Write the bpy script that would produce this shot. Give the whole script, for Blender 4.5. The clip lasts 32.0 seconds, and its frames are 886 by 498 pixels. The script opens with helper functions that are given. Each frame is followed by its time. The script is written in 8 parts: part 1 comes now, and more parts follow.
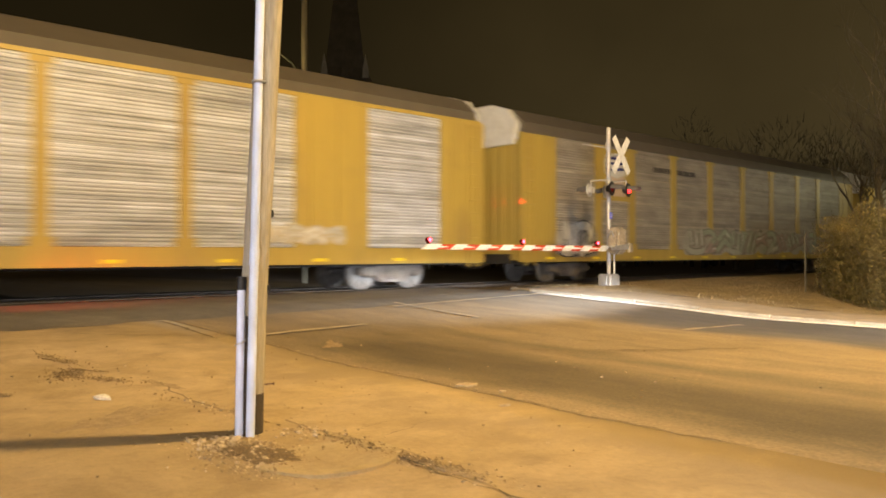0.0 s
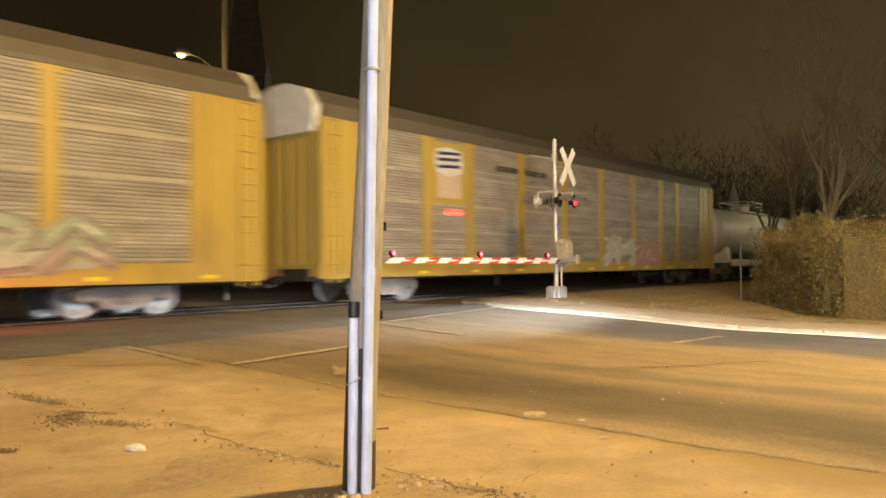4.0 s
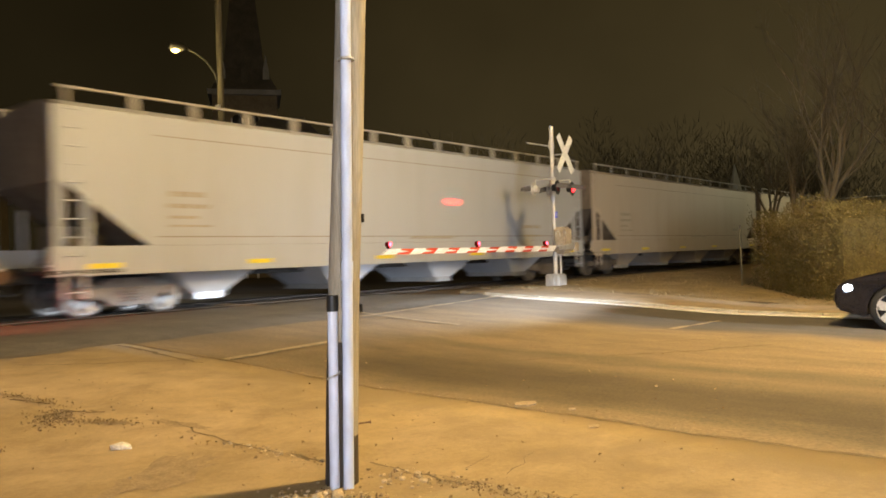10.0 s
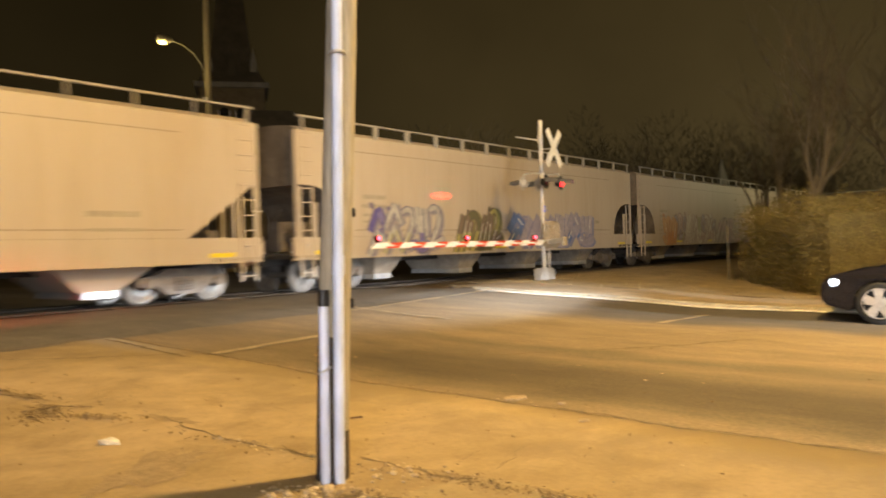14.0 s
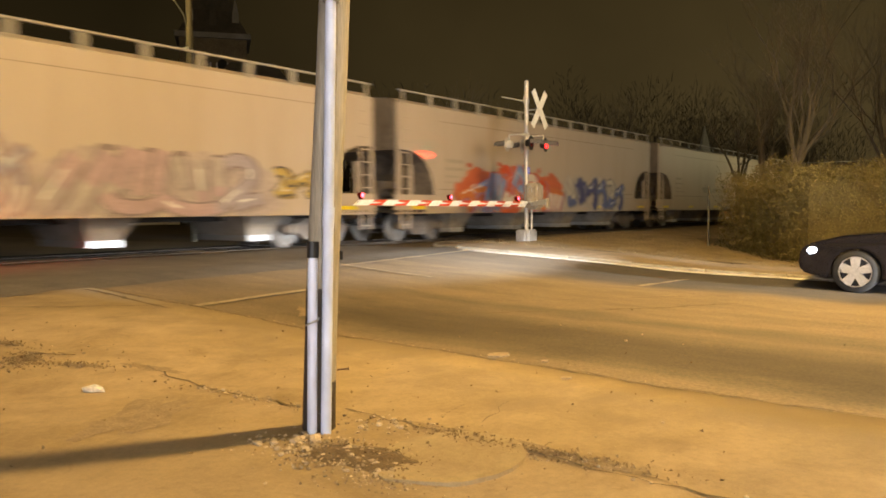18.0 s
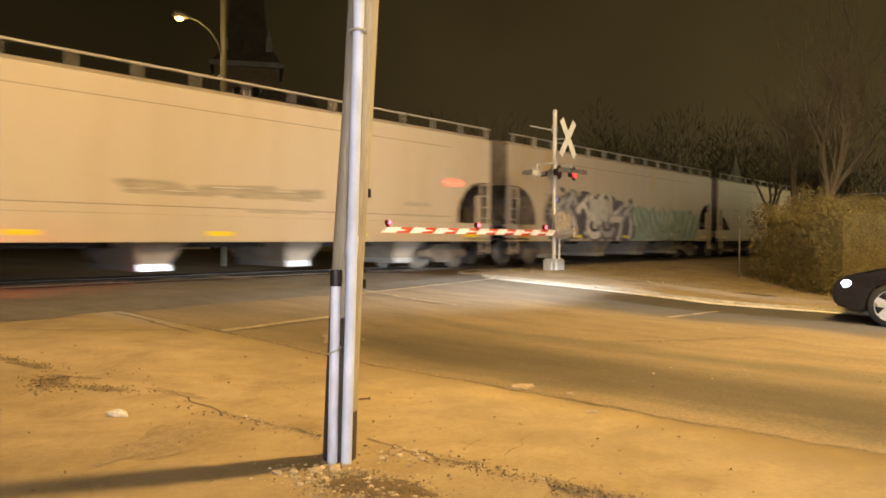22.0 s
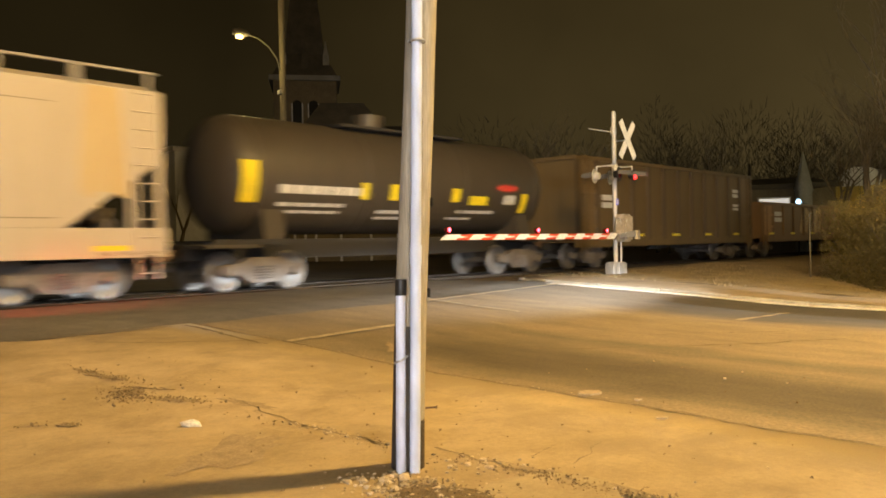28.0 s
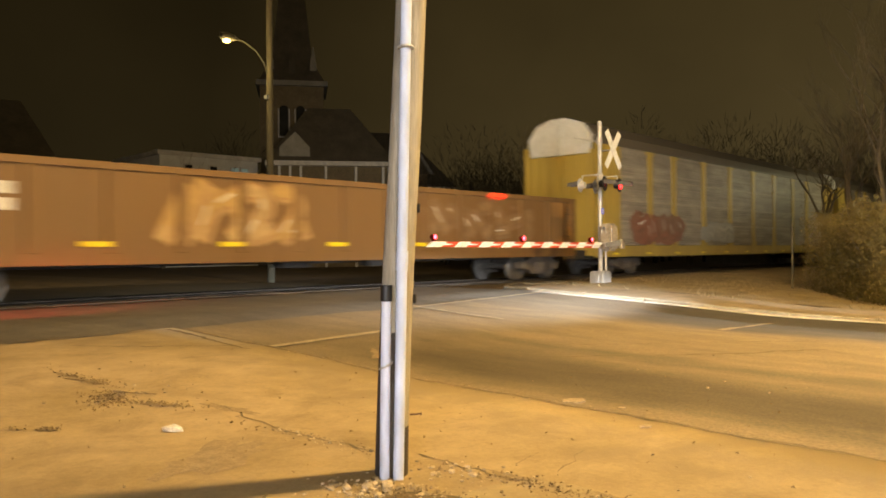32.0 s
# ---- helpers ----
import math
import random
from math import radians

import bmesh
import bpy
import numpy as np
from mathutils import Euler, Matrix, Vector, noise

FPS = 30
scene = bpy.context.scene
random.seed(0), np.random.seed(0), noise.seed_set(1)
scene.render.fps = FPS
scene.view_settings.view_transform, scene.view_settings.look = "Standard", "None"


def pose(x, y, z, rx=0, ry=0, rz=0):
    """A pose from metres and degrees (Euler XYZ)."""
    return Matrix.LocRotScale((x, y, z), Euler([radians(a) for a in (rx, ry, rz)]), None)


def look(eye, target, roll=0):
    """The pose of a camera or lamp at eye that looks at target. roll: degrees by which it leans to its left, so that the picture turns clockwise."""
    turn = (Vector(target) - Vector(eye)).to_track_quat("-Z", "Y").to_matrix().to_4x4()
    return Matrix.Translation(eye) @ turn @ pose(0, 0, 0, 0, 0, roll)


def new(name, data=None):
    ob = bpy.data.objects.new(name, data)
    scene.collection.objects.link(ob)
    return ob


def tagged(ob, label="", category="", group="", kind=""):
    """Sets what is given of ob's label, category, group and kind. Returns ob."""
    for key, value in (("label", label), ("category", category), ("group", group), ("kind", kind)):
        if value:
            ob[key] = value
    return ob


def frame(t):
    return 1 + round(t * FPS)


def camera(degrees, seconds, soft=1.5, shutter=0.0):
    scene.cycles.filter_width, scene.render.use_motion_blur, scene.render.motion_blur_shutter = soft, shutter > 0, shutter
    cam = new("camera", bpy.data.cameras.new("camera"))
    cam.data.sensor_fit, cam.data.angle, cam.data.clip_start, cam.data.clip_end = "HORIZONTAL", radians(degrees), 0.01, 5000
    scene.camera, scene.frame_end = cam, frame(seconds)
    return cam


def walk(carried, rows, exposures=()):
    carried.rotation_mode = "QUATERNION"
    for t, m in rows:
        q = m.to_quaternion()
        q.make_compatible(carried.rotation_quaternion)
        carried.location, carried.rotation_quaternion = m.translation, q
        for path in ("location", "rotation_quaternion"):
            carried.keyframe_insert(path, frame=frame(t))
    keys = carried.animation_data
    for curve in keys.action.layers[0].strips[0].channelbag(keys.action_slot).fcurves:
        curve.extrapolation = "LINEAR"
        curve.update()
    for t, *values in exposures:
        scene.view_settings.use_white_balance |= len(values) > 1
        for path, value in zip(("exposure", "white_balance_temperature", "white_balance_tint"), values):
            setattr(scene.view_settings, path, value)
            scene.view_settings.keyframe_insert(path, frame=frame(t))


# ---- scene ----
cam = camera(60.0, 32.0, 1.7, 1.0)
PATH = [
    (0, (0.362, -1.584, 1.246), (1.7190, -0.1154, 1.2582), -0.08),
    (0.5, (0.326, -1.376, 1.270), (1.6867, 0.0892, 1.2776), -0.66),
    (1, (0.138, -1.101, 1.263), (1.5284, 0.3371, 1.2702), -0.69),
    (1.5, (0.067, -0.828, 1.287), (1.4908, 0.5769, 1.3135), -1.09),
    (2, (-0.068, -0.580, 1.293), (1.4172, 0.7581, 1.3401), -1.16),
    (2.5, (-0.140, -0.350, 1.282), (1.3720, 0.9595, 1.2981), -0.82),
    (4.5, (-0.164, 0.047, 1.296), (1.3925, 1.3011, 1.3457), -0.59),
    (5, (-0.058, -0.037, 1.291), (1.5046, 1.2095, 1.3379), -0.68),
    (5.5, (-0.030, -0.059, 1.296), (1.5399, 1.1791, 1.3286), -0.79),
    (6, (-0.031, -0.055, 1.292), (1.5127, 1.2158, 1.3029), -1.02),
    (6.5, (-0.026, -0.053, 1.292), (1.4866, 1.2554, 1.2908), -0.79),
    (7, (-0.028, -0.048, 1.286), (1.4616, 1.2867, 1.2805), -0.62),
    (7.5, (-0.027, -0.053, 1.285), (1.4543, 1.2902, 1.2715), -0.62),
    (8, (-0.021, -0.050, 1.285), (1.4711, 1.2808, 1.2545), -0.58),
    (8.5, (-0.030, -0.055, 1.282), (1.4760, 1.2606, 1.2522), -0.42),
    (9, (-0.031, -0.052, 1.290), (1.5025, 1.2325, 1.2786), -0.71),
    (9.5, (-0.023, -0.048, 1.300), (1.5206, 1.2239, 1.2969), -1.28),
    (10, (-0.027, -0.046, 1.297), (1.5166, 1.2264, 1.3126), -1.84),
    (10.5, (-0.027, -0.045, 1.298), (1.5206, 1.2213, 1.3269), -1.61),
    (11, (-0.023, -0.047, 1.297), (1.5457, 1.1937, 1.3219), -1.43),
    (11.5, (-0.026, -0.037, 1.290), (1.5820, 1.1515, 1.3054), -0.60),
    (12, (-0.021, -0.040, 1.287), (1.6168, 1.1077, 1.2655), -0.32),
    (12.5, (-0.009, -0.041, 1.298), (1.6501, 1.0764, 1.2702), -0.07),
    (13, (-0.006, -0.024, 1.296), (1.6657, 1.0733, 1.2722), -0.26),
    (13.5, (0.003, 0.016, 1.288), (1.6426, 1.1606, 1.2565), -0.46),
    (14, (-0.032, -0.025, 1.303), (1.5304, 1.2233, 1.3014), -1.74),
    (14.5, (-0.035, -0.021, 1.300), (1.4908, 1.2719, 1.3051), -2.03),
    (16.5, (-0.054, 0.008, 1.279), (1.4890, 1.2797, 1.2312), 0.07),
    (17, (-0.051, 0.014, 1.288), (1.5114, 1.2603, 1.2067), 0.16),
    (17.5, (-0.063, 0.019, 1.278), (1.5172, 1.2419, 1.1783), -0.03),
    (18, (-0.063, 0.024, 1.272), (1.5280, 1.2316, 1.1661), -0.26),
    (18.5, (-0.064, 0.033, 1.277), (1.5361, 1.2271, 1.1638), 0.05),
    (19, (-0.068, 0.032, 1.276), (1.5412, 1.2149, 1.1703), 0.33),
    (19.5, (-0.059, 0.057, 1.277), (1.5496, 1.2415, 1.1910), 0.63),
    (20, (-0.048, 0.021, 1.283), (1.5392, 1.2355, 1.2165), 0.83),
    (20.5, (-0.044, 0.027, 1.287), (1.5195, 1.2726, 1.2303), 0.65),
    (21, (-0.047, 0.029, 1.287), (1.4992, 1.2967, 1.2464), 0.42),
    (21.5, (-0.044, 0.017, 1.290), (1.4988, 1.2899, 1.2624), 0.44),
    (22, (-0.030, 0.021, 1.284), (1.5180, 1.2866, 1.2495), 0.37),
    (22.5, (-0.057, 0.052, 1.282), (1.5027, 1.3029, 1.2391), 0.46),
    (23, (-0.067, 0.047, 1.285), (1.4965, 1.2941, 1.2512), 0.77),
    (23.5, (-0.058, 0.041, 1.289), (1.4859, 1.3118, 1.2671), 0.53),
    (24, (-0.059, 0.049, 1.294), (1.4416, 1.3717, 1.2835), 0.18),
    (24.5, (-0.055, 0.050, 1.292), (1.4148, 1.4062, 1.2779), -0.03),
    (25, (-0.048, 0.061, 1.282), (1.4098, 1.4298, 1.2482), -0.12),
    (25.5, (-0.037, 0.058, 1.283), (1.4298, 1.4166, 1.2435), -0.38),
    (27.5, (-0.039, 0.048, 1.288), (1.4179, 1.4180, 1.2639), -0.97),
    (28, (-0.039, 0.047, 1.291), (1.4081, 1.4278, 1.2743), -1.08),
    (28.5, (-0.037, 0.052, 1.291), (1.4085, 1.4341, 1.2834), -1.09),
    (29, (-0.041, 0.053, 1.297), (1.4071, 1.4323, 1.3102), -1.24),
    (29.5, (-0.040, 0.051, 1.293), (1.4083, 1.4302, 1.3212), -1.22),
    (30, (-0.047, 0.049, 1.294), (1.4038, 1.4255, 1.3148), -0.93),
    (30.5, (-0.045, 0.052, 1.290), (1.4095, 1.4242, 1.3046), -0.83),
    (31, (-0.045, 0.052, 1.289), (1.4121, 1.4218, 1.2997), -0.76),
    (31.5, (-0.032, 0.058, 1.288), (1.4267, 1.4263, 1.2945), -0.63),
    (32, (-0.043, 0.052, 1.286), (1.4306, 1.4045, 1.2878), -0.38),
]
walk(cam, [(t, look(eye, target, roll)) for t, eye, target, roll in PATH], [(0.0, -0.12, 6350, 14), (3.0, 0.02, 6300, 13), (5.0, -0.02, 6150, 12), (6.5, -0.02, 6100, 12), (8.5, -0.12, 6000, 12), (11.0, -0.15, 6000, 12), (12.5, -0.12, 6550, 13), (14.0, -0.1, 6600, 13), (17.0, -0.17, 6600, 13), (20.0, -0.2, 6600, 13), (22.0, -0.12, 6550, 13), (25.0, -0.12, 6550, 14), (28.0, -0.02, 6650, 11), (32.0, 0.02, 6650, 11)])

# ---- world and lights ----
world = bpy.data.worlds.new("night_sky")
scene.world = world
world.use_nodes = True
wn = world.node_tree.nodes
wl = world.node_tree.links
bg = wn["Background"]
bg.inputs["Strength"].default_value = 1.0
w_geo = wn.new("ShaderNodeTexCoord")
w_sep = wn.new("ShaderNodeSeparateXYZ")
w_side = wn.new("ShaderNodeMapRange")
w_side.inputs["From Min"].default_value, w_side.inputs["From Max"].default_value = 0.5, 1.0
w_side.inputs["To Min"].default_value, w_side.inputs["To Max"].default_value = 0.58, 2.25
w_cloud = wn.new("ShaderNodeTexNoise")
w_cloud.inputs["Scale"].default_value, w_cloud.inputs["Detail"].default_value = 3.0, 4
w_cr = wn.new("ShaderNodeMapRange")
w_cr.inputs["To Min"].default_value, w_cr.inputs["To Max"].default_value = 0.55, 1.45
w_mul = wn.new("ShaderNodeMath")
w_mul.operation = "MULTIPLY"
wl.new(w_geo.outputs["Generated"], w_cloud.inputs["Vector"])
wl.new(w_cloud.outputs["Fac"], w_cr.inputs["Value"])
wl.new(w_sep.outputs["X"], w_side.inputs["Value"])
wl.new(w_side.outputs[0], w_mul.inputs[0])
wl.new(w_cr.outputs[0], w_mul.inputs[1])
wl.new(w_mul.outputs[0], bg.inputs["Strength"])
w_ramp = wn.new("ShaderNodeValToRGB")
w_ramp.color_ramp.elements[0].position = 0.0
w_ramp.color_ramp.elements[0].color = (0.034, 0.0242, 0.0092, 1)
w_ramp.color_ramp.elements[1].position = 0.6
w_ramp.color_ramp.elements[1].color = (0.0165, 0.0108, 0.0030, 1)
wl.new(w_geo.outputs["Generated"], w_sep.inputs[0])
wl.new(w_sep.outputs["Z"], w_ramp.inputs[0])
wl.new(w_ramp.outputs[0], bg.inputs["Color"])

WARM = (1.0, 0.665, 0.235)


def lamp(name, kind, place, target, power, colour, size=0.2, angle=120, blend=0.6):
    data = bpy.data.lights.new(name, kind)
    data.energy, data.color = power, colour
    if kind == "AREA":
        data.size = size
    else:
        data.shadow_soft_size = size
    if kind == "SPOT":
        data.spot_size, data.spot_blend = radians(angle), blend
    ob = new(name, data)
    ob.matrix_world = look(place, target)
    return ob


# street light at the near corner: it throws the pole's long shadow across the lot
lamp("street_light_source", "SPOT", (9.0, -0.3, 9.5), (10.8, 14.0, 0.0), 13000, WARM, 0.42, 165, 0.75)
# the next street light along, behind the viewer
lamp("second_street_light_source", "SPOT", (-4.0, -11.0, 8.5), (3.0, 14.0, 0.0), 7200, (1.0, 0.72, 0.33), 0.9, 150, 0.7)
# white lamp of the premises behind
lamp("yard_light_source", "SPOT", (-7.6, -4.6, 2.3), (4.0, 6.0, 2.2), 5600, (0.82, 0.88, 1.0), 2.4, 130, 0.6)
# headlights of the waiting traffic, low along the kerb lane
lamp("headlight_source", "SPOT", (13.9, 3.1, 0.66), (11.6, 11.6, 0.12), 20000, (0.78, 0.89, 1.0), 0.07, 96, 1.0).scale = (1.0, 0.085, 1.0)
lamp("kerb_headlight_source", "SPOT", (14.95, 3.1, 0.62), (15.25, 12.0, 0.22), 11000, (0.82, 0.91, 1.0), 0.07, 60, 1.0).scale = (1.0, 0.17, 1.0)
lamp("queue_headlight_source", "SPOT", (13.0, -13.0, 1.0), (14.9, 5.0, 0.0), 90000, (0.88, 0.94, 1.0), 0.1, 26, 1.0).scale = (1.0, 0.2, 1.0)
# unseen cold fill added behind the viewer, for the train's right half
lamp("cold_fill_source", "SPOT", (-2.6, -9.5, 1.9), (22.5, 14.5, 2.2), 15000, (0.90, 0.95, 1.0), 1.2, 43, 1.0)
# flasher that faces the rails, and the one of the opposite mast
flasher_lamp = lamp("flasher_source", "SPOT", (18.78, 11.95, 3.02), (18.78, 15.0, 2.95), 4200, (1.0, 0.015, 0.01), 0.03, 24, 1.0)
flasher_lamp.scale = (1.0, 0.2, 1.0)
lamp("opposite_flasher_source", "SPOT", (1.0, 12.0, 2.9), (5.6, 14.2, 0.2), 2300, (1.0, 0.05, 0.03), 0.1, 34, 0.9)
# the street light beyond the rails
lamp("far_street_light_source", "POINT", (15.45, 24.95, 8.6), (15.2, 24.9, 0.0), 340, (1.0, 0.74, 0.28), 0.2)
# a yard light among the houses beyond the hedge
lamp("porch_light_source", "POINT", (53.0, 9.5, 5.6), (53, 15, 2), 800, (1.0, 0.90, 0.50), 0.15)


# ---- materials ----
def node_mat(name):
    m = bpy.data.materials.new(name)
    m.use_nodes = True
    return m, m.node_tree.nodes, m.node_tree.links, m.node_tree.nodes["Principled BSDF"]


def surface(name, colour, second=None, rough=0.7, metal=0.0, scale=6.0, fine=60.0, bump=0.2, stretch=(1, 1, 1), third=None, per_piece=0.0, per_island=0.0, depth=0.01):
    """A two-scale surface: a wide drift between two colours, a fine grain, and a bump."""
    m, n, l, b = node_mat(name)
    second = second or tuple(c * 0.62 for c in colour)
    tc = n.new("ShaderNodeTexCoord")
    mp = n.new("ShaderNodeMapping")
    mp.inputs["Scale"].default_value = stretch
    l.new(tc.outputs["Object"], mp.inputs[0])
    wide = n.new("ShaderNodeTexNoise")
    wide.inputs["Scale"].default_value, wide.inputs["Detail"].default_value = scale, 6
    wide.inputs["Roughness"].default_value = 0.65
    l.new(mp.outputs[0], wide.inputs["Vector"])
    grain = n.new("ShaderNodeTexNoise")
    grain.inputs["Scale"].default_value, grain.inputs["Detail"].default_value = fine, 4
    l.new(mp.outputs[0], grain.inputs["Vector"])
    ramp = n.new("ShaderNodeValToRGB")
    ramp.color_ramp.elements[0].position, ramp.color_ramp.elements[1].position = 0.34, 0.66
    ramp.color_ramp.elements[0].color = (*second, 1)
    ramp.color_ramp.elements[1].color = (*colour, 1)
    if third:
        e = ramp.color_ramp.elements.new(0.72)
        e.color = (*third, 1)
    l.new(wide.outputs["Fac"], ramp.inputs[0])
    mix = n.new("ShaderNodeMix")
    mix.data_type, mix.blend_type = "RGBA", "MULTIPLY"
    mix.inputs["Factor"].default_value = 1.0
    gr = n.new("ShaderNodeMapRange")
    gr.inputs["From Min"].default_value, gr.inputs["From Max"].default_value = 0.3, 0.7
    gr.inputs["To Min"].default_value, gr.inputs["To Max"].default_value = 0.78, 1.18
    l.new(grain.outputs["Fac"], gr.inputs["Value"])
    l.new(ramp.outputs[0], mix.inputs["A"])
    l.new(gr.outputs[0], mix.inputs["B"])
    out = mix.outputs["Result"]
    if per_piece:
        info = n.new("ShaderNodeObjectInfo")
        pr = n.new("ShaderNodeMapRange")
        pr.inputs["To Min"].default_value, pr.inputs["To Max"].default_value = 1 - per_piece, 1 + per_piece
        l.new(info.outputs["Random"], pr.inputs["Value"])
        m2 = n.new("ShaderNodeMix")
        m2.data_type, m2.blend_type = "RGBA", "MULTIPLY"
        m2.inputs["Factor"].default_value = 1.0
        l.new(out, m2.inputs["A"])
        l.new(pr.outputs[0], m2.inputs["B"])
        out = m2.outputs["Result"]
    if per_island:
        geo = n.new("ShaderNodeNewGeometry")
        pi = n.new("ShaderNodeMapRange")
        pi.inputs["To Min"].default_value, pi.inputs["To Max"].default_value = 1 - per_island, 1 + per_island
        l.new(geo.outputs["Random Per Island"], pi.inputs["Value"])
        m3 = n.new("ShaderNodeMix")
        m3.data_type, m3.blend_type = "RGBA", "MULTIPLY"
        m3.inputs["Factor"].default_value = 1.0
        l.new(out, m3.inputs["A"])
        l.new(pi.outputs[0], m3.inputs["B"])
        out = m3.outputs["Result"]
    l.new(out, b.inputs["Base Color"])
    rr = n.new("ShaderNodeMapRange")
    rr.inputs["To Min"].default_value, rr.inputs["To Max"].default_value = max(rough - 0.12, 0.02), min(rough + 0.12, 1)
    l.new(wide.outputs["Fac"], rr.inputs["Value"])
    l.new(rr.outputs[0], b.inputs["Roughness"])
    b.inputs["Metallic"].default_value = metal
    if bump:
        bp = n.new("ShaderNodeBump")
        bp.inputs["Strength"].default_value, bp.inputs["Distance"].default_value = bump, depth
        l.new(grain.outputs["Fac"], bp.inputs["Height"])
        l.new(bp.outputs[0], b.inputs["Normal"])
    return m


def car_paint(name, colour, dirt, rust, streak=0.5, rough=0.55, panels=0.0):
    """Weathered railcar paint: vertical streaks, grime towards broad patches, faint weld lines."""
    m, n, l, b = node_mat(name)
    tc = n.new("ShaderNodeTexCoord")
    mp = n.new("ShaderNodeMapping")
    mp.inputs["Scale"].default_value = (2.2, 2.2, 0.16)
    l.new(tc.outputs["Object"], mp.inputs[0])
    st = n.new("ShaderNodeTexNoise")
    st.inputs["Scale"].default_value, st.inputs["Detail"].default_value = 1.0, 7
    st.inputs["Roughness"].default_value = 0.7
    l.new(mp.outputs[0], st.inputs["Vector"])
    big = n.new("ShaderNodeTexNoise")
    big.inputs["Scale"].default_value, big.inputs["Detail"].default_value = 0.45, 5
    l.new(tc.outputs["Object"], big.inputs["Vector"])
    r1 = n.new("ShaderNodeMapRange")
    r1.inputs["From Min"].default_value, r1.inputs["From Max"].default_value = 0.46, 0.72
    r1.inputs["To Max"].default_value = streak
    l.new(st.outputs["Fac"], r1.inputs["Value"])
    m1 = n.new("ShaderNodeMix")
    m1.data_type = "RGBA"
    m1.inputs["A"].default_value, m1.inputs["B"].default_value = (*colour, 1), (*dirt, 1)
    l.new(r1.outputs[0], m1.inputs["Factor"])
    r2 = n.new("ShaderNodeMapRange")
    r2.inputs["From Min"].default_value, r2.inputs["From Max"].default_value = 0.55, 0.75
    r2.inputs["To Max"].default_value = 0.6
    l.new(big.outputs["Fac"], r2.inputs["Value"])
    m2 = n.new("ShaderNodeMix")
    m2.data_type = "RGBA"
    m2.inputs["B"].default_value = (*rust, 1)
    l.new(r2.outputs[0], m2.inputs["Factor"])
    l.new(m1.outputs["Result"], m2.inputs["A"])
    l.new(m2.outputs["Result"], b.inputs["Base Color"])
    b.inputs["Roughness"].default_value = rough
    fine = n.new("ShaderNodeTexNoise")
    fine.inputs["Scale"].default_value = 3.0
    l.new(tc.outputs["Object"], fine.inputs["Vector"])
    bp = n.new("ShaderNodeBump")
    bp.inputs["Strength"].default_value, bp.inputs["Distance"].default_value = 0.25, 0.02
    l.new(fine.outputs["Fac"], bp.inputs["Height"])
    l.new(bp.outputs[0], b.inputs["Normal"])
    return m


def glow(name, colour, strength):
    m, n, l, b = node_mat(name)
    b.inputs["Base Color"].default_value = (*colour, 1)
    b.inputs["Emission Color"].default_value = (*colour, 1)
    b.inputs["Emission Strength"].default_value = strength
    return m


def plain(name, colour, rough=0.6, metal=0.0):
    return surface(name, colour, tuple(c * 0.8 for c in colour), rough, metal, 3.0, 40.0, 0.08)


M_GROUND = surface("bare_ground", (0.16, 0.12, 0.075), (0.10, 0.075, 0.045), 0.95, 0, 0.5, 12, 0.5, depth=0.03)
M_GRASS = surface("dry_grass", (0.32, 0.24, 0.125), (0.20, 0.152, 0.075), 0.95, 0, 1.2, 25, 0.6, depth=0.03)
M_KERB = surface("kerb_concrete", (0.34, 0.30, 0.235), (0.20, 0.17, 0.125), 0.85, 0, 2.5, 30, 0.5, per_piece=0.1)
# gutter concrete, its colour raised to carry the headlights' white strip
M_GUTTER = surface("lightened_gutter_concrete", (0.70, 0.68, 0.64), (0.54, 0.51, 0.46), 0.8, 0, 1.2, 40, 0.3, per_piece=0.06)
M_BALLAST = surface("ballast_stone", (0.17, 0.15, 0.13), (0.09, 0.08, 0.07), 0.9, 0, 3, 18, 0.8, per_piece=0.2, depth=0.03)
M_SLEEPER = surface("creosoted_sleeper", (0.075, 0.055, 0.04), None, 0.9, 0, 3, 30, 0.4, (0.5, 6, 1), per_piece=0.2)
M_PANEL = surface("crossing_panel", (0.075, 0.066, 0.055), (0.045, 0.04, 0.035), 0.85, 0, 1.5, 40, 0.4, per_piece=0.15)
M_RAIL = surface("rail_steel", (0.062, 0.05, 0.04), (0.035, 0.027, 0.02), 0.9, 0.0, 4, 30, 0.1)
for dull in (M_RAIL, M_PANEL):
    dull.node_tree.nodes["Principled BSDF"].inputs["Specular IOR Level"].default_value = 0.08
M_RUSTY = surface("rusty_steel", (0.16, 0.09, 0.05), (0.09, 0.05, 0.03), 0.8, 0.3, 3, 40, 0.3)
M_WOOD = surface("weathered_pole_wood", (0.37, 0.33, 0.255), (0.25, 0.21, 0.148), 0.85, 0, 3.0, 22, 0.6, (5, 5, 0.35), depth=0.01)
M_OLDWOOD = surface("grey_old_pole_wood", (0.22, 0.175, 0.12), (0.135, 0.105, 0.072), 0.9, 0, 2.0, 22, 0.6, (4, 4, 0.5))
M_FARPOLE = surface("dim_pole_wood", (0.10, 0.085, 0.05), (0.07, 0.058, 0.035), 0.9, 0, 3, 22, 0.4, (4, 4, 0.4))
M_ARM = surface("dull_lamp_arm", (0.06, 0.055, 0.038), None, 0.7, 0.2, 4, 30, 0.1)
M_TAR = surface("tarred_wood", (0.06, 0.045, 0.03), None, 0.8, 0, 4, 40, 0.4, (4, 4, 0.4))
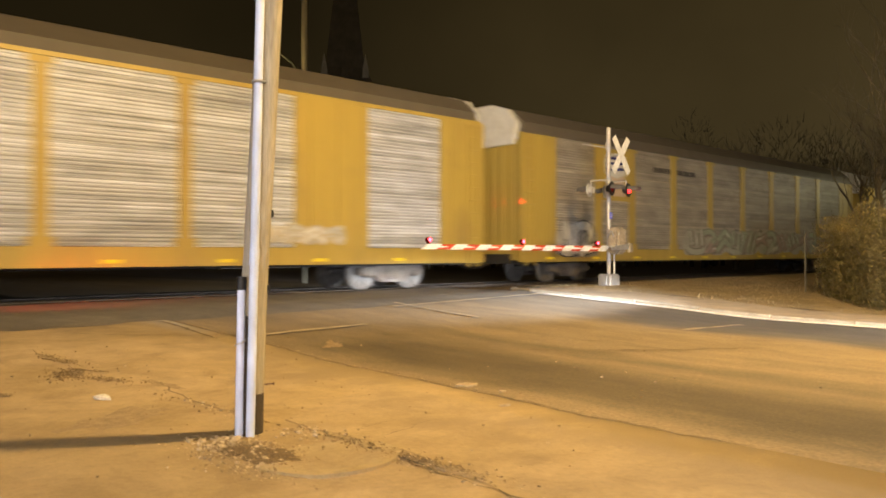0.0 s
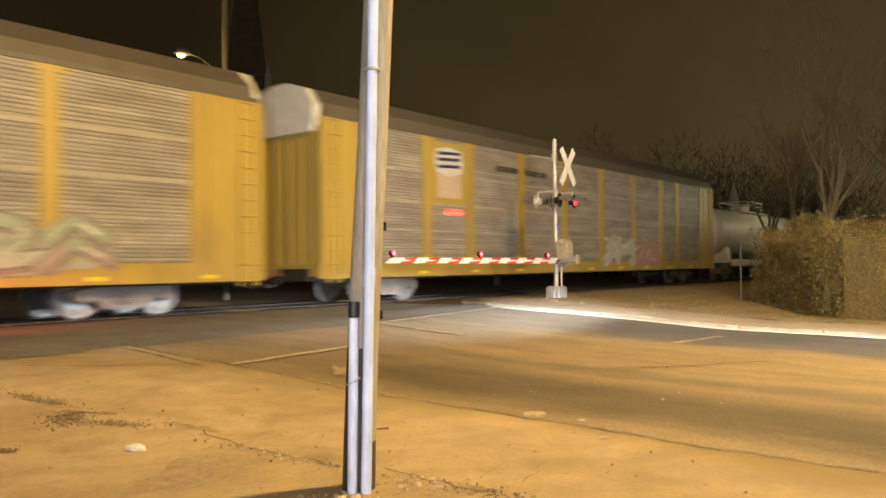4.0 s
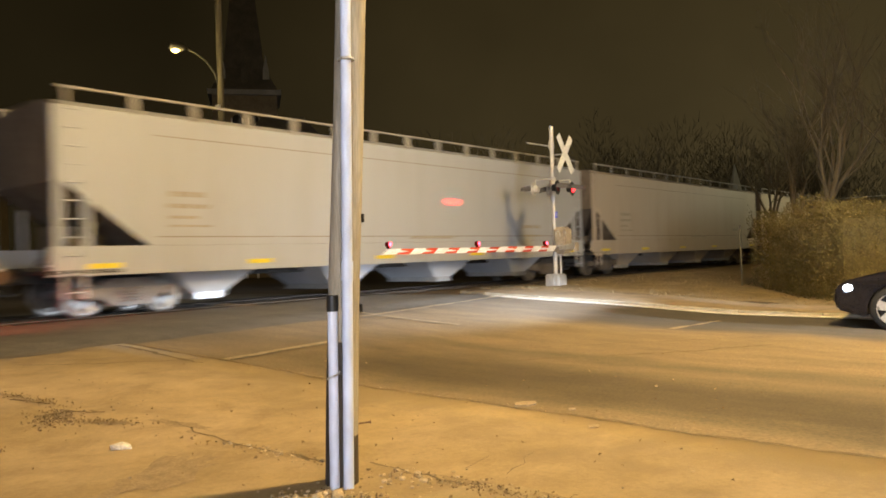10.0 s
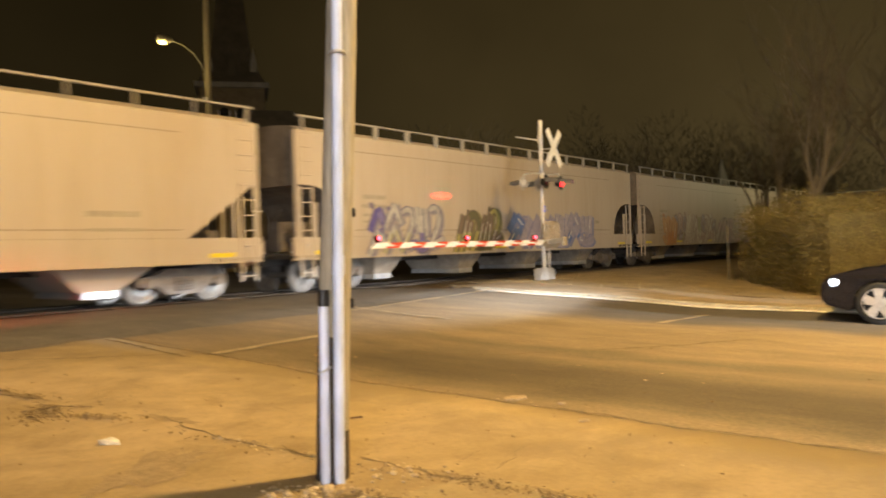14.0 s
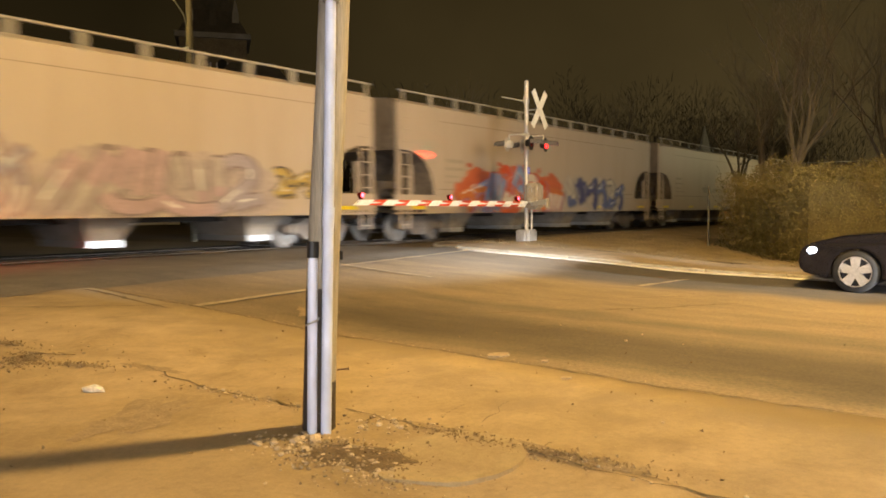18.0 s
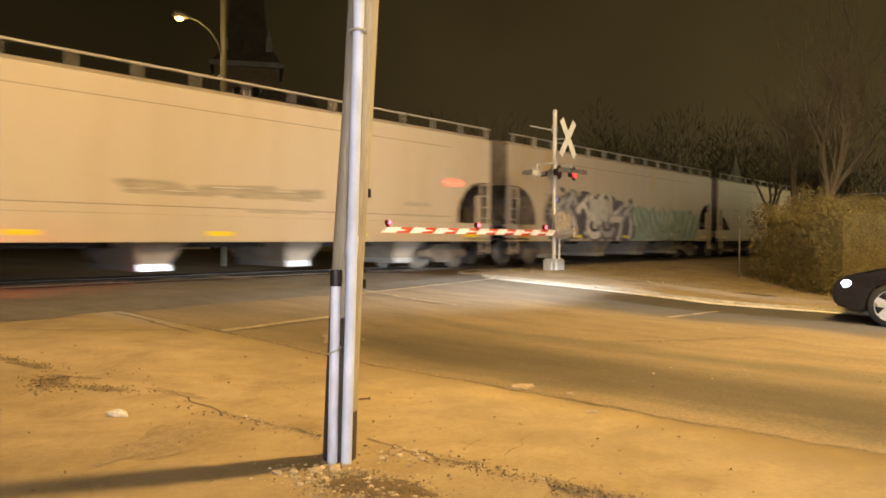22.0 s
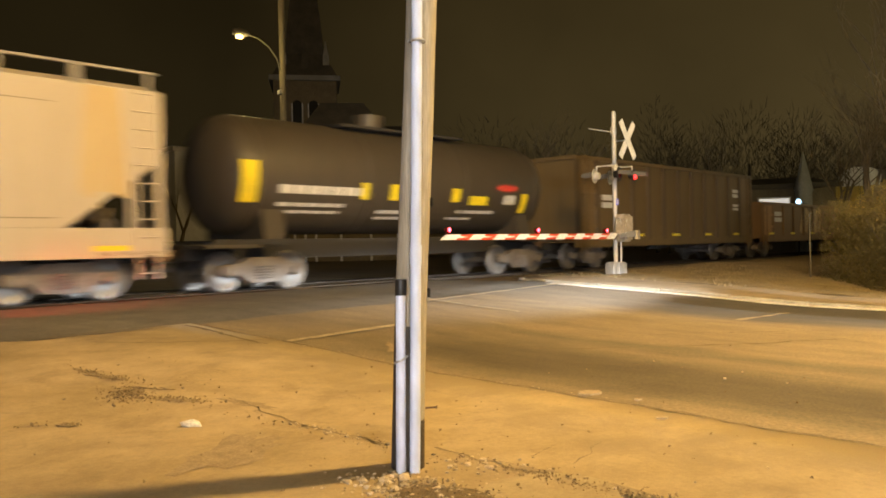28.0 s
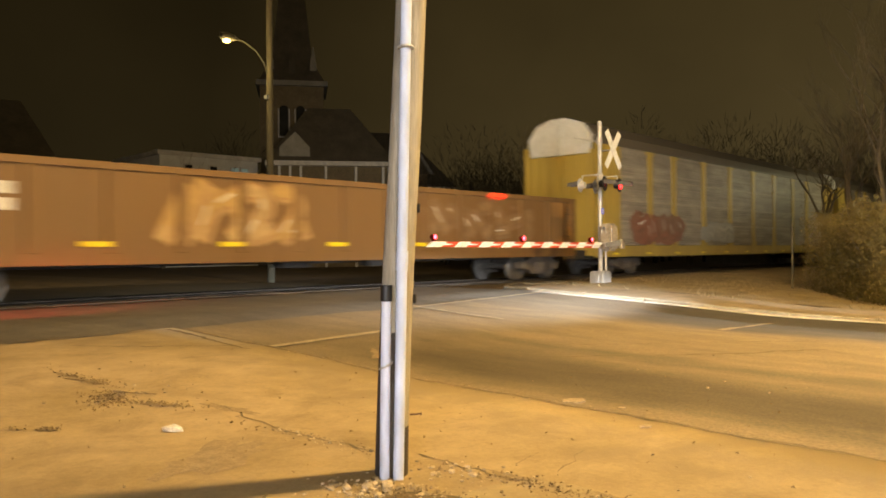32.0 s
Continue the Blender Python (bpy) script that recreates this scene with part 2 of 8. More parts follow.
M_CONDUIT = surface("grey_conduit", (0.57, 0.62, 0.765), (0.52, 0.57, 0.70), 0.5, 0, 1.6, 7, 0.0, (1, 1, 0.5))
M_GALV = surface("galvanised_steel", (0.55, 0.54, 0.52), (0.40, 0.39, 0.37), 0.45, 0.6, 6, 50, 0.1)
M_MAST = surface("mast_paint", (0.58, 0.56, 0.52), (0.44, 0.41, 0.36), 0.5, 0.3, 3, 30, 0.1)
M_BLACK = plain("black_paint", (0.012, 0.011, 0.01), 0.5)
M_RUBBER = plain("tyre_rubber", (0.014, 0.013, 0.012), 0.85)
M_WHITE = surface("white_sign", (0.72, 0.71, 0.68), (0.6, 0.58, 0.54), 0.5, 0, 5, 40, 0.05)
M_REDSTRIPE = plain("red_reflective", (0.62, 0.07, 0.025), 0.4)
M_WHITESTRIPE = plain("white_reflective", (0.80, 0.80, 0.78), 0.4)
M_BLUE = plain("blue_plate", (0.15, 0.19, 0.85), 0.4)
M_REDGLOW = glow("red_lamp", (1.0, 0.06, 0.10), 9.0)
M_REDGLOW2 = glow("red_flasher", (1.0, 0.012, 0.012), 14.0)
M_HOOD = plain("faded_black_hood", (0.11, 0.10, 0.095), 0.7)
M_MACHINE = surface("stained_machine_housing", (0.40, 0.345, 0.27), (0.26, 0.205, 0.14), 0.7, 0, 3.0, 24, 0.2)
M_REDDARK = plain("dark_red_lens", (0.12, 0.01, 0.01), 0.25)
M_LAMPGLOW = glow("street_lamp_glass", (1.0, 0.66, 0.20), 9.0)
M_YELLOW = car_paint("rack_yellow", (0.43, 0.31, 0.066), (0.30, 0.21, 0.062), (0.26, 0.175, 0.07), 0.6, 0.5)
def slat_paint(name, colour, dull, rough, metal, low=0.5, high=1.15):
    """Ribbed side sheets: each slat's catch of light is put into its colour, and grime lies along it."""
    m, n, l, b = node_mat(name)
    tc = n.new("ShaderNodeTexCoord")
    out = None
    for k, (sc, lo, hi) in enumerate((((0.22, 1, 13.0), low, high), ((0.9, 1, 3.0), 0.78, 1.15), ((7.0, 1, 30.0), 0.9, 1.1))):
        mp = n.new("ShaderNodeMapping")
        mp.inputs["Scale"].default_value, mp.inputs["Location"].default_value = sc, (3.1 * k, 0, 1.7 * k)
        l.new(tc.outputs["Object"], mp.inputs[0])
        t = n.new("ShaderNodeTexNoise")
        t.inputs["Scale"].default_value, t.inputs["Detail"].default_value = 1.0, 5
        l.new(mp.outputs[0], t.inputs["Vector"])
        r = n.new("ShaderNodeMapRange")
        r.inputs["From Min"].default_value, r.inputs["From Max"].default_value = 0.33, 0.67
        r.inputs["To Min"].default_value, r.inputs["To Max"].default_value = lo, hi
        l.new(t.outputs["Fac"], r.inputs["Value"])
        if k == 0:
            mix = n.new("ShaderNodeMix")
            mix.data_type = "RGBA"
            mix.inputs["A"].default_value, mix.inputs["B"].default_value = (*dull, 1), (*colour, 1)
            l.new(r.outputs[0], mix.inputs["Factor"])
            out = mix.outputs["Result"]
        else:
            mul = n.new("ShaderNodeMix")
            mul.data_type, mul.blend_type = "RGBA", "MULTIPLY"
            mul.inputs["Factor"].default_value = 1.0
            l.new(out, mul.inputs["A"])
            l.new(r.outputs[0], mul.inputs["B"])
            out = mul.outputs["Result"]
    l.new(out, b.inputs["Base Color"])
    b.inputs["Roughness"].default_value, b.inputs["Metallic"].default_value = rough, metal
    b.inputs["Specular IOR Level"].default_value = 0.3
    return m


M_PANELGREY = slat_paint("rack_panel_grey", (0.36, 0.325, 0.28), (0.25, 0.222, 0.184), 0.5, 0.0, 0.2, 1.1)
M_DECKBAND = surface("pale_deck_band", (0.46, 0.41, 0.34), (0.33, 0.29, 0.235), 0.6, 0, 1.5, 20, 0.1)
# brighter, bluer copy of the panel grey: cold light put into the colour
M_PANELLIT = slat_paint("rack_panel_lit", (0.56, 0.585, 0.64), (0.27, 0.265, 0.26), 0.45, 0.0, 0.15, 1.2)
M_ENDDARK = surface("dark_car_end", (0.19, 0.15, 0.112), (0.10, 0.077, 0.055), 0.9, 0, 2.0, 20, 0.3, (1, 1, 0.5))
# outlet colour darkened with the shade that lies below the side sill
M_CHUTE = surface("shaded_outlet", (0.33, 0.285, 0.23), (0.20, 0.165, 0.125), 0.85, 0, 2.5, 30, 0.2)
M_SEAM = plain("dull_seam", (0.30, 0.245, 0.18), 0.8)
M_ROOFGREY = car_paint("rack_roof_grey", (0.112, 0.094, 0.073), (0.075, 0.063, 0.049), (0.09, 0.07, 0.047), 0.5, 0.6)
M_HOPPERS = [
    car_paint("hopper_tan", (0.45, 0.375, 0.30), (0.37, 0.285, 0.205), (0.40, 0.315, 0.235), 0.5),
    car_paint("hopper_cream", (0.49, 0.42, 0.335), (0.40, 0.315, 0.22), (0.43, 0.345, 0.255), 0.55),
    car_paint("hopper_grey", (0.43, 0.44, 0.46), (0.36, 0.35, 0.34), (0.39, 0.38, 0.36), 0.45),
]
M_ROOFWALK = car_paint("roof_walk_steel", (0.33, 0.305, 0.265), (0.24, 0.215, 0.175), (0.27, 0.225, 0.165), 0.5, 0.7)
M_RUSTSTREAK = car_paint("rust_run", (0.50, 0.37, 0.20), (0.52, 0.44, 0.30), (0.46, 0.32, 0.16), 0.8)
M_TANKWHITE = car_paint("tank_white", (0.60, 0.54, 0.475), (0.42, 0.36, 0.28), (0.46, 0.39, 0.31), 0.55, 0.55)
M_TANKBLACK = car_paint("tank_black", (0.056, 0.045, 0.032), (0.078, 0.06, 0.04), (0.07, 0.054, 0.036), 0.5, 0.5)
M_GONBROWN = car_paint("gondola_brown", (0.118, 0.078, 0.031), (0.072, 0.049, 0.021), (0.16, 0.105, 0.042), 0.6, 0.7)
M_GONRIB = car_paint("gondola_rib", (0.078, 0.052, 0.026), (0.055, 0.037, 0.018), (0.09, 0.06, 0.03), 0.6, 0.7)
M_GONORANGE = car_paint("gondola_orange", (0.36, 0.19, 0.06), (0.22, 0.12, 0.05), (0.25, 0.13, 0.05), 0.6, 0.65)
M_GONOCHRE = car_paint("gondola_ochre", (0.155, 0.10, 0.045), (0.10, 0.065, 0.03), (0.14, 0.09, 0.04), 0.6, 0.65)
M_GONRUST = car_paint("gondola_rust", (0.18, 0.10, 0.037), (0.125, 0.07, 0.03), (0.17, 0.10, 0.047), 0.6, 0.7)
M_TRUCK = surface("truck_casting", (0.22, 0.185, 0.15), (0.125, 0.10, 0.078), 0.7, 0.35, 3, 25, 0.3)
M_WHEEL = surface("wheel_steel", (0.19, 0.17, 0.148), (0.11, 0.096, 0.08), 0.45, 0.35, 4, 30, 0.1)
M_UNDER = plain("underframe_black", (0.03, 0.026, 0.022), 0.8)
M_STENCIL = plain("white_stencil", (0.66, 0.64, 0.6), 0.6)
M_STENCILDARK = plain("dark_stencil", (0.07, 0.06, 0.055), 0.6)
M_STENCILSOFT = plain("worn_stencil", (0.41, 0.36, 0.28), 0.6)
M_REFLECT = plain("yellow_reflector", (0.88, 0.70, 0.03), 0.35)
M_PALEYELLOW = plain("pale_peach_print", (0.62, 0.47, 0.34), 0.5)
M_NAVY = plain("navy_print", (0.03, 0.035, 0.16), 0.5)
M_LEAF = surface("hedge_leaf", (0.19, 0.155, 0.052), (0.12, 0.098, 0.034), 0.95, 0, 1.2, 8, 0, per_piece=0)
M_BARK = surface("grey_bark", (0.165, 0.132, 0.085), (0.11, 0.088, 0.056), 0.9, 0, 4, 30, 0.5, (3, 3, 0.5))
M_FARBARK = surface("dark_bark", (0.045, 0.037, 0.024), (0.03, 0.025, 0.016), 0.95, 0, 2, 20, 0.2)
M_GRAVEL = surface("mixed_gravel", (0.40, 0.305, 0.185), (0.25, 0.185, 0.105), 0.9, 0, 6, 60, 0.2, per_island=0.5)
M_SOIL = surface("dark_soil", (0.17, 0.115, 0.052), (0.09, 0.06, 0.028), 0.95, 0, 16, 90, 0.8, depth=0.012)
M_DIRT = surface("dark_debris", (0.23, 0.16, 0.078), (0.14, 0.098, 0.05), 0.95, 0, 9, 60, 0.5)
M_PEBBLE = surface("pebble_stone", (0.44, 0.345, 0.215), (0.27, 0.205, 0.125), 0.85, 0, 2, 40, 0.2, per_piece=0.45)
M_CARPAINT = surface("dark_car_paint", (0.020, 0.018, 0.022), (0.015, 0.014, 0.017), 0.22, 0.3, 3, 60, 0)
M_CARGLASS = plain("car_glass", (0.010, 0.010, 0.011), 0.06)
M_ALLOY = plain("alloy_rim", (0.62, 0.61, 0.60), 0.3, 0.6)
M_HEADLIGHT = glow("headlight_glass", (0.82, 0.92, 1.0), 20.0)
M_LAMPCASE = glow("lit_lamp_case", (0.72, 0.84, 1.0), 2.2)
M_AMBER = plain("amber_lens", (0.55, 0.22, 0.02), 0.25)
M_BRICK = surface("dim_brick", (0.19, 0.15, 0.09), (0.13, 0.105, 0.065), 0.9, 0, 0.7, 8, 0.3)
M_ROOF = surface("slate_roof", (0.10, 0.085, 0.06), None, 0.85, 0, 1, 12, 0.3)
M_STONETRIM = surface("weathered_stone_trim", (0.26, 0.25, 0.23), (0.18, 0.172, 0.155), 0.85, 0, 0.8, 14, 0.2)
M_SIDING = surface("pale_siding", (0.68, 0.68, 0.66), (0.55, 0.54, 0.52), 0.8, 0, 0.8, 14, 0.2)
M_TRIMWHITE = surface("white_trim", (0.66, 0.64, 0.6), None, 0.7, 0, 2, 20, 0.1)
M_DULLTRIM = surface("dull_trim", (0.30, 0.285, 0.25), (0.22, 0.21, 0.18), 0.8, 0, 2, 20, 0.1)
M_GLASSDARK = plain("dark_window", (0.02, 0.02, 0.02), 0.15)
M_WINBLUE = glow("cool_lit_window", (0.45, 0.62, 0.62), 0.12)
M_WINWHITE = glow("porch_light_panel", (1.0, 0.98, 0.9), 0.55)
M_BLUELAMP = glow("cool_lamp", (0.45, 0.75, 1.0), 3.0)
M_WINYELLOW = glow("yellow_lit_window", (1.0, 0.80, 0.35), 0.55)
M_PALELINE = surface("road_paint_and_lit_edge", (0.42, 0.35, 0.245), (0.22, 0.175, 0.11), 0.8, 0, 6, 50, 0.3)


def paving_material(name, base, second, stain, rough=0.85, grain=0.07, streak=0.0, seed=0.0, grime=None):
    """Worn paving: wide tonal drift, blotchy stains, fine grit and, where wheels pass, long streaks."""
    m, n, l, b = node_mat(name)
    tc = n.new("ShaderNodeTexCoord")
    mp = n.new("ShaderNodeMapping")
    mp.inputs["Location"].default_value = (seed, seed * 0.7, 0)
    l.new(tc.outputs["Object"], mp.inputs[0])

    def field(scale, detail, lo, hi, a, z, vec=None, warp=0.0):
        t = n.new("ShaderNodeTexNoise")
        t.inputs["Scale"].default_value, t.inputs["Detail"].default_value = scale, detail
        t.inputs["Roughness"].default_value, t.inputs["Distortion"].default_value = 0.62, warp
        l.new(vec or mp.outputs[0], t.inputs["Vector"])
        r = n.new("ShaderNodeMapRange")
        r.inputs["From Min"].default_value, r.inputs["From Max"].default_value = lo, hi
        r.inputs["To Min"].default_value, r.inputs["To Max"].default_value = a, z
        l.new(t.outputs["Fac"], r.inputs["Value"])
        return r.outputs[0]

    def mixed(kind, fac, a, bb):
        x = n.new("ShaderNodeMix")
        x.data_type, x.blend_type = "RGBA", kind
        for key, v in (("Factor", fac), ("A", a), ("B", bb)):
            if isinstance(v, (float, int)):
                x.inputs[key].default_value = v
            elif isinstance(v, tuple):
                x.inputs[key].default_value = (*v, 1)
            else:
                l.new(v, x.inputs[key])
        return x.outputs["Result"]

    out = mixed("MIX", field(0.42, 4, 0.36, 0.64, 0.0, 1.0, warp=0.6), second, base)
    out = mixed("MIX", field(1.1, 8, 0.5, 0.7, 0.0, 0.6, warp=1.2), out, stain)
    out = mixed("MIX", field(6.5, 8, 0.58, 0.72, 0.0, 0.45, warp=0.6), out, stain)
    out = mixed("MULTIPLY", 1.0, out, field(2.6, 9, 0.3, 0.7, 0.84, 1.16))
    out = mixed("MULTIPLY", 1.0, out, field(24.0, 6, 0.3, 0.7, 1 - grain * 1.3, 1 + grain * 1.3))
    if streak:
        ms = n.new("ShaderNodeMapping")
        ms.inputs["Scale"].default_value = (2.4, 0.14, 1)
        l.new(tc.outputs["Object"], ms.inputs[0])
        out = mixed("MULTIPLY", 1.0, out, field(1.0, 7, 0.3, 0.7, 1 - streak, 1 + streak * 0.7, ms.outputs[0]))
    if grime:
        # tyre dirt dragged over the edge of the road, in a ragged margin
        sp = n.new("ShaderNodeSeparateXYZ")
        l.new(tc.outputs["Object"], sp.inputs[0])
        ad = n.new("ShaderNodeMath")
        ad.operation = "ADD"
        l.new(sp.outputs["X"], ad.inputs[0])
        l.new(field(1.1, 8, 0.25, 0.75, -1.3, 1.3, warp=0.5), ad.inputs[1])
        gm = n.new("ShaderNodeMapRange")
        gm.interpolation_type = "SMOOTHSTEP"
        gm.inputs["From Min"].default_value, gm.inputs["From Max"].default_value = 3.7, 5.6
        gm.inputs["To Max"].default_value = 0.85
        l.new(ad.outputs[0], gm.inputs["Value"])
        out = mixed("MIX", gm.outputs[0], out, grime)
    fine = n.new("ShaderNodeTexNoise")
    fine.inputs["Scale"].default_value, fine.inputs["Detail"].default_value = 85, 5
    l.new(tc.outputs["Object"], fine.inputs["Vector"])
    fr = n.new("ShaderNodeMapRange")
    fr.inputs["From Min"].default_value, fr.inputs["From Max"].default_value = 0.3, 0.7
    fr.inputs["To Min"].default_value, fr.inputs["To Max"].default_value = 1 - grain, 1 + grain
    l.new(fine.outputs["Fac"], fr.inputs["Value"])
    out = mixed("MULTIPLY", 1.0, out, fr.outputs[0])
    l.new(out, b.inputs["Base Color"])
    b.inputs["Roughness"].default_value = rough
    bp = n.new("ShaderNodeBump")
    bp.inputs["Strength"].default_value, bp.inputs["Distance"].default_value = 0.3, 0.004
    l.new(fine.outputs["Fac"], bp.inputs["Height"])
    l.new(bp.outputs[0], b.inputs["Normal"])
    return m


M_CONCRETE = paving_material("worn_concrete", (0.362, 0.27, 0.158), (0.272, 0.197, 0.096), (0.19, 0.132, 0.06), grime=(0.215, 0.16, 0.09))
M_APRON = paving_material("smooth_mortar", (0.335, 0.257, 0.142), (0.28, 0.21, 0.11), (0.215, 0.152, 0.077), seed=4.0)
M_FOOTWAY = paving_material("sandy_footway", (0.315, 0.242, 0.15), (0.25, 0.19, 0.115), (0.165, 0.122, 0.072), seed=7.0)
M_APPROACH = paving_material("dark_approach", (0.13, 0.115, 0.095), (0.082, 0.071, 0.056), (0.055, 0.046, 0.035), 0.7, 0.16, 0.14, 9.0)


def asphalt_material():
    """Old asphalt with worn, paler lanes, a dark oily wheel band along the near edge and cracks."""
    m, n, l, b = node_mat("old_asphalt")
    tc = n.new("ShaderNodeTexCoord")
    sep = n.new("ShaderNodeSeparateXYZ")
    l.new(tc.outputs["Object"], sep.inputs[0])
    warp = n.new("ShaderNodeTexNoise")
    warp.inputs["Scale"].default_value, warp.inputs["Detail"].default_value = 0.8, 6
    l.new(tc.outputs["Object"], warp.inputs["Vector"])
    add = n.new("ShaderNodeMath")
    add.operation = "MULTIPLY_ADD"
    add.inputs[1].default_value = 0.7
    l.new(warp.outputs["Fac"], add.inputs[0])
    l.new(sep.outputs["X"], add.inputs[2])
    mr = n.new("ShaderNodeMapRange")
    mr.inputs["From Min"].default_value, mr.inputs["From Max"].default_value = 5.35, 15.75
    l.new(add.outputs[0], mr.inputs["Value"])
    ramp = n.new("ShaderNodeValToRGB")
    ramp.color_ramp.interpolation = "EASE"
    el = ramp.color_ramp.elements
    el[0].position, el[0].color = 0.0, (0.20, 0.149, 0.085, 1)
    el[1].position, el[1].color = 1.0, (0.085, 0.075, 0.061, 1)
    for p, c in ((0.045, (0.18, 0.134, 0.075, 1)), (0.075, (0.115, 0.086, 0.047, 1)), (0.12, (0.072, 0.054, 0.029, 1)), (0.19, (0.08, 0.06, 0.033, 1)), (0.27, (0.155, 0.117, 0.067, 1)), (0.315, (0.12, 0.092, 0.053, 1)), (0.36, (0.195, 0.147, 0.086, 1)), (0.50, (0.205, 0.155, 0.093, 1)), (0.63, (0.235, 0.18, 0.11, 1)), (0.71, (0.095, 0.081, 0.063, 1)), (0.82, (0.07, 0.062, 0.052, 1))):
        e = el.new(p)
        e.color = c
    l.new(mr.outputs[0], ramp.inputs[0])
    mp = n.new("ShaderNodeMapping")
    mp.inputs["Scale"].default_value = (1.2, 0.35, 1)
    l.new(tc.outputs["Object"], mp.inputs[0])
    n2 = n.new("ShaderNodeTexNoise")
    n2.inputs["Scale"].default_value, n2.inputs["Detail"].default_value = 1.9, 10
    n2.inputs["Roughness"].default_value = 0.7
    l.new(mp.outputs[0], n2.inputs["Vector"])
    r2 = n.new("ShaderNodeMapRange")
    r2.inputs["From Min"].default_value, r2.inputs["From Max"].default_value = 0.25, 0.75
    r2.inputs["To Min"].default_value, r2.inputs["To Max"].default_value = 0.62, 1.32
    l.new(n2.outputs["Fac"], r2.inputs["Value"])
    n3 = n.new("ShaderNodeTexNoise")
    n3.inputs["Scale"].default_value, n3.inputs["Detail"].default_value = 38, 8
    l.new(tc.outputs["Object"], n3.inputs["Vector"])
    r3 = n.new("ShaderNodeMapRange")
    r3.inputs["From Min"].default_value, r3.inputs["From Max"].default_value = 0.3, 0.7
    r3.inputs["To Min"].default_value, r3.inputs["To Max"].default_value = 0.72, 1.28
    l.new(n3.outputs["Fac"], r3.inputs["Value"])
    m1 = n.new("ShaderNodeMath")
    m1.operation = "MULTIPLY"
    l.new(r2.outputs[0], m1.inputs[0])
    l.new(r3.outputs[0], m1.inputs[1])
    mx = n.new("ShaderNodeMix")
    mx.data_type, mx.blend_type = "RGBA", "MULTIPLY"
    mx.inputs["Factor"].default_value = 1
    l.new(ramp.outputs[0], mx.inputs["A"])
    l.new(m1.outputs[0], mx.inputs["B"])
    # sand spread over the stretch before the rails
    ymr = n.new("ShaderNodeMapRange")
    ymr.interpolation_type = "SMOOTHSTEP"
    ymr.inputs["From Min"].default_value, ymr.inputs["From Max"].default_value = 7.6, 9.4
    ymr.inputs["To Max"].default_value = 0.7
    wob = n.new("ShaderNodeMath")
    wob.operation = "MULTIPLY_ADD"
    wob.inputs[1].default_value = 2.4
    l.new(warp.outputs["Fac"], wob.inputs[0])
    l.new(sep.outputs["Y"], wob.inputs[2])
    l.new(wob.outputs[0], ymr.inputs["Value"])
    sand = n.new("ShaderNodeMix")
    sand.data_type, sand.blend_type = "RGBA", "MULTIPLY"
    sand.inputs["Factor"].default_value = 1
    sand.inputs["A"].default_value = (0.195, 0.148, 0.09, 1)
    l.new(m1.outputs[0], sand.inputs["B"])
    mx2 = n.new("ShaderNodeMix")
    mx2.data_type = "RGBA"
    l.new(ymr.outputs[0], mx2.inputs["Factor"])
    l.new(mx.outputs["Result"], mx2.inputs["A"])
    l.new(sand.outputs["Result"], mx2.inputs["B"])
    l.new(mx2.outputs["Result"], b.inputs["Base Color"])
    b.inputs["Roughness"].default_value = 0.72
    bp = n.new("ShaderNodeBump")
    bp.inputs["Strength"].default_value, bp.inputs["Distance"].default_value = 0.35, 0.006
    l.new(n3.outputs["Fac"], bp.inputs["Height"])
    l.new(bp.outputs[0], b.inputs["Normal"])
    return m


M_ASPHALT = asphalt_material()


# ---- mesh helpers ----
def mesh_ob(name, bm, mat, parent=None, smooth=False):
    me = bpy.data.meshes.new(name)
    bm.to_mesh(me)
    bm.free()
    if smooth:
        for p in me.polygons:
            p.use_smooth = True
    for x in mat if isinstance(mat, (list, tuple)) else [mat]:
        me.materials.append(x)
    ob = new(name, me)
    if parent:
        ob.parent = parent
    return ob


def part(name, bm, material, parent, label="", smooth=False):
    ob = mesh_ob(name, bm, material, parent, smooth)
    if label:
        tagged(ob, label)
    return ob


def box(bm, x0, x1, y0, y1, z0, z1, mat=0):
    v = [bm.verts.new(p) for p in ((x0, y0, z0), (x1, y0, z0), (x1, y1, z0), (x0, y1, z0), (x0, y0, z1), (x1, y0, z1), (x1, y1, z1), (x0, y1, z1))]
    for f in ((3, 2, 1, 0), (4, 5, 6, 7), (0, 1, 5, 4), (1, 2, 6, 5), (2, 3, 7, 6), (3, 0, 4, 7)):
        bm.faces.new([v[i] for i in f]).material_index = mat
    return v


def tube(bm, a, b, r0, r1=None, seg=10, caps=True, mat=0):
    a, b = Vector(a), Vector(b)
    r1 = r0 if r1 is None else r1
    q = (b - a).to_track_quat("Z", "Y")
    rings = []
    for p, r in ((a, r0), (b, r1)):
        rings.append([bm.verts.new(p + q @ Vector((r * math.cos(2 * math.pi * i / seg), r * math.sin(2 * math.pi * i / seg), 0))) for i in range(seg)])
    for i in range(seg):
        f = bm.faces.new((rings[0][i], rings[0][(i + 1) % seg], rings[1][(i + 1) % seg], rings[1][i]))
        f.smooth, f.material_index = True, mat
    if caps:
        # caps have corners of their own, so that the round side shades true
        for ring in (rings[0][::-1], rings[1]):
            bm.faces.new([bm.verts.new(v.co) for v in ring]).material_index = mat


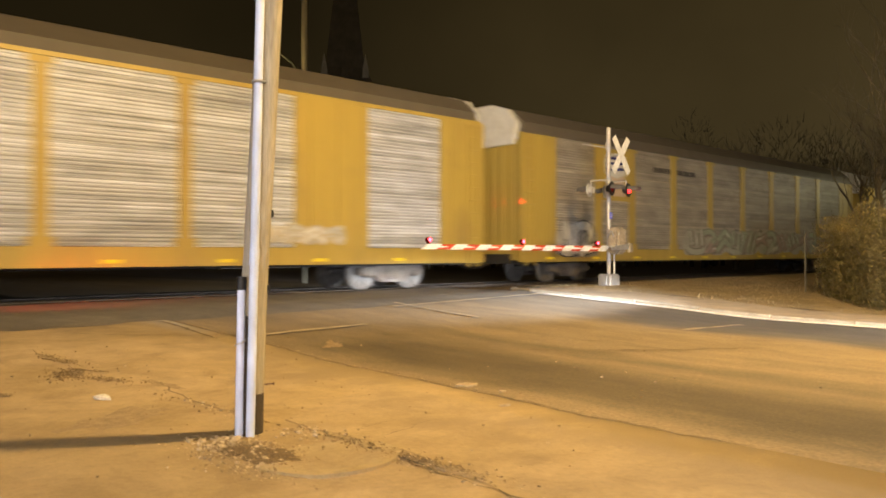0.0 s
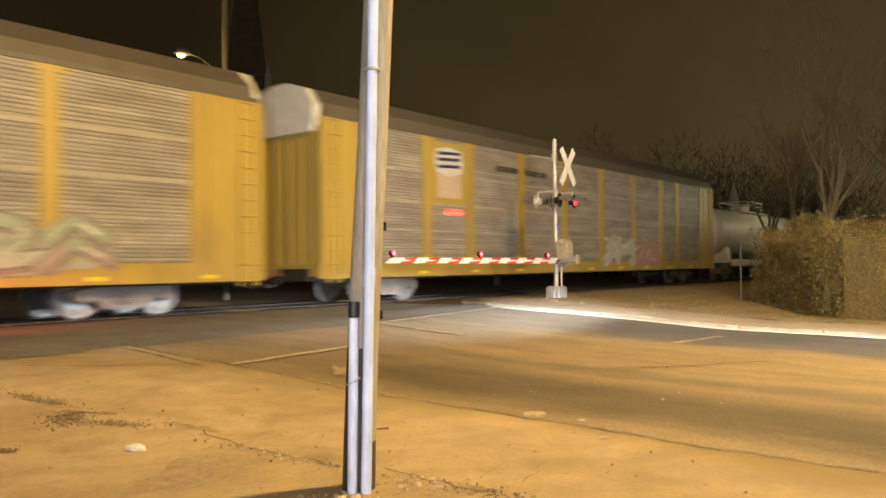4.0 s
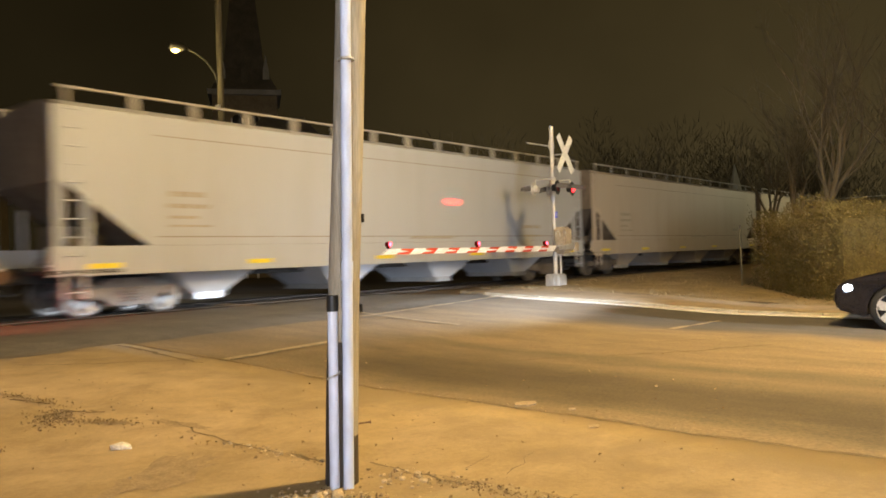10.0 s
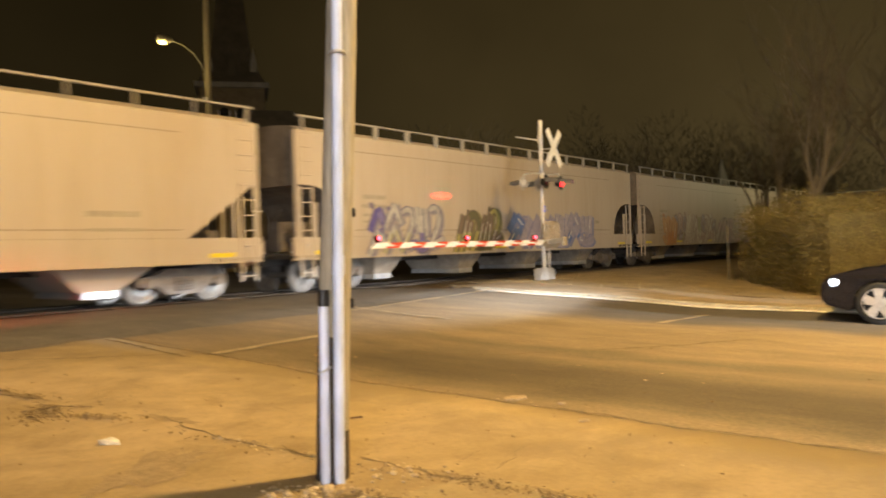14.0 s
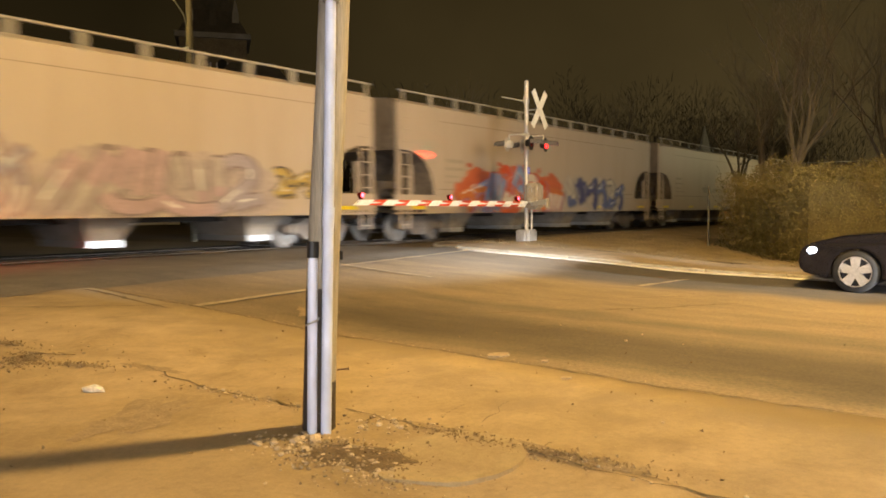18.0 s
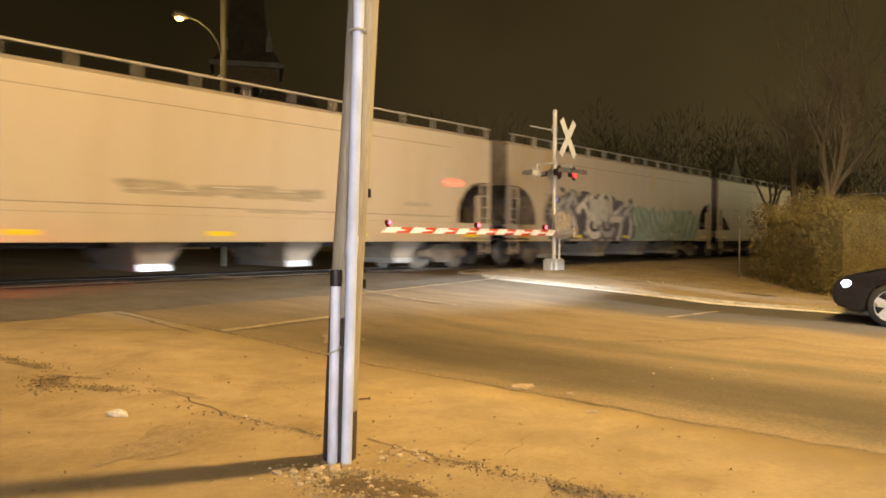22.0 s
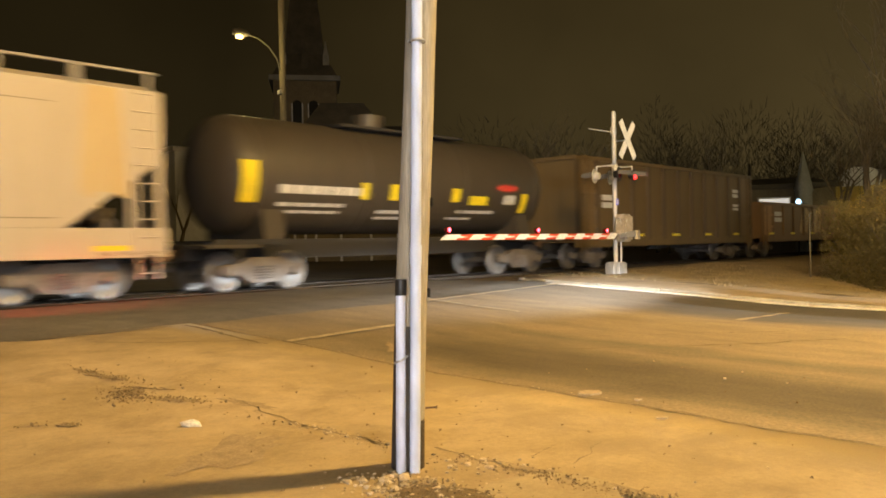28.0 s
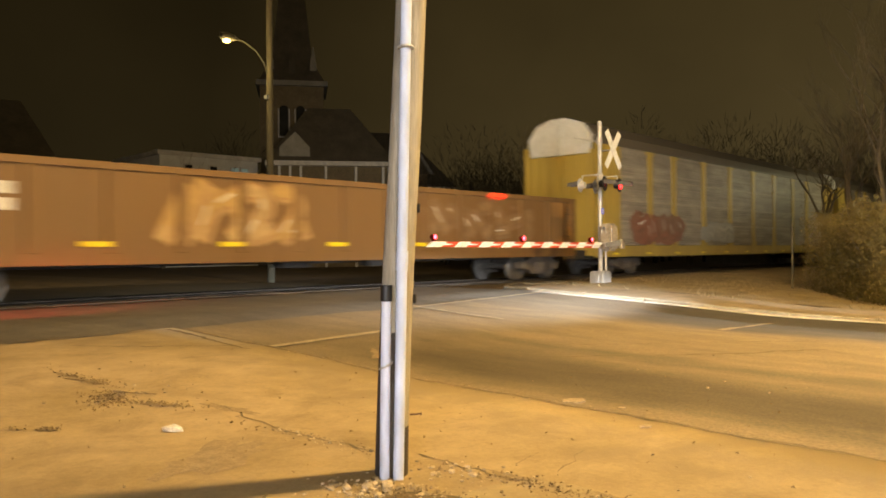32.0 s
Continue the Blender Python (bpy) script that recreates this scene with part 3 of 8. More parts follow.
def prism(bm, outline, y0, y1, mat=0):
    """Extrudes an outline of (x, z) from y0 to y1."""
    a = [bm.verts.new((x, y0, z)) for x, z in outline]
    b = [bm.verts.new((x, y1, z)) for x, z in outline]
    k = len(outline)
    bm.faces.new(a).material_index = mat
    bm.faces.new(b[::-1]).material_index = mat
    for i in range(k):
        bm.faces.new((a[(i + 1) % k], a[i], b[i], b[(i + 1) % k])).material_index = mat


def prism_x(bm, outline, x0, x1, mat=0, smooth=False):
    """Extrudes an outline of (y, z) from x0 to x1."""
    a = [bm.verts.new((x0, y, z)) for y, z in outline]
    b = [bm.verts.new((x1, y, z)) for y, z in outline]
    k = len(outline)
    bm.faces.new(a[::-1]).material_index = mat
    bm.faces.new(b).material_index = mat
    for i in range(k):
        f = bm.faces.new((a[i], a[(i + 1) % k], b[(i + 1) % k], b[i]))
        f.material_index, f.smooth = mat, smooth


def lathe_x(bm, profile, cy, cz, seg=32, mat=0):
    """Turns a profile of (x, r) about the axis y = cy, z = cz."""
    rings = []
    for x, r in profile:
        rings.append([bm.verts.new((x, cy + r * math.cos(2 * math.pi * i / seg), cz + r * math.sin(2 * math.pi * i / seg))) for i in range(seg)])
    for a, b in zip(rings, rings[1:]):
        for i in range(seg):
            f = bm.faces.new((a[i], b[i], b[(i + 1) % seg], a[(i + 1) % seg]))
            f.smooth, f.material_index = True, mat
    bm.faces.new(rings[0])
    bm.faces.new(rings[-1][::-1])


def bevelled(bm, width=0.01, segments=1):
    bmesh.ops.remove_doubles(bm, verts=bm.verts, dist=1e-5)
    edges = [e for e in bm.edges if len(e.link_faces) == 2 and e.calc_face_angle(0) > 0.6]
    bmesh.ops.bevel(bm, geom=edges, offset=width, segments=segments, affect="EDGES", clamp_overlap=True)
    return bm


def empty(name, place, label, category, group=""):
    ob = new(name)
    ob.location = place
    return tagged(ob, label, category, group)


# ---- the ground ----
PROFILE = ((-5000, -0.35), (-60, -0.25), (-10, -0.06), (2.0, -0.03), (3.2, 0.0), (5.2, 0.02), (8.0, 0.15), (11.3, 0.26), (13.5, 0.23), (20.0, 0.23), (26.0, 0.12), (60.0, 0.0), (5000, 0.0))
RAIL_Z, TRACK_Y = 0.25, 16.6


def height(x, y):
    """The lie of the land: it rises to the rails and falls a little along the road's far side."""
    for (a, za), (b, zb) in zip(PROFILE, PROFILE[1:]):
        if y <= b:
            k = max(0.0, min(1.0, (y - a) / (b - a)))
            k = k * k * (3 - 2 * k) * 0.4 + k * 0.6
            z = za + (zb - za) * k
            break
    fall = max(0.0, min(1.0, (11.0 - y) / 6.0)) * max(0.0, min(26.0, x - 4.0)) * 0.006
    return z - fall


def surf(x, y):
    """Top of the worn paving, with its unevenness."""
    return height(x, y) + 0.012 * noise.noise(Vector((x * 1.3, y * 1.3, 0))) + 0.004


def steps(a, b, d):
    k = max(1, round((b - a) / d))
    return [a + (b - a) * i / k for i in range(k + 1)]


def sheet(bm, xs, ys, lift=0.0, rough=0.0, hole=None):
    grid = {}
    for i, x in enumerate(xs):
        for j, y in enumerate(ys):
            z = height(x, y) + lift
            if rough:
                z += rough * noise.noise(Vector((x * 1.3, y * 1.3, 0)))
            grid[i, j] = bm.verts.new((x, y, z))
    for i in range(len(xs) - 1):
        for j in range(len(ys) - 1):
            if hole and hole(xs[i], ys[j]):
                continue
            f = bm.faces.new((grid[i, j], grid[i + 1, j], grid[i + 1, j + 1], grid[i, j + 1]))
            f.smooth = True


far = [-1200, -500, -200, -90, -45]
xs = far + steps(-30, 45, 2.5) + [70, 110, 200, 500, 1600]
ys = far + steps(-30, 40, 2.0) + [55, 75, 110, 200, 500, 1600]
bm = bmesh.new()
sheet(bm, xs, ys, -0.08)
ground = tagged(mesh_ob("ground", bm, M_GROUND), "brown bare winter ground reaching into the dark", "ground", kind="structure")

# road across the rails: between the apron on the near side and the far kerb
ROAD_A, ROAD_B = 3.38, 15.35
APRON_B = 5.3
bm = bmesh.new()
sheet(bm, steps(APRON_B, ROAD_B, 0.5), steps(-40, 14.0, 0.5) + steps(14.6, 60, 2.0), 0.0, 0.012)
road = tagged(mesh_ob("road", bm, M_ASPHALT), "old patched asphalt road lit by warm street light", "road", kind="structure")

# concrete lot beside the road, in slabs with open joints
slab_a = [-14, -7, APRON_B + 0.006]
slab_b = [-40, -12, -3.5, 13.6]
lot = tagged(new("pavement"), "worn sandy concrete pavement in large slabs", "pavement", kind="structure")
for x0, x1 in zip(slab_a, slab_a[1:]):
    for y0, y1 in zip(slab_b, slab_b[1:]):
        bm = bmesh.new()
        g = 0.012
        sheet(bm, steps(x0 + g, x1 - g, 0.5), steps(y0 + g, y1 - g, 0.5), 0.004, 0.012)
        geo = bmesh.ops.extrude_face_region(bm, geom=bm.faces[:])
        bmesh.ops.translate(bm, verts=[v for v in geo["geom"] if isinstance(v, bmesh.types.BMVert)], vec=(0, 0, -0.1))
        bmesh.ops.recalc_face_normals(bm, faces=bm.faces)
        part("slab", bm, M_CONCRETE, lot)


def approach_edge(x):
    return 9.62 + 0.062 * max(-14.0, x)


bm = bmesh.new()
grid = {}
xs_a, ks = steps(-14, ROAD_B, 0.3), steps(0, 1, 0.1)
for i, x in enumerate(xs_a):
    y0 = approach_edge(x) + 0.10 * noise.noise(Vector((x * 1.7, 0.3, 0))) + 0.05 * noise.noise(Vector((x * 6, 2.3, 0)))
    for j, k in enumerate(ks):
        y = y0 + (14.86 - y0) * k
        grid[i, j] = bm.verts.new((x, y, height(x, y) + (0.030 if j > 1 else 0.018 if j else 0.002)))
for i in range(len(xs_a) - 1):
    for j in range(len(ks) - 1):
        bm.faces.new((grid[i, j], grid[i + 1, j], grid[i + 1, j + 1], grid[i, j + 1])).smooth = True
tagged(mesh_ob("approach", bm, M_APPROACH), "newer dark asphalt laid beside the rails", "road", kind="structure")

# ---- far side: kerb, footway, verge ----
kerb = tagged(new("kerb"), "pale worn concrete kerb along the far side of the road", "kerb", kind="structure")


def kerb_line(points, length=1.5):
    for (xa, ya), (xb, yb) in zip(points, points[1:]):
        run = math.hypot(xb - xa, yb - ya)
        k = max(1, round(run / length))
        for i in range(k):
            p0 = Vector((xa + (xb - xa) * i / k, ya + (yb - ya) * i / k))
            p1 = Vector((xa + (xb - xa) * (i + 1) / k, ya + (yb - ya) * (i + 1) / k))
            d = (p1 - p0).normalized()
            s = Vector((d.y, -d.x)) * 0.16
            bm = bmesh.new()
            p0, p1 = p0 + d * 0.006, p1 - d * 0.006
            low = [bm.verts.new((q.x, q.y, height(q.x, q.y) - 0.15)) for q in (p0, p1, p1 + s, p0 + s)]
            top = [bm.verts.new((q.x, q.y, height(q.x, q.y) + 0.075 + random.uniform(-0.006, 0.006))) for q in (p0, p1, p1 + s, p0 + s)]
            bm.faces.new(low[::-1])
            bm.faces.new(top)
            for a in range(4):
                bm.faces.new((low[a], low[(a + 1) % 4], top[(a + 1) % 4], top[a]))
            bmesh.ops.recalc_face_normals(bm, faces=bm.faces)
            part("kerbstone", bevelled(bm, 0.02), M_KERB, kerb)


KERB_X = 15.4
gutter = tagged(new("gutter"), "concrete gutter strip at the foot of the kerb, lightened as if headlit", "gutter", kind="structure")
for i, (ya, yb) in enumerate(zip(steps(-29, 11.2, 3.0), steps(-29, 11.2, 3.0)[1:])):
    bm = bmesh.new()
    sheet(bm, [KERB_X - 0.5, KERB_X - 0.25, KERB_X - 0.004], steps(ya + 0.008, yb - 0.008, 0.5), 0.018, 0.004)
    part("gutter_slab", bm, M_GUTTER, gutter)
kerb_line([(16.6, 12.9), (15.75, 12.2), (KERB_X, 11.2), (KERB_X, -30)])
bm = bmesh.new()
sheet(bm, steps(KERB_X + 0.165, 17.6, 0.5), steps(-30, 12.6, 0.6), 0.055, 0.01)
tagged(mesh_ob("footway", bm, M_FOOTWAY), "narrow sandy concrete footway behind the kerb", "footway", kind="structure")
bm = bmesh.new()
sheet(bm, steps(17.6, 42, 1.2), steps(-30, 13.2, 1.0), 0.05, 0.06)
tagged(mesh_ob("verge", bm, M_GRASS), "dry brown grass verge beside the rails", "verge", kind="structure")
bm = bmesh.new()
for _ in range(5200):
    x, y = random.uniform(17.3, 30), random.uniform(3.0, 13.6)
    z = height(x, y) + 0.05
    h, a = random.uniform(0.015, 0.055), random.uniform(0, 6.28)
    dx, dy = 0.012 * math.cos(a), 0.012 * math.sin(a)
    v = [bm.verts.new(p) for p in ((x - dx, y - dy, z), (x + dx, y + dy, z), (x + random.uniform(-0.05, 0.05), y + random.uniform(-0.05, 0.05), z + h))]
    bm.faces.new(v)
tagged(mesh_ob("grass", bm, M_GRASS), "short dry grass tufts", "grass", kind="stuff")

# ---- the track ----
bm = bmesh.new()
for x0, x1 in ((-60, ROAD_A), (ROAD_B + 0.8, 160)):
    prism_x(bm, [(TRACK_Y - 2.7, 0.0), (TRACK_Y + 2.7, 0.0), (TRACK_Y + 1.6, RAIL_Z - 0.17), (TRACK_Y - 1.6, RAIL_Z - 0.17)], x0, x1)
tagged(mesh_ob("trackbed", bm, M_BALLAST), "dark stone ballast under the rails", "ballast", kind="structure")
bm = bmesh.new()
for x0, x1, k in ((-6, ROAD_A, 700), (ROAD_B + 0.8, 42, 2200)):
    for _ in range(k):
        x, y = random.uniform(x0, x1), TRACK_Y + random.uniform(-2.4, -0.8)
        z = RAIL_Z - 0.17 - max(0.0, (TRACK_Y - 1.6 - y)) * 0.1
        r = random.uniform(0.02, 0.05)
        vs = [bm.verts.new((x + r * random.uniform(-1, 1), y + r * random.uniform(-1, 1), z + r * random.uniform(-0.3, 1))) for _ in range(4)]
        for f in ((0, 1, 2), (0, 3, 1), (1, 3, 2), (2, 3, 0)):
            bm.faces.new([vs[i] for i in f])
tagged(mesh_ob("ballast_stones", bm, M_BALLAST), "loose dark ballast stones", "stones", kind="stuff")
RAIL_SHAPE = [(-0.07, -0.16), (0.07, -0.16), (0.07, -0.14), (0.012, -0.12), (0.012, -0.04), (0.036, -0.03), (0.036, -0.004), (0.028, 0), (-0.028, 0), (-0.036, -0.004), (-0.036, -0.03), (-0.012, -0.04), (-0.012, -0.12), (-0.07, -0.14)]
for dy in (-0.753, 0.753):
    bm = bmesh.new()
    prism_x(bm, [(TRACK_Y + dy + y, RAIL_Z + z) for y, z in RAIL_SHAPE], -60, 160)
    tagged(mesh_ob("rail", bm, M_RAIL), "steel rail with a polished running surface", "rail", "rails", "structure")
sleepers = tagged(new("sleepers"), "dark creosoted timber sleepers in the ballast", "sleepers", kind="structure")
bm = bmesh.new()
box(bm, -0.11, 0.11, -1.3, 1.3, -0.16, 0.0)
sleeper_mesh = bpy.data.meshes.new("sleeper")
bevelled(bm, 0.012).to_mesh(sleeper_mesh)
bm.free()
sleeper_mesh.materials.append(M_SLEEPER)
for i in range(60):
    x = ROAD_B + 1.1 + i * 0.53
    for xx in ([x] if i > 14 else [x, ROAD_A - 0.3 - i * 0.53]):
        ob = new("sleeper", sleeper_mesh)
        ob.parent = sleepers
        ob.location = (xx, TRACK_Y + random.uniform(-0.04, 0.04), RAIL_Z - 0.155)

# crossing surface: rubber and timber panels between and beside the rails
crossing = tagged(new("crossing_surface"), "dark worn crossing panels laid between the rails", "crossing", kind="structure")
for y0, y1 in ((-1.75, -1.3), (-1.285, -0.84), (-0.665, -0.34), (-0.33, -0.005), (0.005, 0.33), (0.34, 0.665), (0.84, 1.285), (1.3, 1.75)):
    for x in steps(ROAD_A, ROAD_B + 0.6, 2.44)[:-1]:
        bm = bmesh.new()
        box(bm, x + 0.008, x + 2.41, TRACK_Y + y0, TRACK_Y + y1, RAIL_Z - 0.2, RAIL_Z - 0.012 + random.uniform(-0.006, 0.004))
        part("panel", bevelled(bm, 0.015), M_PANEL, crossing)

# ---- marks on the road ----
def stripe(name, xa, ya, xb, yb, w, mat, label, category, lift=0.016, ragged=0.02):
    bm = bmesh.new()
    d = Vector((xb - xa, yb - ya)).normalized()
    s = Vector((-d.y, d.x)) * w / 2
    k = max(2, round(math.hypot(xb - xa, yb - ya) / 0.25))
    rows = []
    for i in range(k + 1):
        p = Vector((xa + (xb - xa) * i / k, ya + (yb - ya) * i / k))
        j = random.uniform(-ragged, ragged)
        rows.append([bm.verts.new((q.x, q.y, height(q.x, q.y) + lift)) for q in (p + s * (1 + j / w * 2), p - s * (1 + random.uniform(-ragged, ragged) / w * 2))])
    for a, b in zip(rows, rows[1:]):
        bm.faces.new((a[0], a[1], b[1], b[0]))
    bmesh.ops.recalc_face_normals(bm, faces=bm.faces)
    return tagged(mesh_ob(name, bm, mat), label, category, kind="structure")


stripe("stop_line", 5.30, 7.72, 7.6, 8.0, 0.13, M_PALELINE, "worn pale stop line across the asphalt", "road marking")
# headlight on the newer asphalt's edge, laid down as a pale line
stripe("edge_line", 9.7, 9.92, 15.2, 10.64, 0.13, M_PALELINE, "pale line painted where headlights catch the newer asphalt's edge", "road seam", 0.034, 0.03)
stripe("lane_mark", 11.9, 5.05, 13.6, 4.87, 0.11, M_PALELINE, "short worn pale mark across the far lane", "road marking", 0.012, 0.05)
stripe("lane_line", 9.9, 7.8, 10.6, 13.0, 0.10, M_PALELINE, "worn pale line leading to the rails", "road marking")
M_CRACK = surface("dark_crack", (0.165, 0.122, 0.068), None, 0.95, 0, 8, 60, 0.2)


def crack(points, w=0.03, lift=0.005):
    bm = bmesh.new()
    fine = []
    for (xa, ya), (xb, yb) in zip(points, points[1:]):
        k = max(1, round(math.hypot(xb - xa, yb - ya) / 0.12))
        for i in range(k):
            t = i / k
            fine.append((xa + (xb - xa) * t + random.uniform(-0.025, 0.025), ya + (yb - ya) * t + random.uniform(-0.025, 0.025)))
    fine.append(points[-1])
    rows = []
    for i, (x, y) in enumerate(fine):
        a, b = fine[max(0, i - 1)], fine[min(len(fine) - 1, i + 1)]
        d = Vector((b[0] - a[0], b[1] - a[1])).normalized()
        h = w * random.uniform(0.1, 0.45)
        rows.append([bm.verts.new((x - d.y * h * k, y + d.x * h * k, surf(x, y) + lift)) for k in (-1, 1)])
    for a, b in zip(rows, rows[1:]):
        bm.faces.new((a[0], b[0], b[1], a[1]))
    for f in bm.faces:
        if f.normal.z < 0:
            f.normal_flip()
    return tagged(mesh_ob("crack", bm, M_CRACK), "dark crack in the paving filled with dirt", "crack", "cracks", "structure")


crack([(5.3, 10.0), (5.31, 8.15), (5.29, 6.6), (5.31, 4.4), (5.29, 2.6), (5.3, 0.8)], 0.05)
crack([(3.3, 5.5), (3.24, 5.1), (3.2, 4.56), (3.22, 4.05), (3.24, 3.4)], 0.02)
crack([(4.99, 7.74), (5.05, 8.4), (5.13, 9.1), (5.12, 9.9)], 0.09)
crack([(6.2, 9.4), (7.4, 9.0), (9.0, 8.9)], 0.03)
crack([(6.4, 5.2), (7.1, 3.9), (7.3, 2.2)], 0.025)
crack([(5.2, 8.1), (4.3, 8.6), (3.5, 9.4)], 0.04)
crack([(5.2, 9.94), (3.4, 9.83), (1.5, 9.72), (-1.0, 9.56)], 0.11, 0.03)
crack([(8.5, 4.49), (9.17, 3.94), (10.6, 3.1)], 0.09)
crack([(6.6, 6.5), (7.6, 5.2), (8.3, 4.6)], 0.06)
crack([(3.37, 3.4), (3.4, 2.6), (3.36, 1.6), (3.38, 0.4)], 0.03)
crack([(8.2, 5.9), (9.8, 4.9), (11.6, 3.4)], 0.03)
crack([(13.2, 3.9), (13.9, 6.3), (14.4, 8.4)], 0.03)
crack([(3.65, 2.86), (3.92, 2.88)], 0.012)
crack([(3.68, 2.57), (4.18, 2.71)], 0.012)


# ---- loose stones, twigs and debris ----
def pebble_mesh(name, r, mat):
    bm = bmesh.new()
    bmesh.ops.create_icosphere(bm, subdivisions=1, radius=r)
    for v in bm.verts:
        v.co *= random.uniform(0.75, 1.2)
        v.co.z *= 0.62
    me = bpy.data.meshes.new(name)
    bm.to_mesh(me)
    bm.free()
    me.materials.append(mat)
    return me


pebbles = [pebble_mesh("pebble", 1.0, M_PEBBLE) for _ in range(6)]
POLE_AT = (2.996, 3.254)


def scatter(count, cx, cy, sx, sy, r0, r1, group, turn=0.0, lift=0.0):
    for i in range(count):
        u, v = random.gauss(0, sx), random.gauss(0, sy)
        x, y = cx + u * math.cos(turn) - v * math.sin(turn), cy + u * math.sin(turn) + v * math.cos(turn)
        r = random.uniform(r0, r1) * random.choice((0.6, 0.8, 1, 1, 1.5))
        ob = new("pebble", pebbles[i % 6])
        ob.location, ob.rotation_euler, ob.scale = (x, y, surf(x, y) + lift + r * 0.35), (0, 0, random.uniform(0, 6)), (r, r, r)
        tagged(ob, "small tan pebble lying on the paving", "pebble", group)


scatter(150, 2.74, 2.80, 0.27, 0.12, 0.006, 0.019, "pebbles round the pole", -1.35)
scatter(36, 2.69, 3.14, 0.16, 0.08, 0.014, 0.026, "pebbles round the pole", -1.2)
scatter(26, 3.24, 3.02, 0.10, 0.06, 0.008, 0.017, "pebbles round the pole", -0.9)
scatter(60, 3.42, 2.2, 0.06, 0.55, 0.006, 0.016, "pebbles along the gutter")
scatter(40, 3.2, 4.1, 0.05, 0.42, 0.005, 0.013, "pebbles along the gutter", 0.0)
scatter(20, 2.95, 6.4, 0.35, 0.25, 0.006, 0.016, "pebbles on the lot")
scatter(26, 6.0, 3.5, 2.2, 1.6, 0.005, 0.012, "pebbles on the road")
bm = bmesh.new()
bmesh.ops.create_icosphere(bm, subdivisions=1, radius=0.062)
for v in bm.verts:
    v.co = Vector((v.co.x * 1.35, v.co.y * 0.6, v.co.z * 0.55)) * (1 + 0.5 * noise.noise(v.co * 21))
stone = tagged(mesh_ob("stone", bm, surface("pale_stone", (0.62, 0.55, 0.42), None, 0.8, 0, 8, 40, 0.3)), "pale chunk of broken stone on the lot", "stone")
stone.location, stone.rotation_euler = (2.65, 5.10, surf(2.65, 5.10) + 0.02), (0, 0, -0.7)


M_STAIN = surface("dirt_stain", (0.29, 0.215, 0.125), (0.20, 0.145, 0.08), 0.9, 0, 12, 60, 0.2)


def stain(cx, cy, rx, ry, turn, seed):
    """A thin irregular film of dirt on the paving."""
    bm = bmesh.new()
    vs = []
    for i in range(40):
        a = 2 * math.pi * i / 40
        k = 1 + 0.75 * noise.noise(Vector((1.6 * math.cos(a) + seed, 1.6 * math.sin(a), seed))) + 0.4 * noise.noise(Vector((5 * math.cos(a), 5 * math.sin(a) + seed, seed)))
        u, v = rx * k * math.cos(a), ry * k * math.sin(a)
        x, y = cx + u * math.cos(turn) - v * math.sin(turn), cy + u * math.sin(turn) + v * math.cos(turn)
        vs.append(bm.verts.new((x, y, surf(x, y) + 0.003)))
    c = bm.verts.new((cx, cy, surf(cx, cy) + 0.003))
    for a, b in zip(vs, vs[1:] + vs[:1]):
        bm.faces.new((c, a, b))
    tagged(mesh_ob("stain", bm, M_STAIN), "brown film of dirt on the paving", "stain", "stains", "structure")


for s_, (x, y, rx, ry, tn) in enumerate(((2.9, 7.28, 0.30, 0.06, 1.7), (2.74, 6.36, 0.22, 0.12, 1.3), (2.95, 5.92, 0.20, 0.05, -1.1), (3.3, 5.4, 0.3, 0.07, 1.7), (2.5, 4.3, 0.5, 0.2, 0.4), (2.03, 5.71, 0.07, 0.035, -0.7), (1.84, 5.88, 0.08, 0.03, -0.7), (3.2, 5.25, 0.16, 0.035, 1.6), (3.44, 2.2, 0.6, 0.07, 1.55), (5.38, 9.3, 0.45, 0.05, 1.6), (5.3, 8.2, 0.22, 0.06, 1.5), (6.0, 6.6, 0.3, 0.1, 0.9))):
    stain(x, y, rx, ry, tn, s_ * 3.7 + 0.5)


def litter(cx, cy, n, sx, sy, turn, label):
    """Flattened rotted leaves and dirt in a drift."""
    bm = bmesh.new()
    for _ in range(n):
        u, v = random.gauss(0, sx), random.gauss(0, sy)
        x, y = cx + u * math.cos(turn) - v * math.sin(turn), cy + u * math.sin(turn) + v * math.cos(turn)
        z = surf(x, y) + 0.003
        r, a = random.uniform(0.005, 0.016), random.uniform(0, 6.28)
        vs = [bm.verts.new((x + r * random.uniform(0.5, 1) * math.cos(a + k * 1.25), y + r * random.uniform(0.5, 1) * math.sin(a + k * 1.25), z + random.uniform(0, 0.02))) for k in range(5)]
        bm.faces.new(vs)
    tagged(mesh_ob("debris", bm, M_DIRT), label, "debris", kind="stuff")


litter(2.77, 2.72, 300, 0.22, 0.11, -1.35, "dark leaf litter among the pebbles")
litter(3.40, 2.2, 360, 0.055, 0.42, 0.1, "dark debris in the gutter")
litter(2.9, 7.28, 110, 0.24, 0.05, 1.7, "dark leaf debris on the concrete")
litter(2.74, 6.36, 330, 0.17, 0.10, 1.3, "dark leaf debris on the concrete")
litter(2.95, 5.92, 110, 0.16, 0.04, -1.1, "dark leaf debris on the concrete")


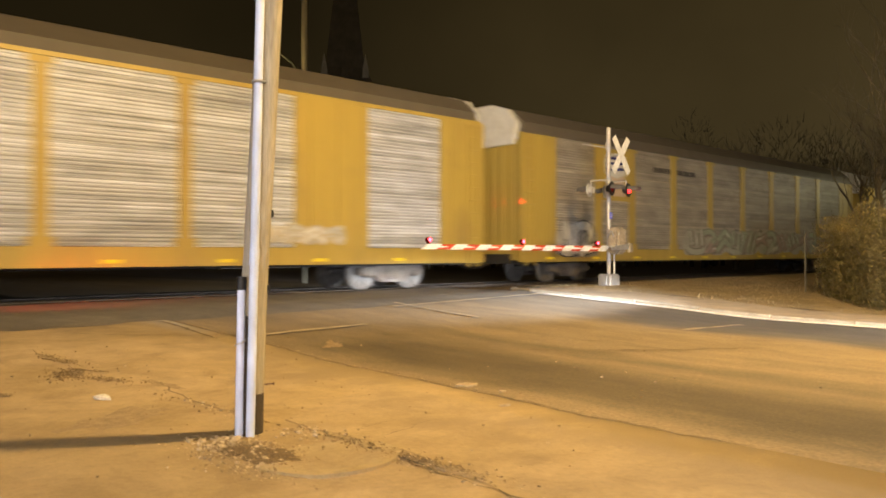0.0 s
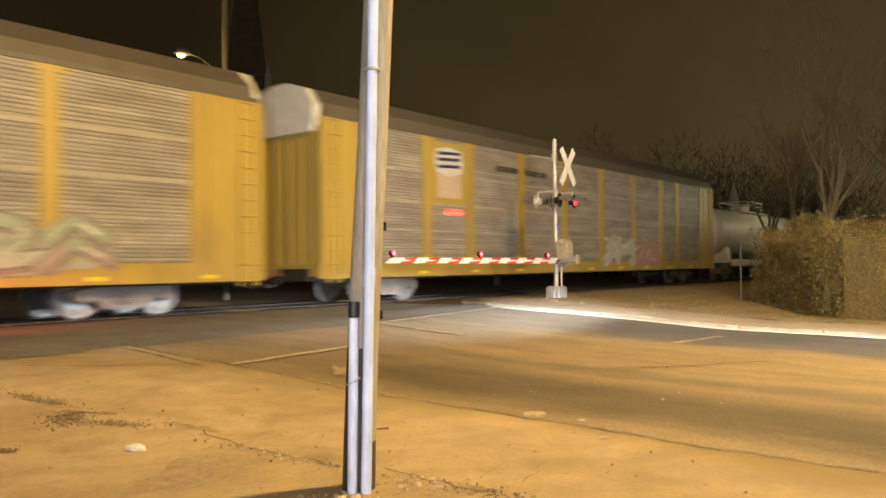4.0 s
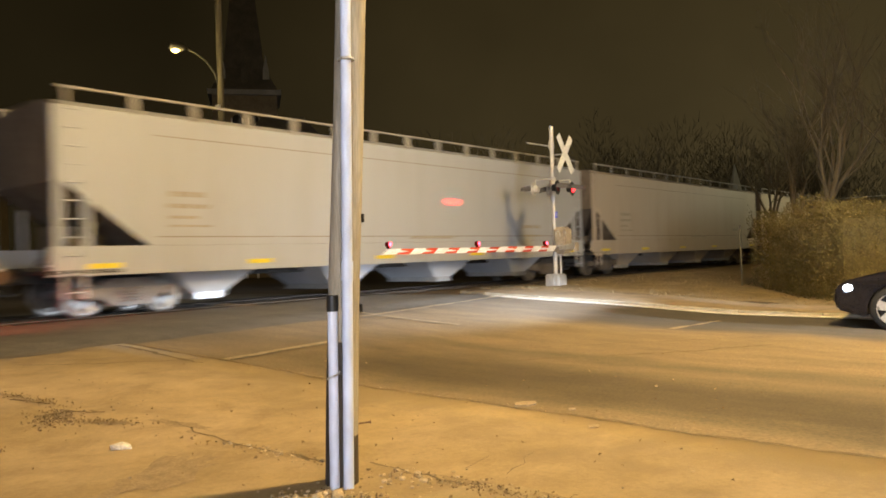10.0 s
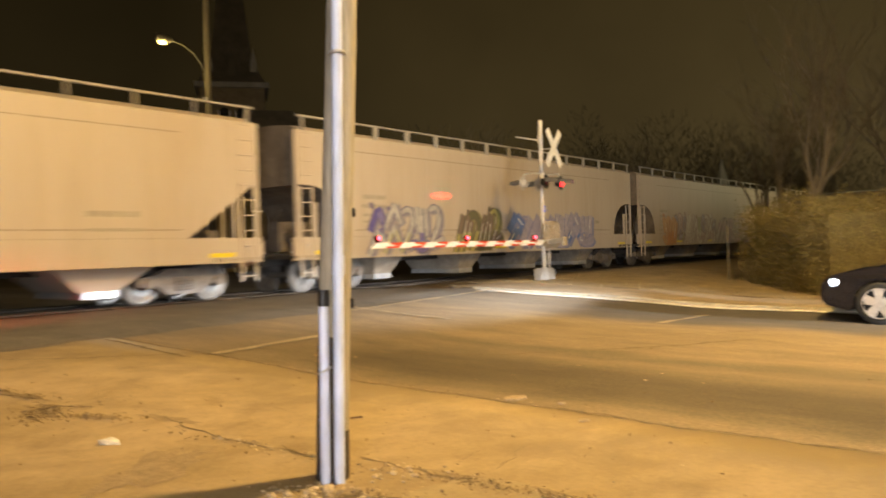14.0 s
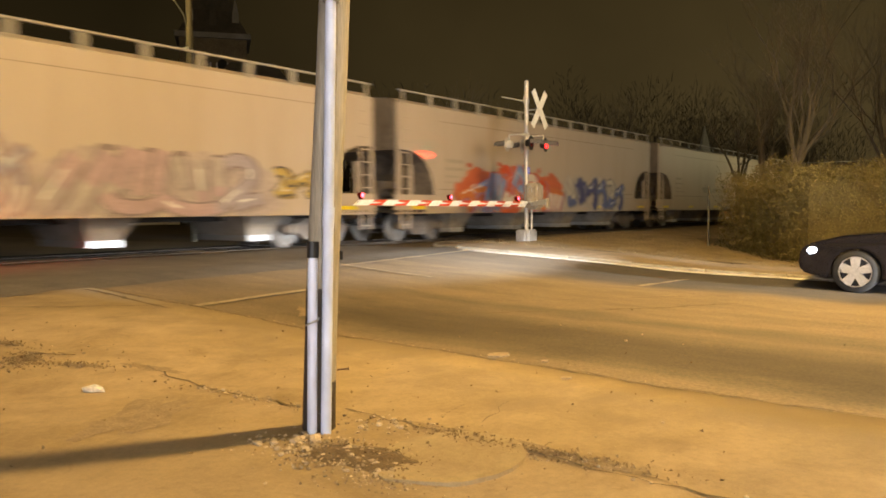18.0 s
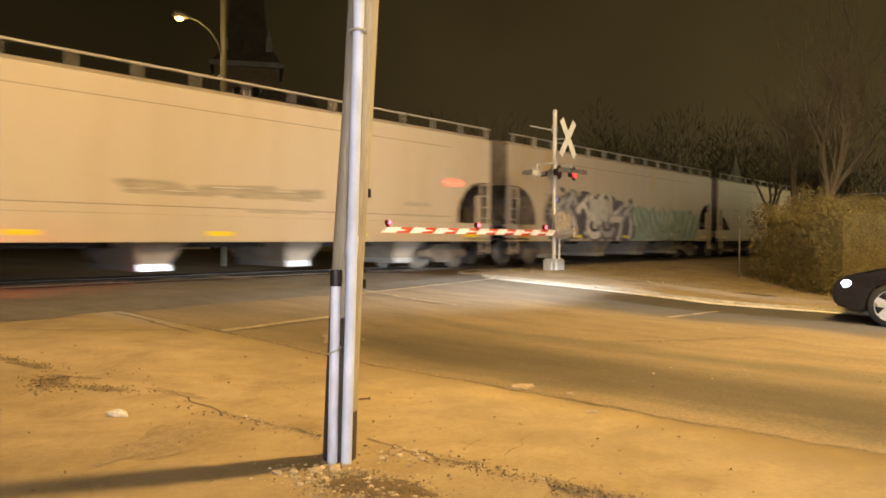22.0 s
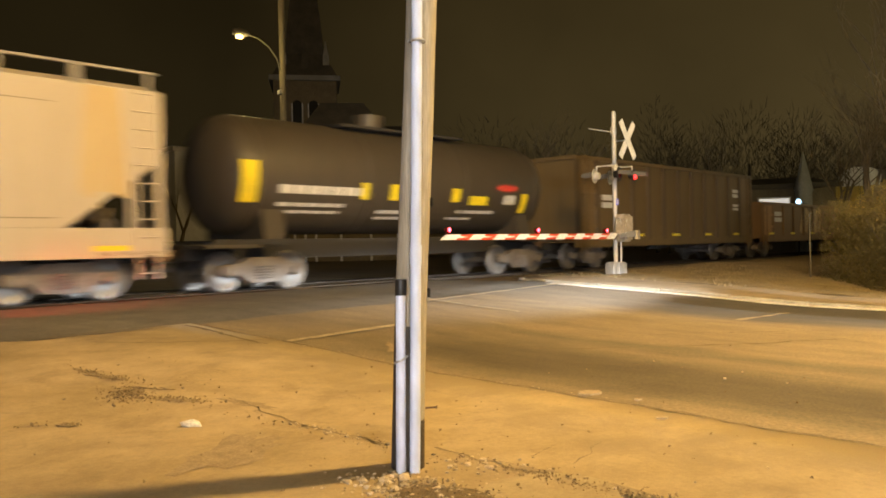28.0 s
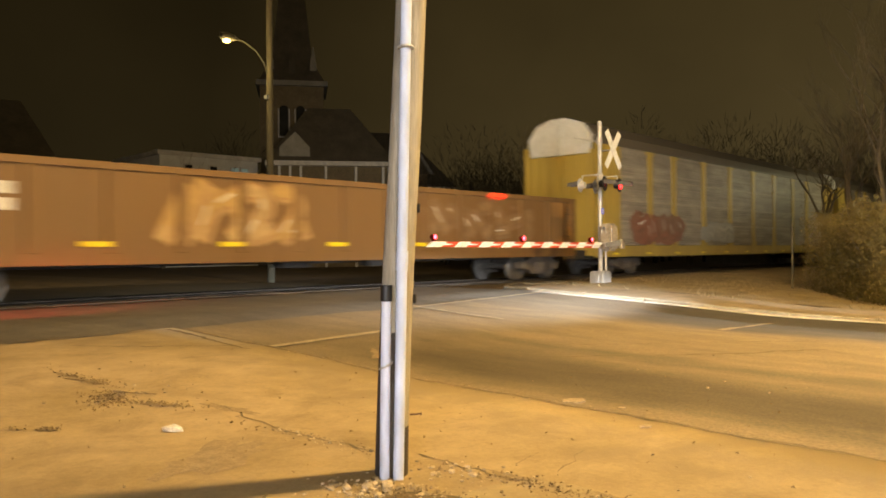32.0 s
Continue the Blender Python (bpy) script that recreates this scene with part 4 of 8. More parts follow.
def gravel(cx, cy, sx, sy, turn, count, r0, r1, label):
    """Small stones too many to count, lying in a drift."""
    bm = bmesh.new()
    for _ in range(count):
        u, v = random.gauss(0, sx), random.gauss(0, sy)
        x, y = cx + u * math.cos(turn) - v * math.sin(turn), cy + u * math.sin(turn) + v * math.cos(turn)
        r = random.uniform(r0, r1)
        z = surf(x, y) + r * 0.3
        a = random.uniform(0, 6.28)
        ring = [bm.verts.new((x + r * random.uniform(0.7, 1.2) * math.cos(a + k * 1.571), y + r * random.uniform(0.7, 1.2) * math.sin(a + k * 1.571), z)) for k in range(4)]
        top = bm.verts.new((x + random.uniform(-0.3, 0.3) * r, y + random.uniform(-0.3, 0.3) * r, z + r * random.uniform(0.5, 0.9)))
        low = bm.verts.new((x, y, z - r * 0.5))
        for k in range(4):
            bm.faces.new((ring[k], ring[(k + 1) % 4], top))
            bm.faces.new((ring[(k + 1) % 4], ring[k], low))
    tagged(mesh_ob("gravel", bm, M_GRAVEL), label, "gravel", kind="stuff")


def soil_mound(cx, cy, rx, ry, turn, high):
    """A low ragged heap of earth washed out round the pole."""
    bm = bmesh.new()
    rings = []
    for k in range(1, 7):
        ring = []
        for i in range(36):
            a = 2 * math.pi * i / 36
            w = (k / 6) * (1 + 0.35 * noise.noise(Vector((2 * math.cos(a), 2 * math.sin(a), 3.3))) + 0.18 * noise.noise(Vector((6 * math.cos(a), 6 * math.sin(a), 1.3))))
            u, v = rx * w * math.cos(a), ry * w * math.sin(a)
            x, y = cx + u * math.cos(turn) - v * math.sin(turn), cy + u * math.sin(turn) + v * math.cos(turn)
            lift = high * (1 - (k / 6) ** 2) * (1 + 0.8 * noise.noise(Vector((x * 14, y * 14, 0)))) + (0.002 if k < 6 else -0.004)
            ring.append(bm.verts.new((x, y, surf(x, y) + lift)))
        rings.append(ring)
    bm.faces.new(rings[0])
    for a, b in zip(rings, rings[1:]):
        for i in range(36):
            bm.faces.new((a[i], b[i], b[(i + 1) % 36], a[(i + 1) % 36])).smooth = True
    bmesh.ops.recalc_face_normals(bm, faces=bm.faces)
    tagged(mesh_ob("soil", bm, M_SOIL), "dark soil washed out round the pole's foot", "soil", kind="structure")


soil_mound(2.79, 2.68, 0.44, 0.19, -1.35, 0.014)
gravel(2.76, 2.76, 0.27, 0.14, -1.35, 760, 0.004, 0.013, "tan and brown gravel round the pole's foot")
gravel(2.62, 2.40, 0.14, 0.08, -0.9, 190, 0.004, 0.010, "fine tan gravel beside the round patch")
gravel(3.40, 2.15, 0.055, 0.40, 0.1, 420, 0.003, 0.010, "gravel and dirt along the broken joint")
gravel(3.2, 4.0, 0.04, 0.45, 0.0, 160, 0.003, 0.009, "gravel along the joint of the lot")
gravel(5.32, 6.0, 0.05, 1.6, 0.0, 200, 0.004, 0.010, "grit along the edge of the asphalt")
litter(3.6, 5.2, 90, 1.1, 1.6, 0.0, "dark specks of dirt on the paving")
litter(5.4, 2.4, 40, 1.6, 0.8, 0.0, "dark specks of dirt on the paving")
litter(2.03, 5.71, 40, 0.05, 0.03, -0.7, "dark leaf debris on the concrete")
litter(1.85, 5.86, 16, 0.05, 0.03, -0.7, "dark leaf debris on the concrete")
litter(3.08, 4.6, 26, 0.05, 0.55, 0.1, "dark leaf debris on the concrete")
for xa, ya, run in ((2.75, 7.25, ((0.1, -0.25), (0.05, -0.2))), (2.85, 6.5, ((0.12, -0.2), (0.1, -0.12)))):
    bm = bmesh.new()
    x, y = xa, ya
    for dx, dy in run:
        tube(bm, (x, y, height(x, y) + 0.025), (x + dx, y + dy, height(x + dx, y + dy) + 0.03), 0.005, 0.004, 6)
        tube(bm, (x + dx * 0.6, y + dy * 0.6, height(x, y) + 0.025), (x + dx * 0.6 + dy * 0.5, y + dy * 0.6 + dx * 0.4, height(x, y) + 0.05), 0.0035, 0.002, 5)
        x, y = x + dx, y + dy
    tagged(mesh_ob("twig", bm, M_DIRT), "dry broken twig lying on the concrete", "twig", "twigs on the lot")
M_SCUFF = surface("pale_scuff", (0.36, 0.28, 0.185), (0.24, 0.18, 0.11), 0.85, 0, 14, 60, 0.1)
# round mortar patch and the pale patch in the road
for cx, cy, r, mat, label in ((3.08, 2.36, 0.45, M_APRON, "round smooth concrete patch beside the pole"), (5.5, 3.65, 0.11, M_SCUFF, "small pale worn patch on the asphalt"), (5.52, 3.2, 0.035, M_SCUFF, "small pale worn patch on the asphalt"), (5.06, 2.75, 0.05, M_SCUFF, "small pale worn patch on the asphalt")):
    bm = bmesh.new()
    ring = [bm.verts.new((cx + r * (1 + (0.12 if r > 0.2 else 0.7) * noise.noise(Vector((3 * math.cos(a), 3 * math.sin(a), r)))) * math.cos(a), cy + r * 0.8 * math.sin(a), surf(cx, cy) + (0.015 if r > 0.2 else 0.006))) for a in steps(0, 6.28, 0.25)[:-1]]
    bm.faces.new(ring)
    skirt = bmesh.ops.extrude_face_region(bm, geom=bm.faces[:])
    bmesh.ops.translate(bm, verts=[v for v in skirt["geom"] if isinstance(v, bmesh.types.BMVert)], vec=(0, 0, -0.05))
    bmesh.ops.recalc_face_normals(bm, faces=bm.faces)
    tagged(mesh_ob("patch", bm, mat), label, "patch", kind="structure")


# ---- the near pole with its conduits ----
def near_pole():
    lean = Vector((0.036, -0.036, 1.0))
    base = Vector((*POLE_AT, height(*POLE_AT)))
    ob = empty("utility_pole", base, "leaning weathered wooden utility pole with grey conduits", "pole")

    def at(z, side=0.0, front=0.0):
        # side: along the picture plane; front: towards the road corner
        return Vector((lean.x * z + side * 0.70 - front * 0.71, lean.y * z - side * 0.71 - front * 0.70, z))

    def bow(z):
        # the trunk is not quite straight
        return float(np.interp(z, (0.0, 0.34, 1.05, 2.04, 2.7), (0.0, -0.008, -0.0146, -0.007, -0.008)))

    def tall_run(z):
        # the tall conduit hangs plumb while the trunk leans
        return 0.042 - 0.0275 * min(z, 3.0)

    def short_run(z):
        return -0.0355 - 0.0345 * z

    bm = bmesh.new()
    zs = [-0.4, 0.0, 0.15, 0.28, 0.5, 0.82, 1.2, 1.6, 2.0, 2.7, 3.5, 6.0, 9.5]
    rad = [0.097, 0.095, 0.0935, 0.092, 0.091, 0.090, 0.0895, 0.089, 0.0885, 0.087, 0.085, 0.080, 0.072]
    rings = []
    for z, r in zip(zs, rad):
        c = at(z, bow(z))
        rings.append([bm.verts.new(c + Vector(((r * (1 + 0.03 * math.sin(3 * i + z))) * math.cos(i * math.pi / 12), r * math.sin(i * math.pi / 12), 0))) for i in range(24)])
    for k, (a, b) in enumerate(zip(rings, rings[1:])):
        for i in range(24):
            f = bm.faces.new((a[i], a[(i + 1) % 24], b[(i + 1) % 24], b[i]))
            # tar colour all round the foot, and further up the left side
            left_side = 0.70 * math.cos(i * math.pi / 12) - 0.71 * math.sin(i * math.pi / 12) < 0.25
            f.smooth, f.material_index = True, 1 if k < 3 or (k < 5 and left_side) else 0
    bm.faces.new(rings[-1])
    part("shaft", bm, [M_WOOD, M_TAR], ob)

    def conduit(run, top, r, label):
        bm = bmesh.new()
        pts = [at(z, run(z), 0.118) for z in (-0.1, min(top, 3.0) * 0.5, min(top, 3.0), top)]
        pts = pts if top > 3 else pts[:3]
        for a, b in zip(pts, pts[1:]):
            tube(bm, a, b, r, r, 20)
        c = part("conduit", bm, M_CONDUIT, ob, label)
        for z in (1.22,) if top > 3 else ():
            bm = bmesh.new()
            tube(bm, at(z - 0.05, run(z), 0.118), at(z + 0.06, run(z), 0.118), r * 1.13, r * 1.13, 20)
            part("coupling", bm, M_CONDUIT, c)
        return c

    conduit(tall_run, 8.6, 0.0298, "tall grey plastic conduit")
    short = conduit(short_run, 1.02, 0.0278, "short grey plastic conduit cut off at chest height")
    bm = bmesh.new()
    tube(bm, at(1.0, short_run(1.0), 0.118), at(1.09, short_run(1.09), 0.118), 0.033, 0.033, 16)
    part("end_cap", bm, M_BLACK, short, "black tape at the conduit's end")
    bm = bmesh.new()
    for i in range(8):
        a0, a1 = math.pi * i / 8, math.pi * (i + 1) / 8
        tube(bm, at(0.62 + 0.02 * i / 4, short_run(0.62) - 0.034 * math.cos(a0), 0.118 + 0.036 * math.sin(a0)), at(0.62 + 0.02 * (i + 1) / 4, short_run(0.62) - 0.034 * math.cos(a1), 0.118 + 0.036 * math.sin(a1)), 0.006, 0.006, 6)
    part("strap", bm, M_GALV, short, "steel pipe strap")
    for z in (2.42,):
        bm = bmesh.new()
        for i in range(10):
            a0, a1 = math.pi * i / 10, math.pi * (i + 1) / 10
            tube(bm, at(z, tall_run(2.42) - 0.04 * math.cos(a0), 0.10 + 0.052 * math.sin(a0)), at(z, tall_run(2.42) - 0.04 * math.cos(a1), 0.10 + 0.052 * math.sin(a1)), 0.01, 0.01, 6)
        part("strap", bm, M_GALV, ob, "steel pipe strap")
    bm = bmesh.new()
    tube(bm, at(0.34, 0.09, 0.0), at(0.345, 0.155, 0.0), 0.005, 0.005, 6)
    tube(bm, at(0.345, 0.152, 0.0), at(0.345, 0.158, 0.0), 0.01, 0.01, 8)
    part("spike", bm, M_RUSTY, ob, "rusty spike driven into the wood")
    for z in (1.5, 0.98):
        bm = bmesh.new()
        box(bm, *sorted((at(z, 0.085).x - 0.006, at(z, 0.085).x + 0.006)), at(z, 0.085).y - 0.012, at(z, 0.085).y, z, z + 0.05)
        part("tag", bm, M_BLACK, ob, "small dark tag nailed to the pole")
    return ob


near_pole()


# ---- the crossing signal with its gate ----
def crossing_signal():
    x0, y0 = 18.76, 11.33
    g = height(x0, y0)
    ob = empty("crossing_signal", (x0, y0, g), "grey crossing signal mast with a lowered striped gate", "crossing signal")
    bm = bmesh.new()
    box(bm, -0.55, 0.55, -0.55, 0.55, -0.25, 0.04)
    part("foundation", bevelled(bm, 0.03), M_KERB, ob, "concrete footing")
    bm = bmesh.new()
    box(bm, -0.23, 0.23, -0.23, 0.23, 0.03, 0.40)
    for sx in (-0.2, 0.2):
        box(bm, sx - 0.06, sx + 0.06, -0.12, 0.12, 0.04, 0.34)
    part("junction_box", bevelled(bm, 0.04, 2), M_GALV, ob, "grey cast junction box")
    bm = bmesh.new()
    tube(bm, (0, 0, 0.3), (0, 0, 4.56), 0.062, 0.062, 20)
    tube(bm, (0, 0, 4.56), (0, 0, 4.6), 0.07, 0.03, 20)
    part("mast", bm, M_MAST, ob)
    bm = bmesh.new()
    tube(bm, (0.12, -0.1, 0.3), (0.12, -0.1, 1.3), 0.03, 0.03, 10)
    part("cable_pipe", bm, M_MAST, ob)
    # cross of two boards, facing the traffic
    for a in (-45, 45):
        bm = bmesh.new()
        box(bm, -0.61, 0.61, -0.008, 0.008, -0.105, 0.105)
        m = Matrix.Translation((0.0, -0.42 - (0.012 if a > 0 else -0.006), 3.76)) @ Matrix.Rotation(radians(a * 1.18), 4, "Y")
        bmesh.ops.transform(bm, matrix=m, verts=bm.verts)
        b = part("crossbuck_board", bevelled(bm, 0.004), M_WHITE, ob, "white crossbuck board")
    bm = bmesh.new()
    tube(bm, (0, 0, 3.76), (0, -0.4, 3.76), 0.02, 0.02, 8)
    part("bracket", bm, M_GALV, ob)
    bm = bmesh.new()
    tube(bm, (0, 0.04, 4.02), (-0.9, 0.25, 4.06), 0.02, 0.016, 8)
    tube(bm, (-0.02, 0, 3.95), (-0.02, 0, 4.15), 0.085, 0.085, 12)
    part("top_arm", bm, M_MAST, ob, "thin horizontal arm clamped to the mast")
    # flashing lights: a cross arm with two pairs
    bm = bmesh.new()
    tube(bm, (-0.4, 0, 3.06), (0.4, 0, 3.06), 0.024, 0.024, 10)
    for sx in (-0.4, 0.4):
        tube(bm, (sx, 0.32, 3.06), (sx, -0.32, 3.06), 0.02, 0.02, 8)
        for yy in (-0.32, 0.32):
            tube(bm, (sx, yy, 3.07), (sx, yy, 2.82), 0.02, 0.02, 8)
    tube(bm, (0, 0, 2.98), (0, 0, 3.14), 0.085, 0.085, 14)
    part("light_bracket", bm, M_MAST, ob)
    for sx in (-0.4, 0.4):
        for face in (-1, 1):
            y = face * 0.38

            def turned(bm, at=Vector((sx, y, 2.8))):
                # the heads are toed out a little towards the lanes
                bmesh.ops.rotate(bm, verts=bm.verts, cent=at, matrix=Matrix.Rotation(radians(10), 3, "Z"))
                return bm

            bm = bmesh.new()
            tube(bm, (sx, y, 2.8), (sx, y + face * 0.012, 2.8), 0.2, 0.2, 28)
            head = part("background_disc", turned(bm), M_MAST if face > 0 else M_BLACK, ob, "pale back of a round signal background" if face > 0 else "round black signal background")
            bm = bmesh.new()
            tube(bm, (sx, y - face * 0.14, 2.8), (sx, y + face * 0.03, 2.8), 0.09, 0.115, 18)
            part("lamp_housing", turned(bm), M_MAST if face > 0 else M_BLACK, head)
            bm = bmesh.new()
            n = 12
            for i in range(n):
                a0, a1 = math.pi * i / n, math.pi * (i + 1) / n
                q = []
                for a, d, r in ((a0, 0.0, 0.125), (a1, 0.0, 0.125), (a1, 0.34, 0.12), (a0, 0.34, 0.12)):
                    drop = 0.06 * (d > 0)
                    q.append(bm.verts.new((sx + r * math.cos(a), y + face * (0.02 + d), 2.8 + r * math.sin(a) - drop * 0.6)))
                bm.faces.new(q)
            bmesh.ops.remove_doubles(bm, verts=bm.verts, dist=1e-4)
            bmesh.ops.solidify(bm, geom=bm.faces[:], thickness=0.006)
            part("hood", turned(bm), M_HOOD, head, "black lamp hood")
            bm = bmesh.new()
            lit = sx > 0 and face < 0
            tube(bm, (sx, y + face * 0.03, 2.8), (sx, y + face * 0.045, 2.8), 0.105, 0.09, 20)
            part("lens", turned(bm), M_REDGLOW2 if lit else M_REDDARK, head, "red lit lens" if lit else "unlit dark red lens")
    bm = bmesh.new()
    box(bm, -0.07, 0.07, -0.085, -0.075, 1.98, 2.16)
    plate = part("number_plate", bevelled(bm, 0.004), M_BLUE, ob, "small blue plate with plain white bars")
    for k in range(2):
        bm = bmesh.new()
        box(bm, -0.045, 0.045, -0.09, -0.086, 2.03 + 0.06 * k, 2.055 + 0.06 * k)
        part("bar", bm, M_WHITE, plate)
    # gate machine and counterweights
    bm = bmesh.new()
    box(bm, -0.2, 0.22, -0.44, -0.075, 0.96, 1.72)
    machine = part("gate_machine", bevelled(bm, 0.06, 2), M_MACHINE, ob, "stained tan gate machine housing")
    bm = bmesh.new()
    box(bm, -0.15, 0.17, -0.452, -0.438, 1.03, 1.65)
    part("access_door", bevelled(bm, 0.012), M_MACHINE, machine)
    for zz in (1.14, 1.5):
        bm = bmesh.new()
        tube(bm, (-0.16, -0.455, zz), (-0.16, -0.455, zz + 0.09), 0.012, 0.012, 8)
        part("hinge", bm, M_GALV, machine)
    bm = bmesh.new()
    box(bm, 0.223, 0.228, -0.36, -0.2, 1.03, 1.13)
    part("data_plate", bm, M_STENCIL, machine, "small pale data plate")
    bm = bmesh.new()
    for yy in (-0.49, 0.07):
        prism(bm, [(-0.55, 1.07), (0.2, 1.1), (0.4, 1.1), (0.4, 1.24), (0.2, 1.26), (-0.55, 1.17)], yy, yy + 0.03)
    tube(bm, (-0.26, -0.5, 1.17), (-0.26, 0.12, 1.17), 0.035, 0.035, 10)
    part("arm_bracket", bm, M_GALV, ob)
    bm = bmesh.new()
    box(bm, 0.26, 0.44, -0.53, -0.43, 1.02, 1.28)
    part("counterweight", bevelled(bm, 0.02), M_MACHINE, ob, "grey counterweight plate")
    bm = bmesh.new()
    box(bm, 0.26, 0.46, 0.08, 0.2, 1.02, 1.3)
    part("counterweight", bevelled(bm, 0.02), M_MACHINE, ob, "grey counterweight plate")
    bm = bmesh.new()
    for k in range(9):
        a0, a1 = math.pi * k / 8, math.pi * (k + 1) / 8
        if k < 8:
            tube(bm, (-0.32 + 0.12 * math.cos(a0), -0.3, 1.45 + 0.16 * math.sin(a0)), (-0.32 + 0.12 * math.cos(a1), -0.3, 1.45 + 0.16 * math.sin(a1)), 0.014, 0.014, 6)
    part("guard_loop", bm, M_GALV, ob)
    # the arm, nearly level over the road
    start, end = Vector((-0.5, -0.28, 1.12)), Vector((-7.5, -0.55, 1.14))
    arm_len = (end - start).length
    k = 17
    arm = part("gate_arm", arm_core(start, end), M_WHITESTRIPE, ob, "tapered gate arm with red and white stripes")
    for i in range(k):
        bm = bmesh.new()
        p0, p1 = start.lerp(end, i / k), start.lerp(end, (i + 1) / k)
        h = 0.075 - 0.02 * i / k
        s = 0.09
        yy = p0.y - 0.03
        v = [bm.verts.new((p0.x + q, yy + w, p0.z + zz)) for w in (0.0, 0.066) for q, zz in ((-s, -h), (p1.x - p0.x - s, -h), (p1.x - p0.x + s, h), (s, h))]
        for f in ((0, 1, 2, 3), (7, 6, 5, 4), (0, 4, 5, 1), (1, 5, 6, 2), (2, 6, 7, 3), (3, 7, 4, 0)):
            bm.faces.new([v[j] for j in f])
        bmesh.ops.recalc_face_normals(bm, faces=bm.faces)
        part("stripe", bm, M_REDSTRIPE if i % 2 else M_WHITESTRIPE, arm)
    for i, (d, lit) in enumerate(((0.985, True), (0.53, True), (0.07, True))):
        p = start.lerp(end, d)
        bm = bmesh.new()
        box(bm, p.x - 0.03, p.x + 0.03, p.y - 0.03, p.y + 0.03, p.z + 0.06, p.z + 0.11)
        tube(bm, (p.x, p.y - 0.05, p.z + 0.15), (p.x, p.y + 0.05, p.z + 0.15), 0.055, 0.055, 16)
        lamp_ob = part("arm_lamp", bm, M_REDDARK, arm, "round red gate lamp")
        for s in (-1, 1):
            bm = bmesh.new()
            tube(bm, (p.x, p.y + s * 0.05, p.z + 0.15), (p.x, p.y + s * 0.06, p.z + 0.15), 0.047, 0.036, 16)
            part("lamp_lens", bm, M_REDGLOW if lit else M_REDDARK, lamp_ob)
    return ob


def arm_core(start, end):
    bm = bmesh.new()
    tube(bm, start, end, 0.035, 0.025, 8)
    return bm


crossing_signal()


# ---- hedge, trees, poles ----
def leaf_cloud(bm, inside, count, box_, r0, r1):
    done = 0
    while done < count:
        p = Vector([random.uniform(a, b) for a, b in box_])
        if not inside(p):
            continue
        done += 1
        r = random.uniform(r0, r1)
        n = Vector((random.uniform(-1, 1), random.uniform(-1, 1), random.uniform(-0.4, 1))).normalized()
        u = n.orthogonal().normalized() * r
        w = n.cross(u) * 0.55
        bm.faces.new([bm.verts.new(q) for q in (p - u, p + w, p + u, p - w)])


def hedge(corner, points, h, label):
    """An overgrown evergreen hedge over a ground outline."""
    ob = empty("hedge", (corner[0], corner[1], height(*corner)), label, "hedge")
    xs_ = [p[0] for p in points]
    ys_ = [p[1] for p in points]

    def within(x, y):
        c = False
        for (xa, ya), (xb, yb) in zip(points, points[1:] + points[:1]):
            if (ya > y) != (yb > y) and x < (xb - xa) * (y - ya) / (yb - ya) + xa:
                c = not c
        return c

    def edge(x, y):
        best = 9
        for (xa, ya), (xb, yb) in zip(points, points[1:] + points[:1]):
            dx, dy = xb - xa, yb - ya
            t = max(0, min(1, ((x - xa) * dx + (y - ya) * dy) / (dx * dx + dy * dy)))
            best = min(best, math.hypot(x - xa - t * dx, y - ya - t * dy))
        return best

    def shell(p):
        bump = 0.55 * noise.noise(p * 0.7)
        top = h - 0.15 + bump + 0.45 * noise.noise(p * 2.1) + 0.05 * p.x
        return within(p.x + corner[0], p.y + corner[1]) and p.z < top and (edge(p.x + corner[0], p.y + corner[1]) < 0.55 + bump or p.z > top - 0.6)

    bm = bmesh.new()
    leaf_cloud(bm, shell, 105000, [(min(xs_) - corner[0], max(xs_) - corner[0]), (min(ys_) - corner[1], max(ys_) - corner[1]), (0.05, h + 1.0)], 0.016, 0.042)
    tagged(part("foliage", bm, M_LEAF, ob), "dense olive green leaves", kind="stuff")
    cx, cy = sum(xs_) / len(xs_), sum(ys_) / len(ys_)
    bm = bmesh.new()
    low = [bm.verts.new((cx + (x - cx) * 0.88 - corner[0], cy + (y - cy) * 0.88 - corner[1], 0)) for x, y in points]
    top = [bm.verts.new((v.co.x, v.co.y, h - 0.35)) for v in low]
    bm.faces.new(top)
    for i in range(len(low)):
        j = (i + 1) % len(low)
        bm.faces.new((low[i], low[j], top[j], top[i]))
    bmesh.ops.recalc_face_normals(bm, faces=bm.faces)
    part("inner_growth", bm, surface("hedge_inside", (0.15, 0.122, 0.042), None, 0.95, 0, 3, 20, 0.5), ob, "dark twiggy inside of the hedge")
    bm = bmesh.new()
    for _ in range(520):
        x, y = random.uniform(min(xs_), max(xs_)), random.uniform(max(min(ys_), -6.0), max(ys_))
        if not within(x, y):
            continue
        p = Vector((x - corner[0], y - corner[1], h * random.uniform(0.55, 0.95)))
        d = Vector((random.uniform(-0.6, 0.6), random.uniform(-0.6, 0.6), 1)).normalized()
        for k in range(3):
            q = p + d * random.uniform(0.14, 0.32)
            tube(bm, p, q, 0.009 - 0.0025 * k, 0.0065 - 0.0025 * k, 3, False)
            p, d = q, (d + Vector((random.uniform(-0.4, 0.4), random.uniform(-0.4, 0.4), random.uniform(-0.2, 0.3)))).normalized()
    tagged(part("twig_growth", bm, M_BARK, ob), "bare twigs sticking out of the hedge", kind="stuff")
    return ob


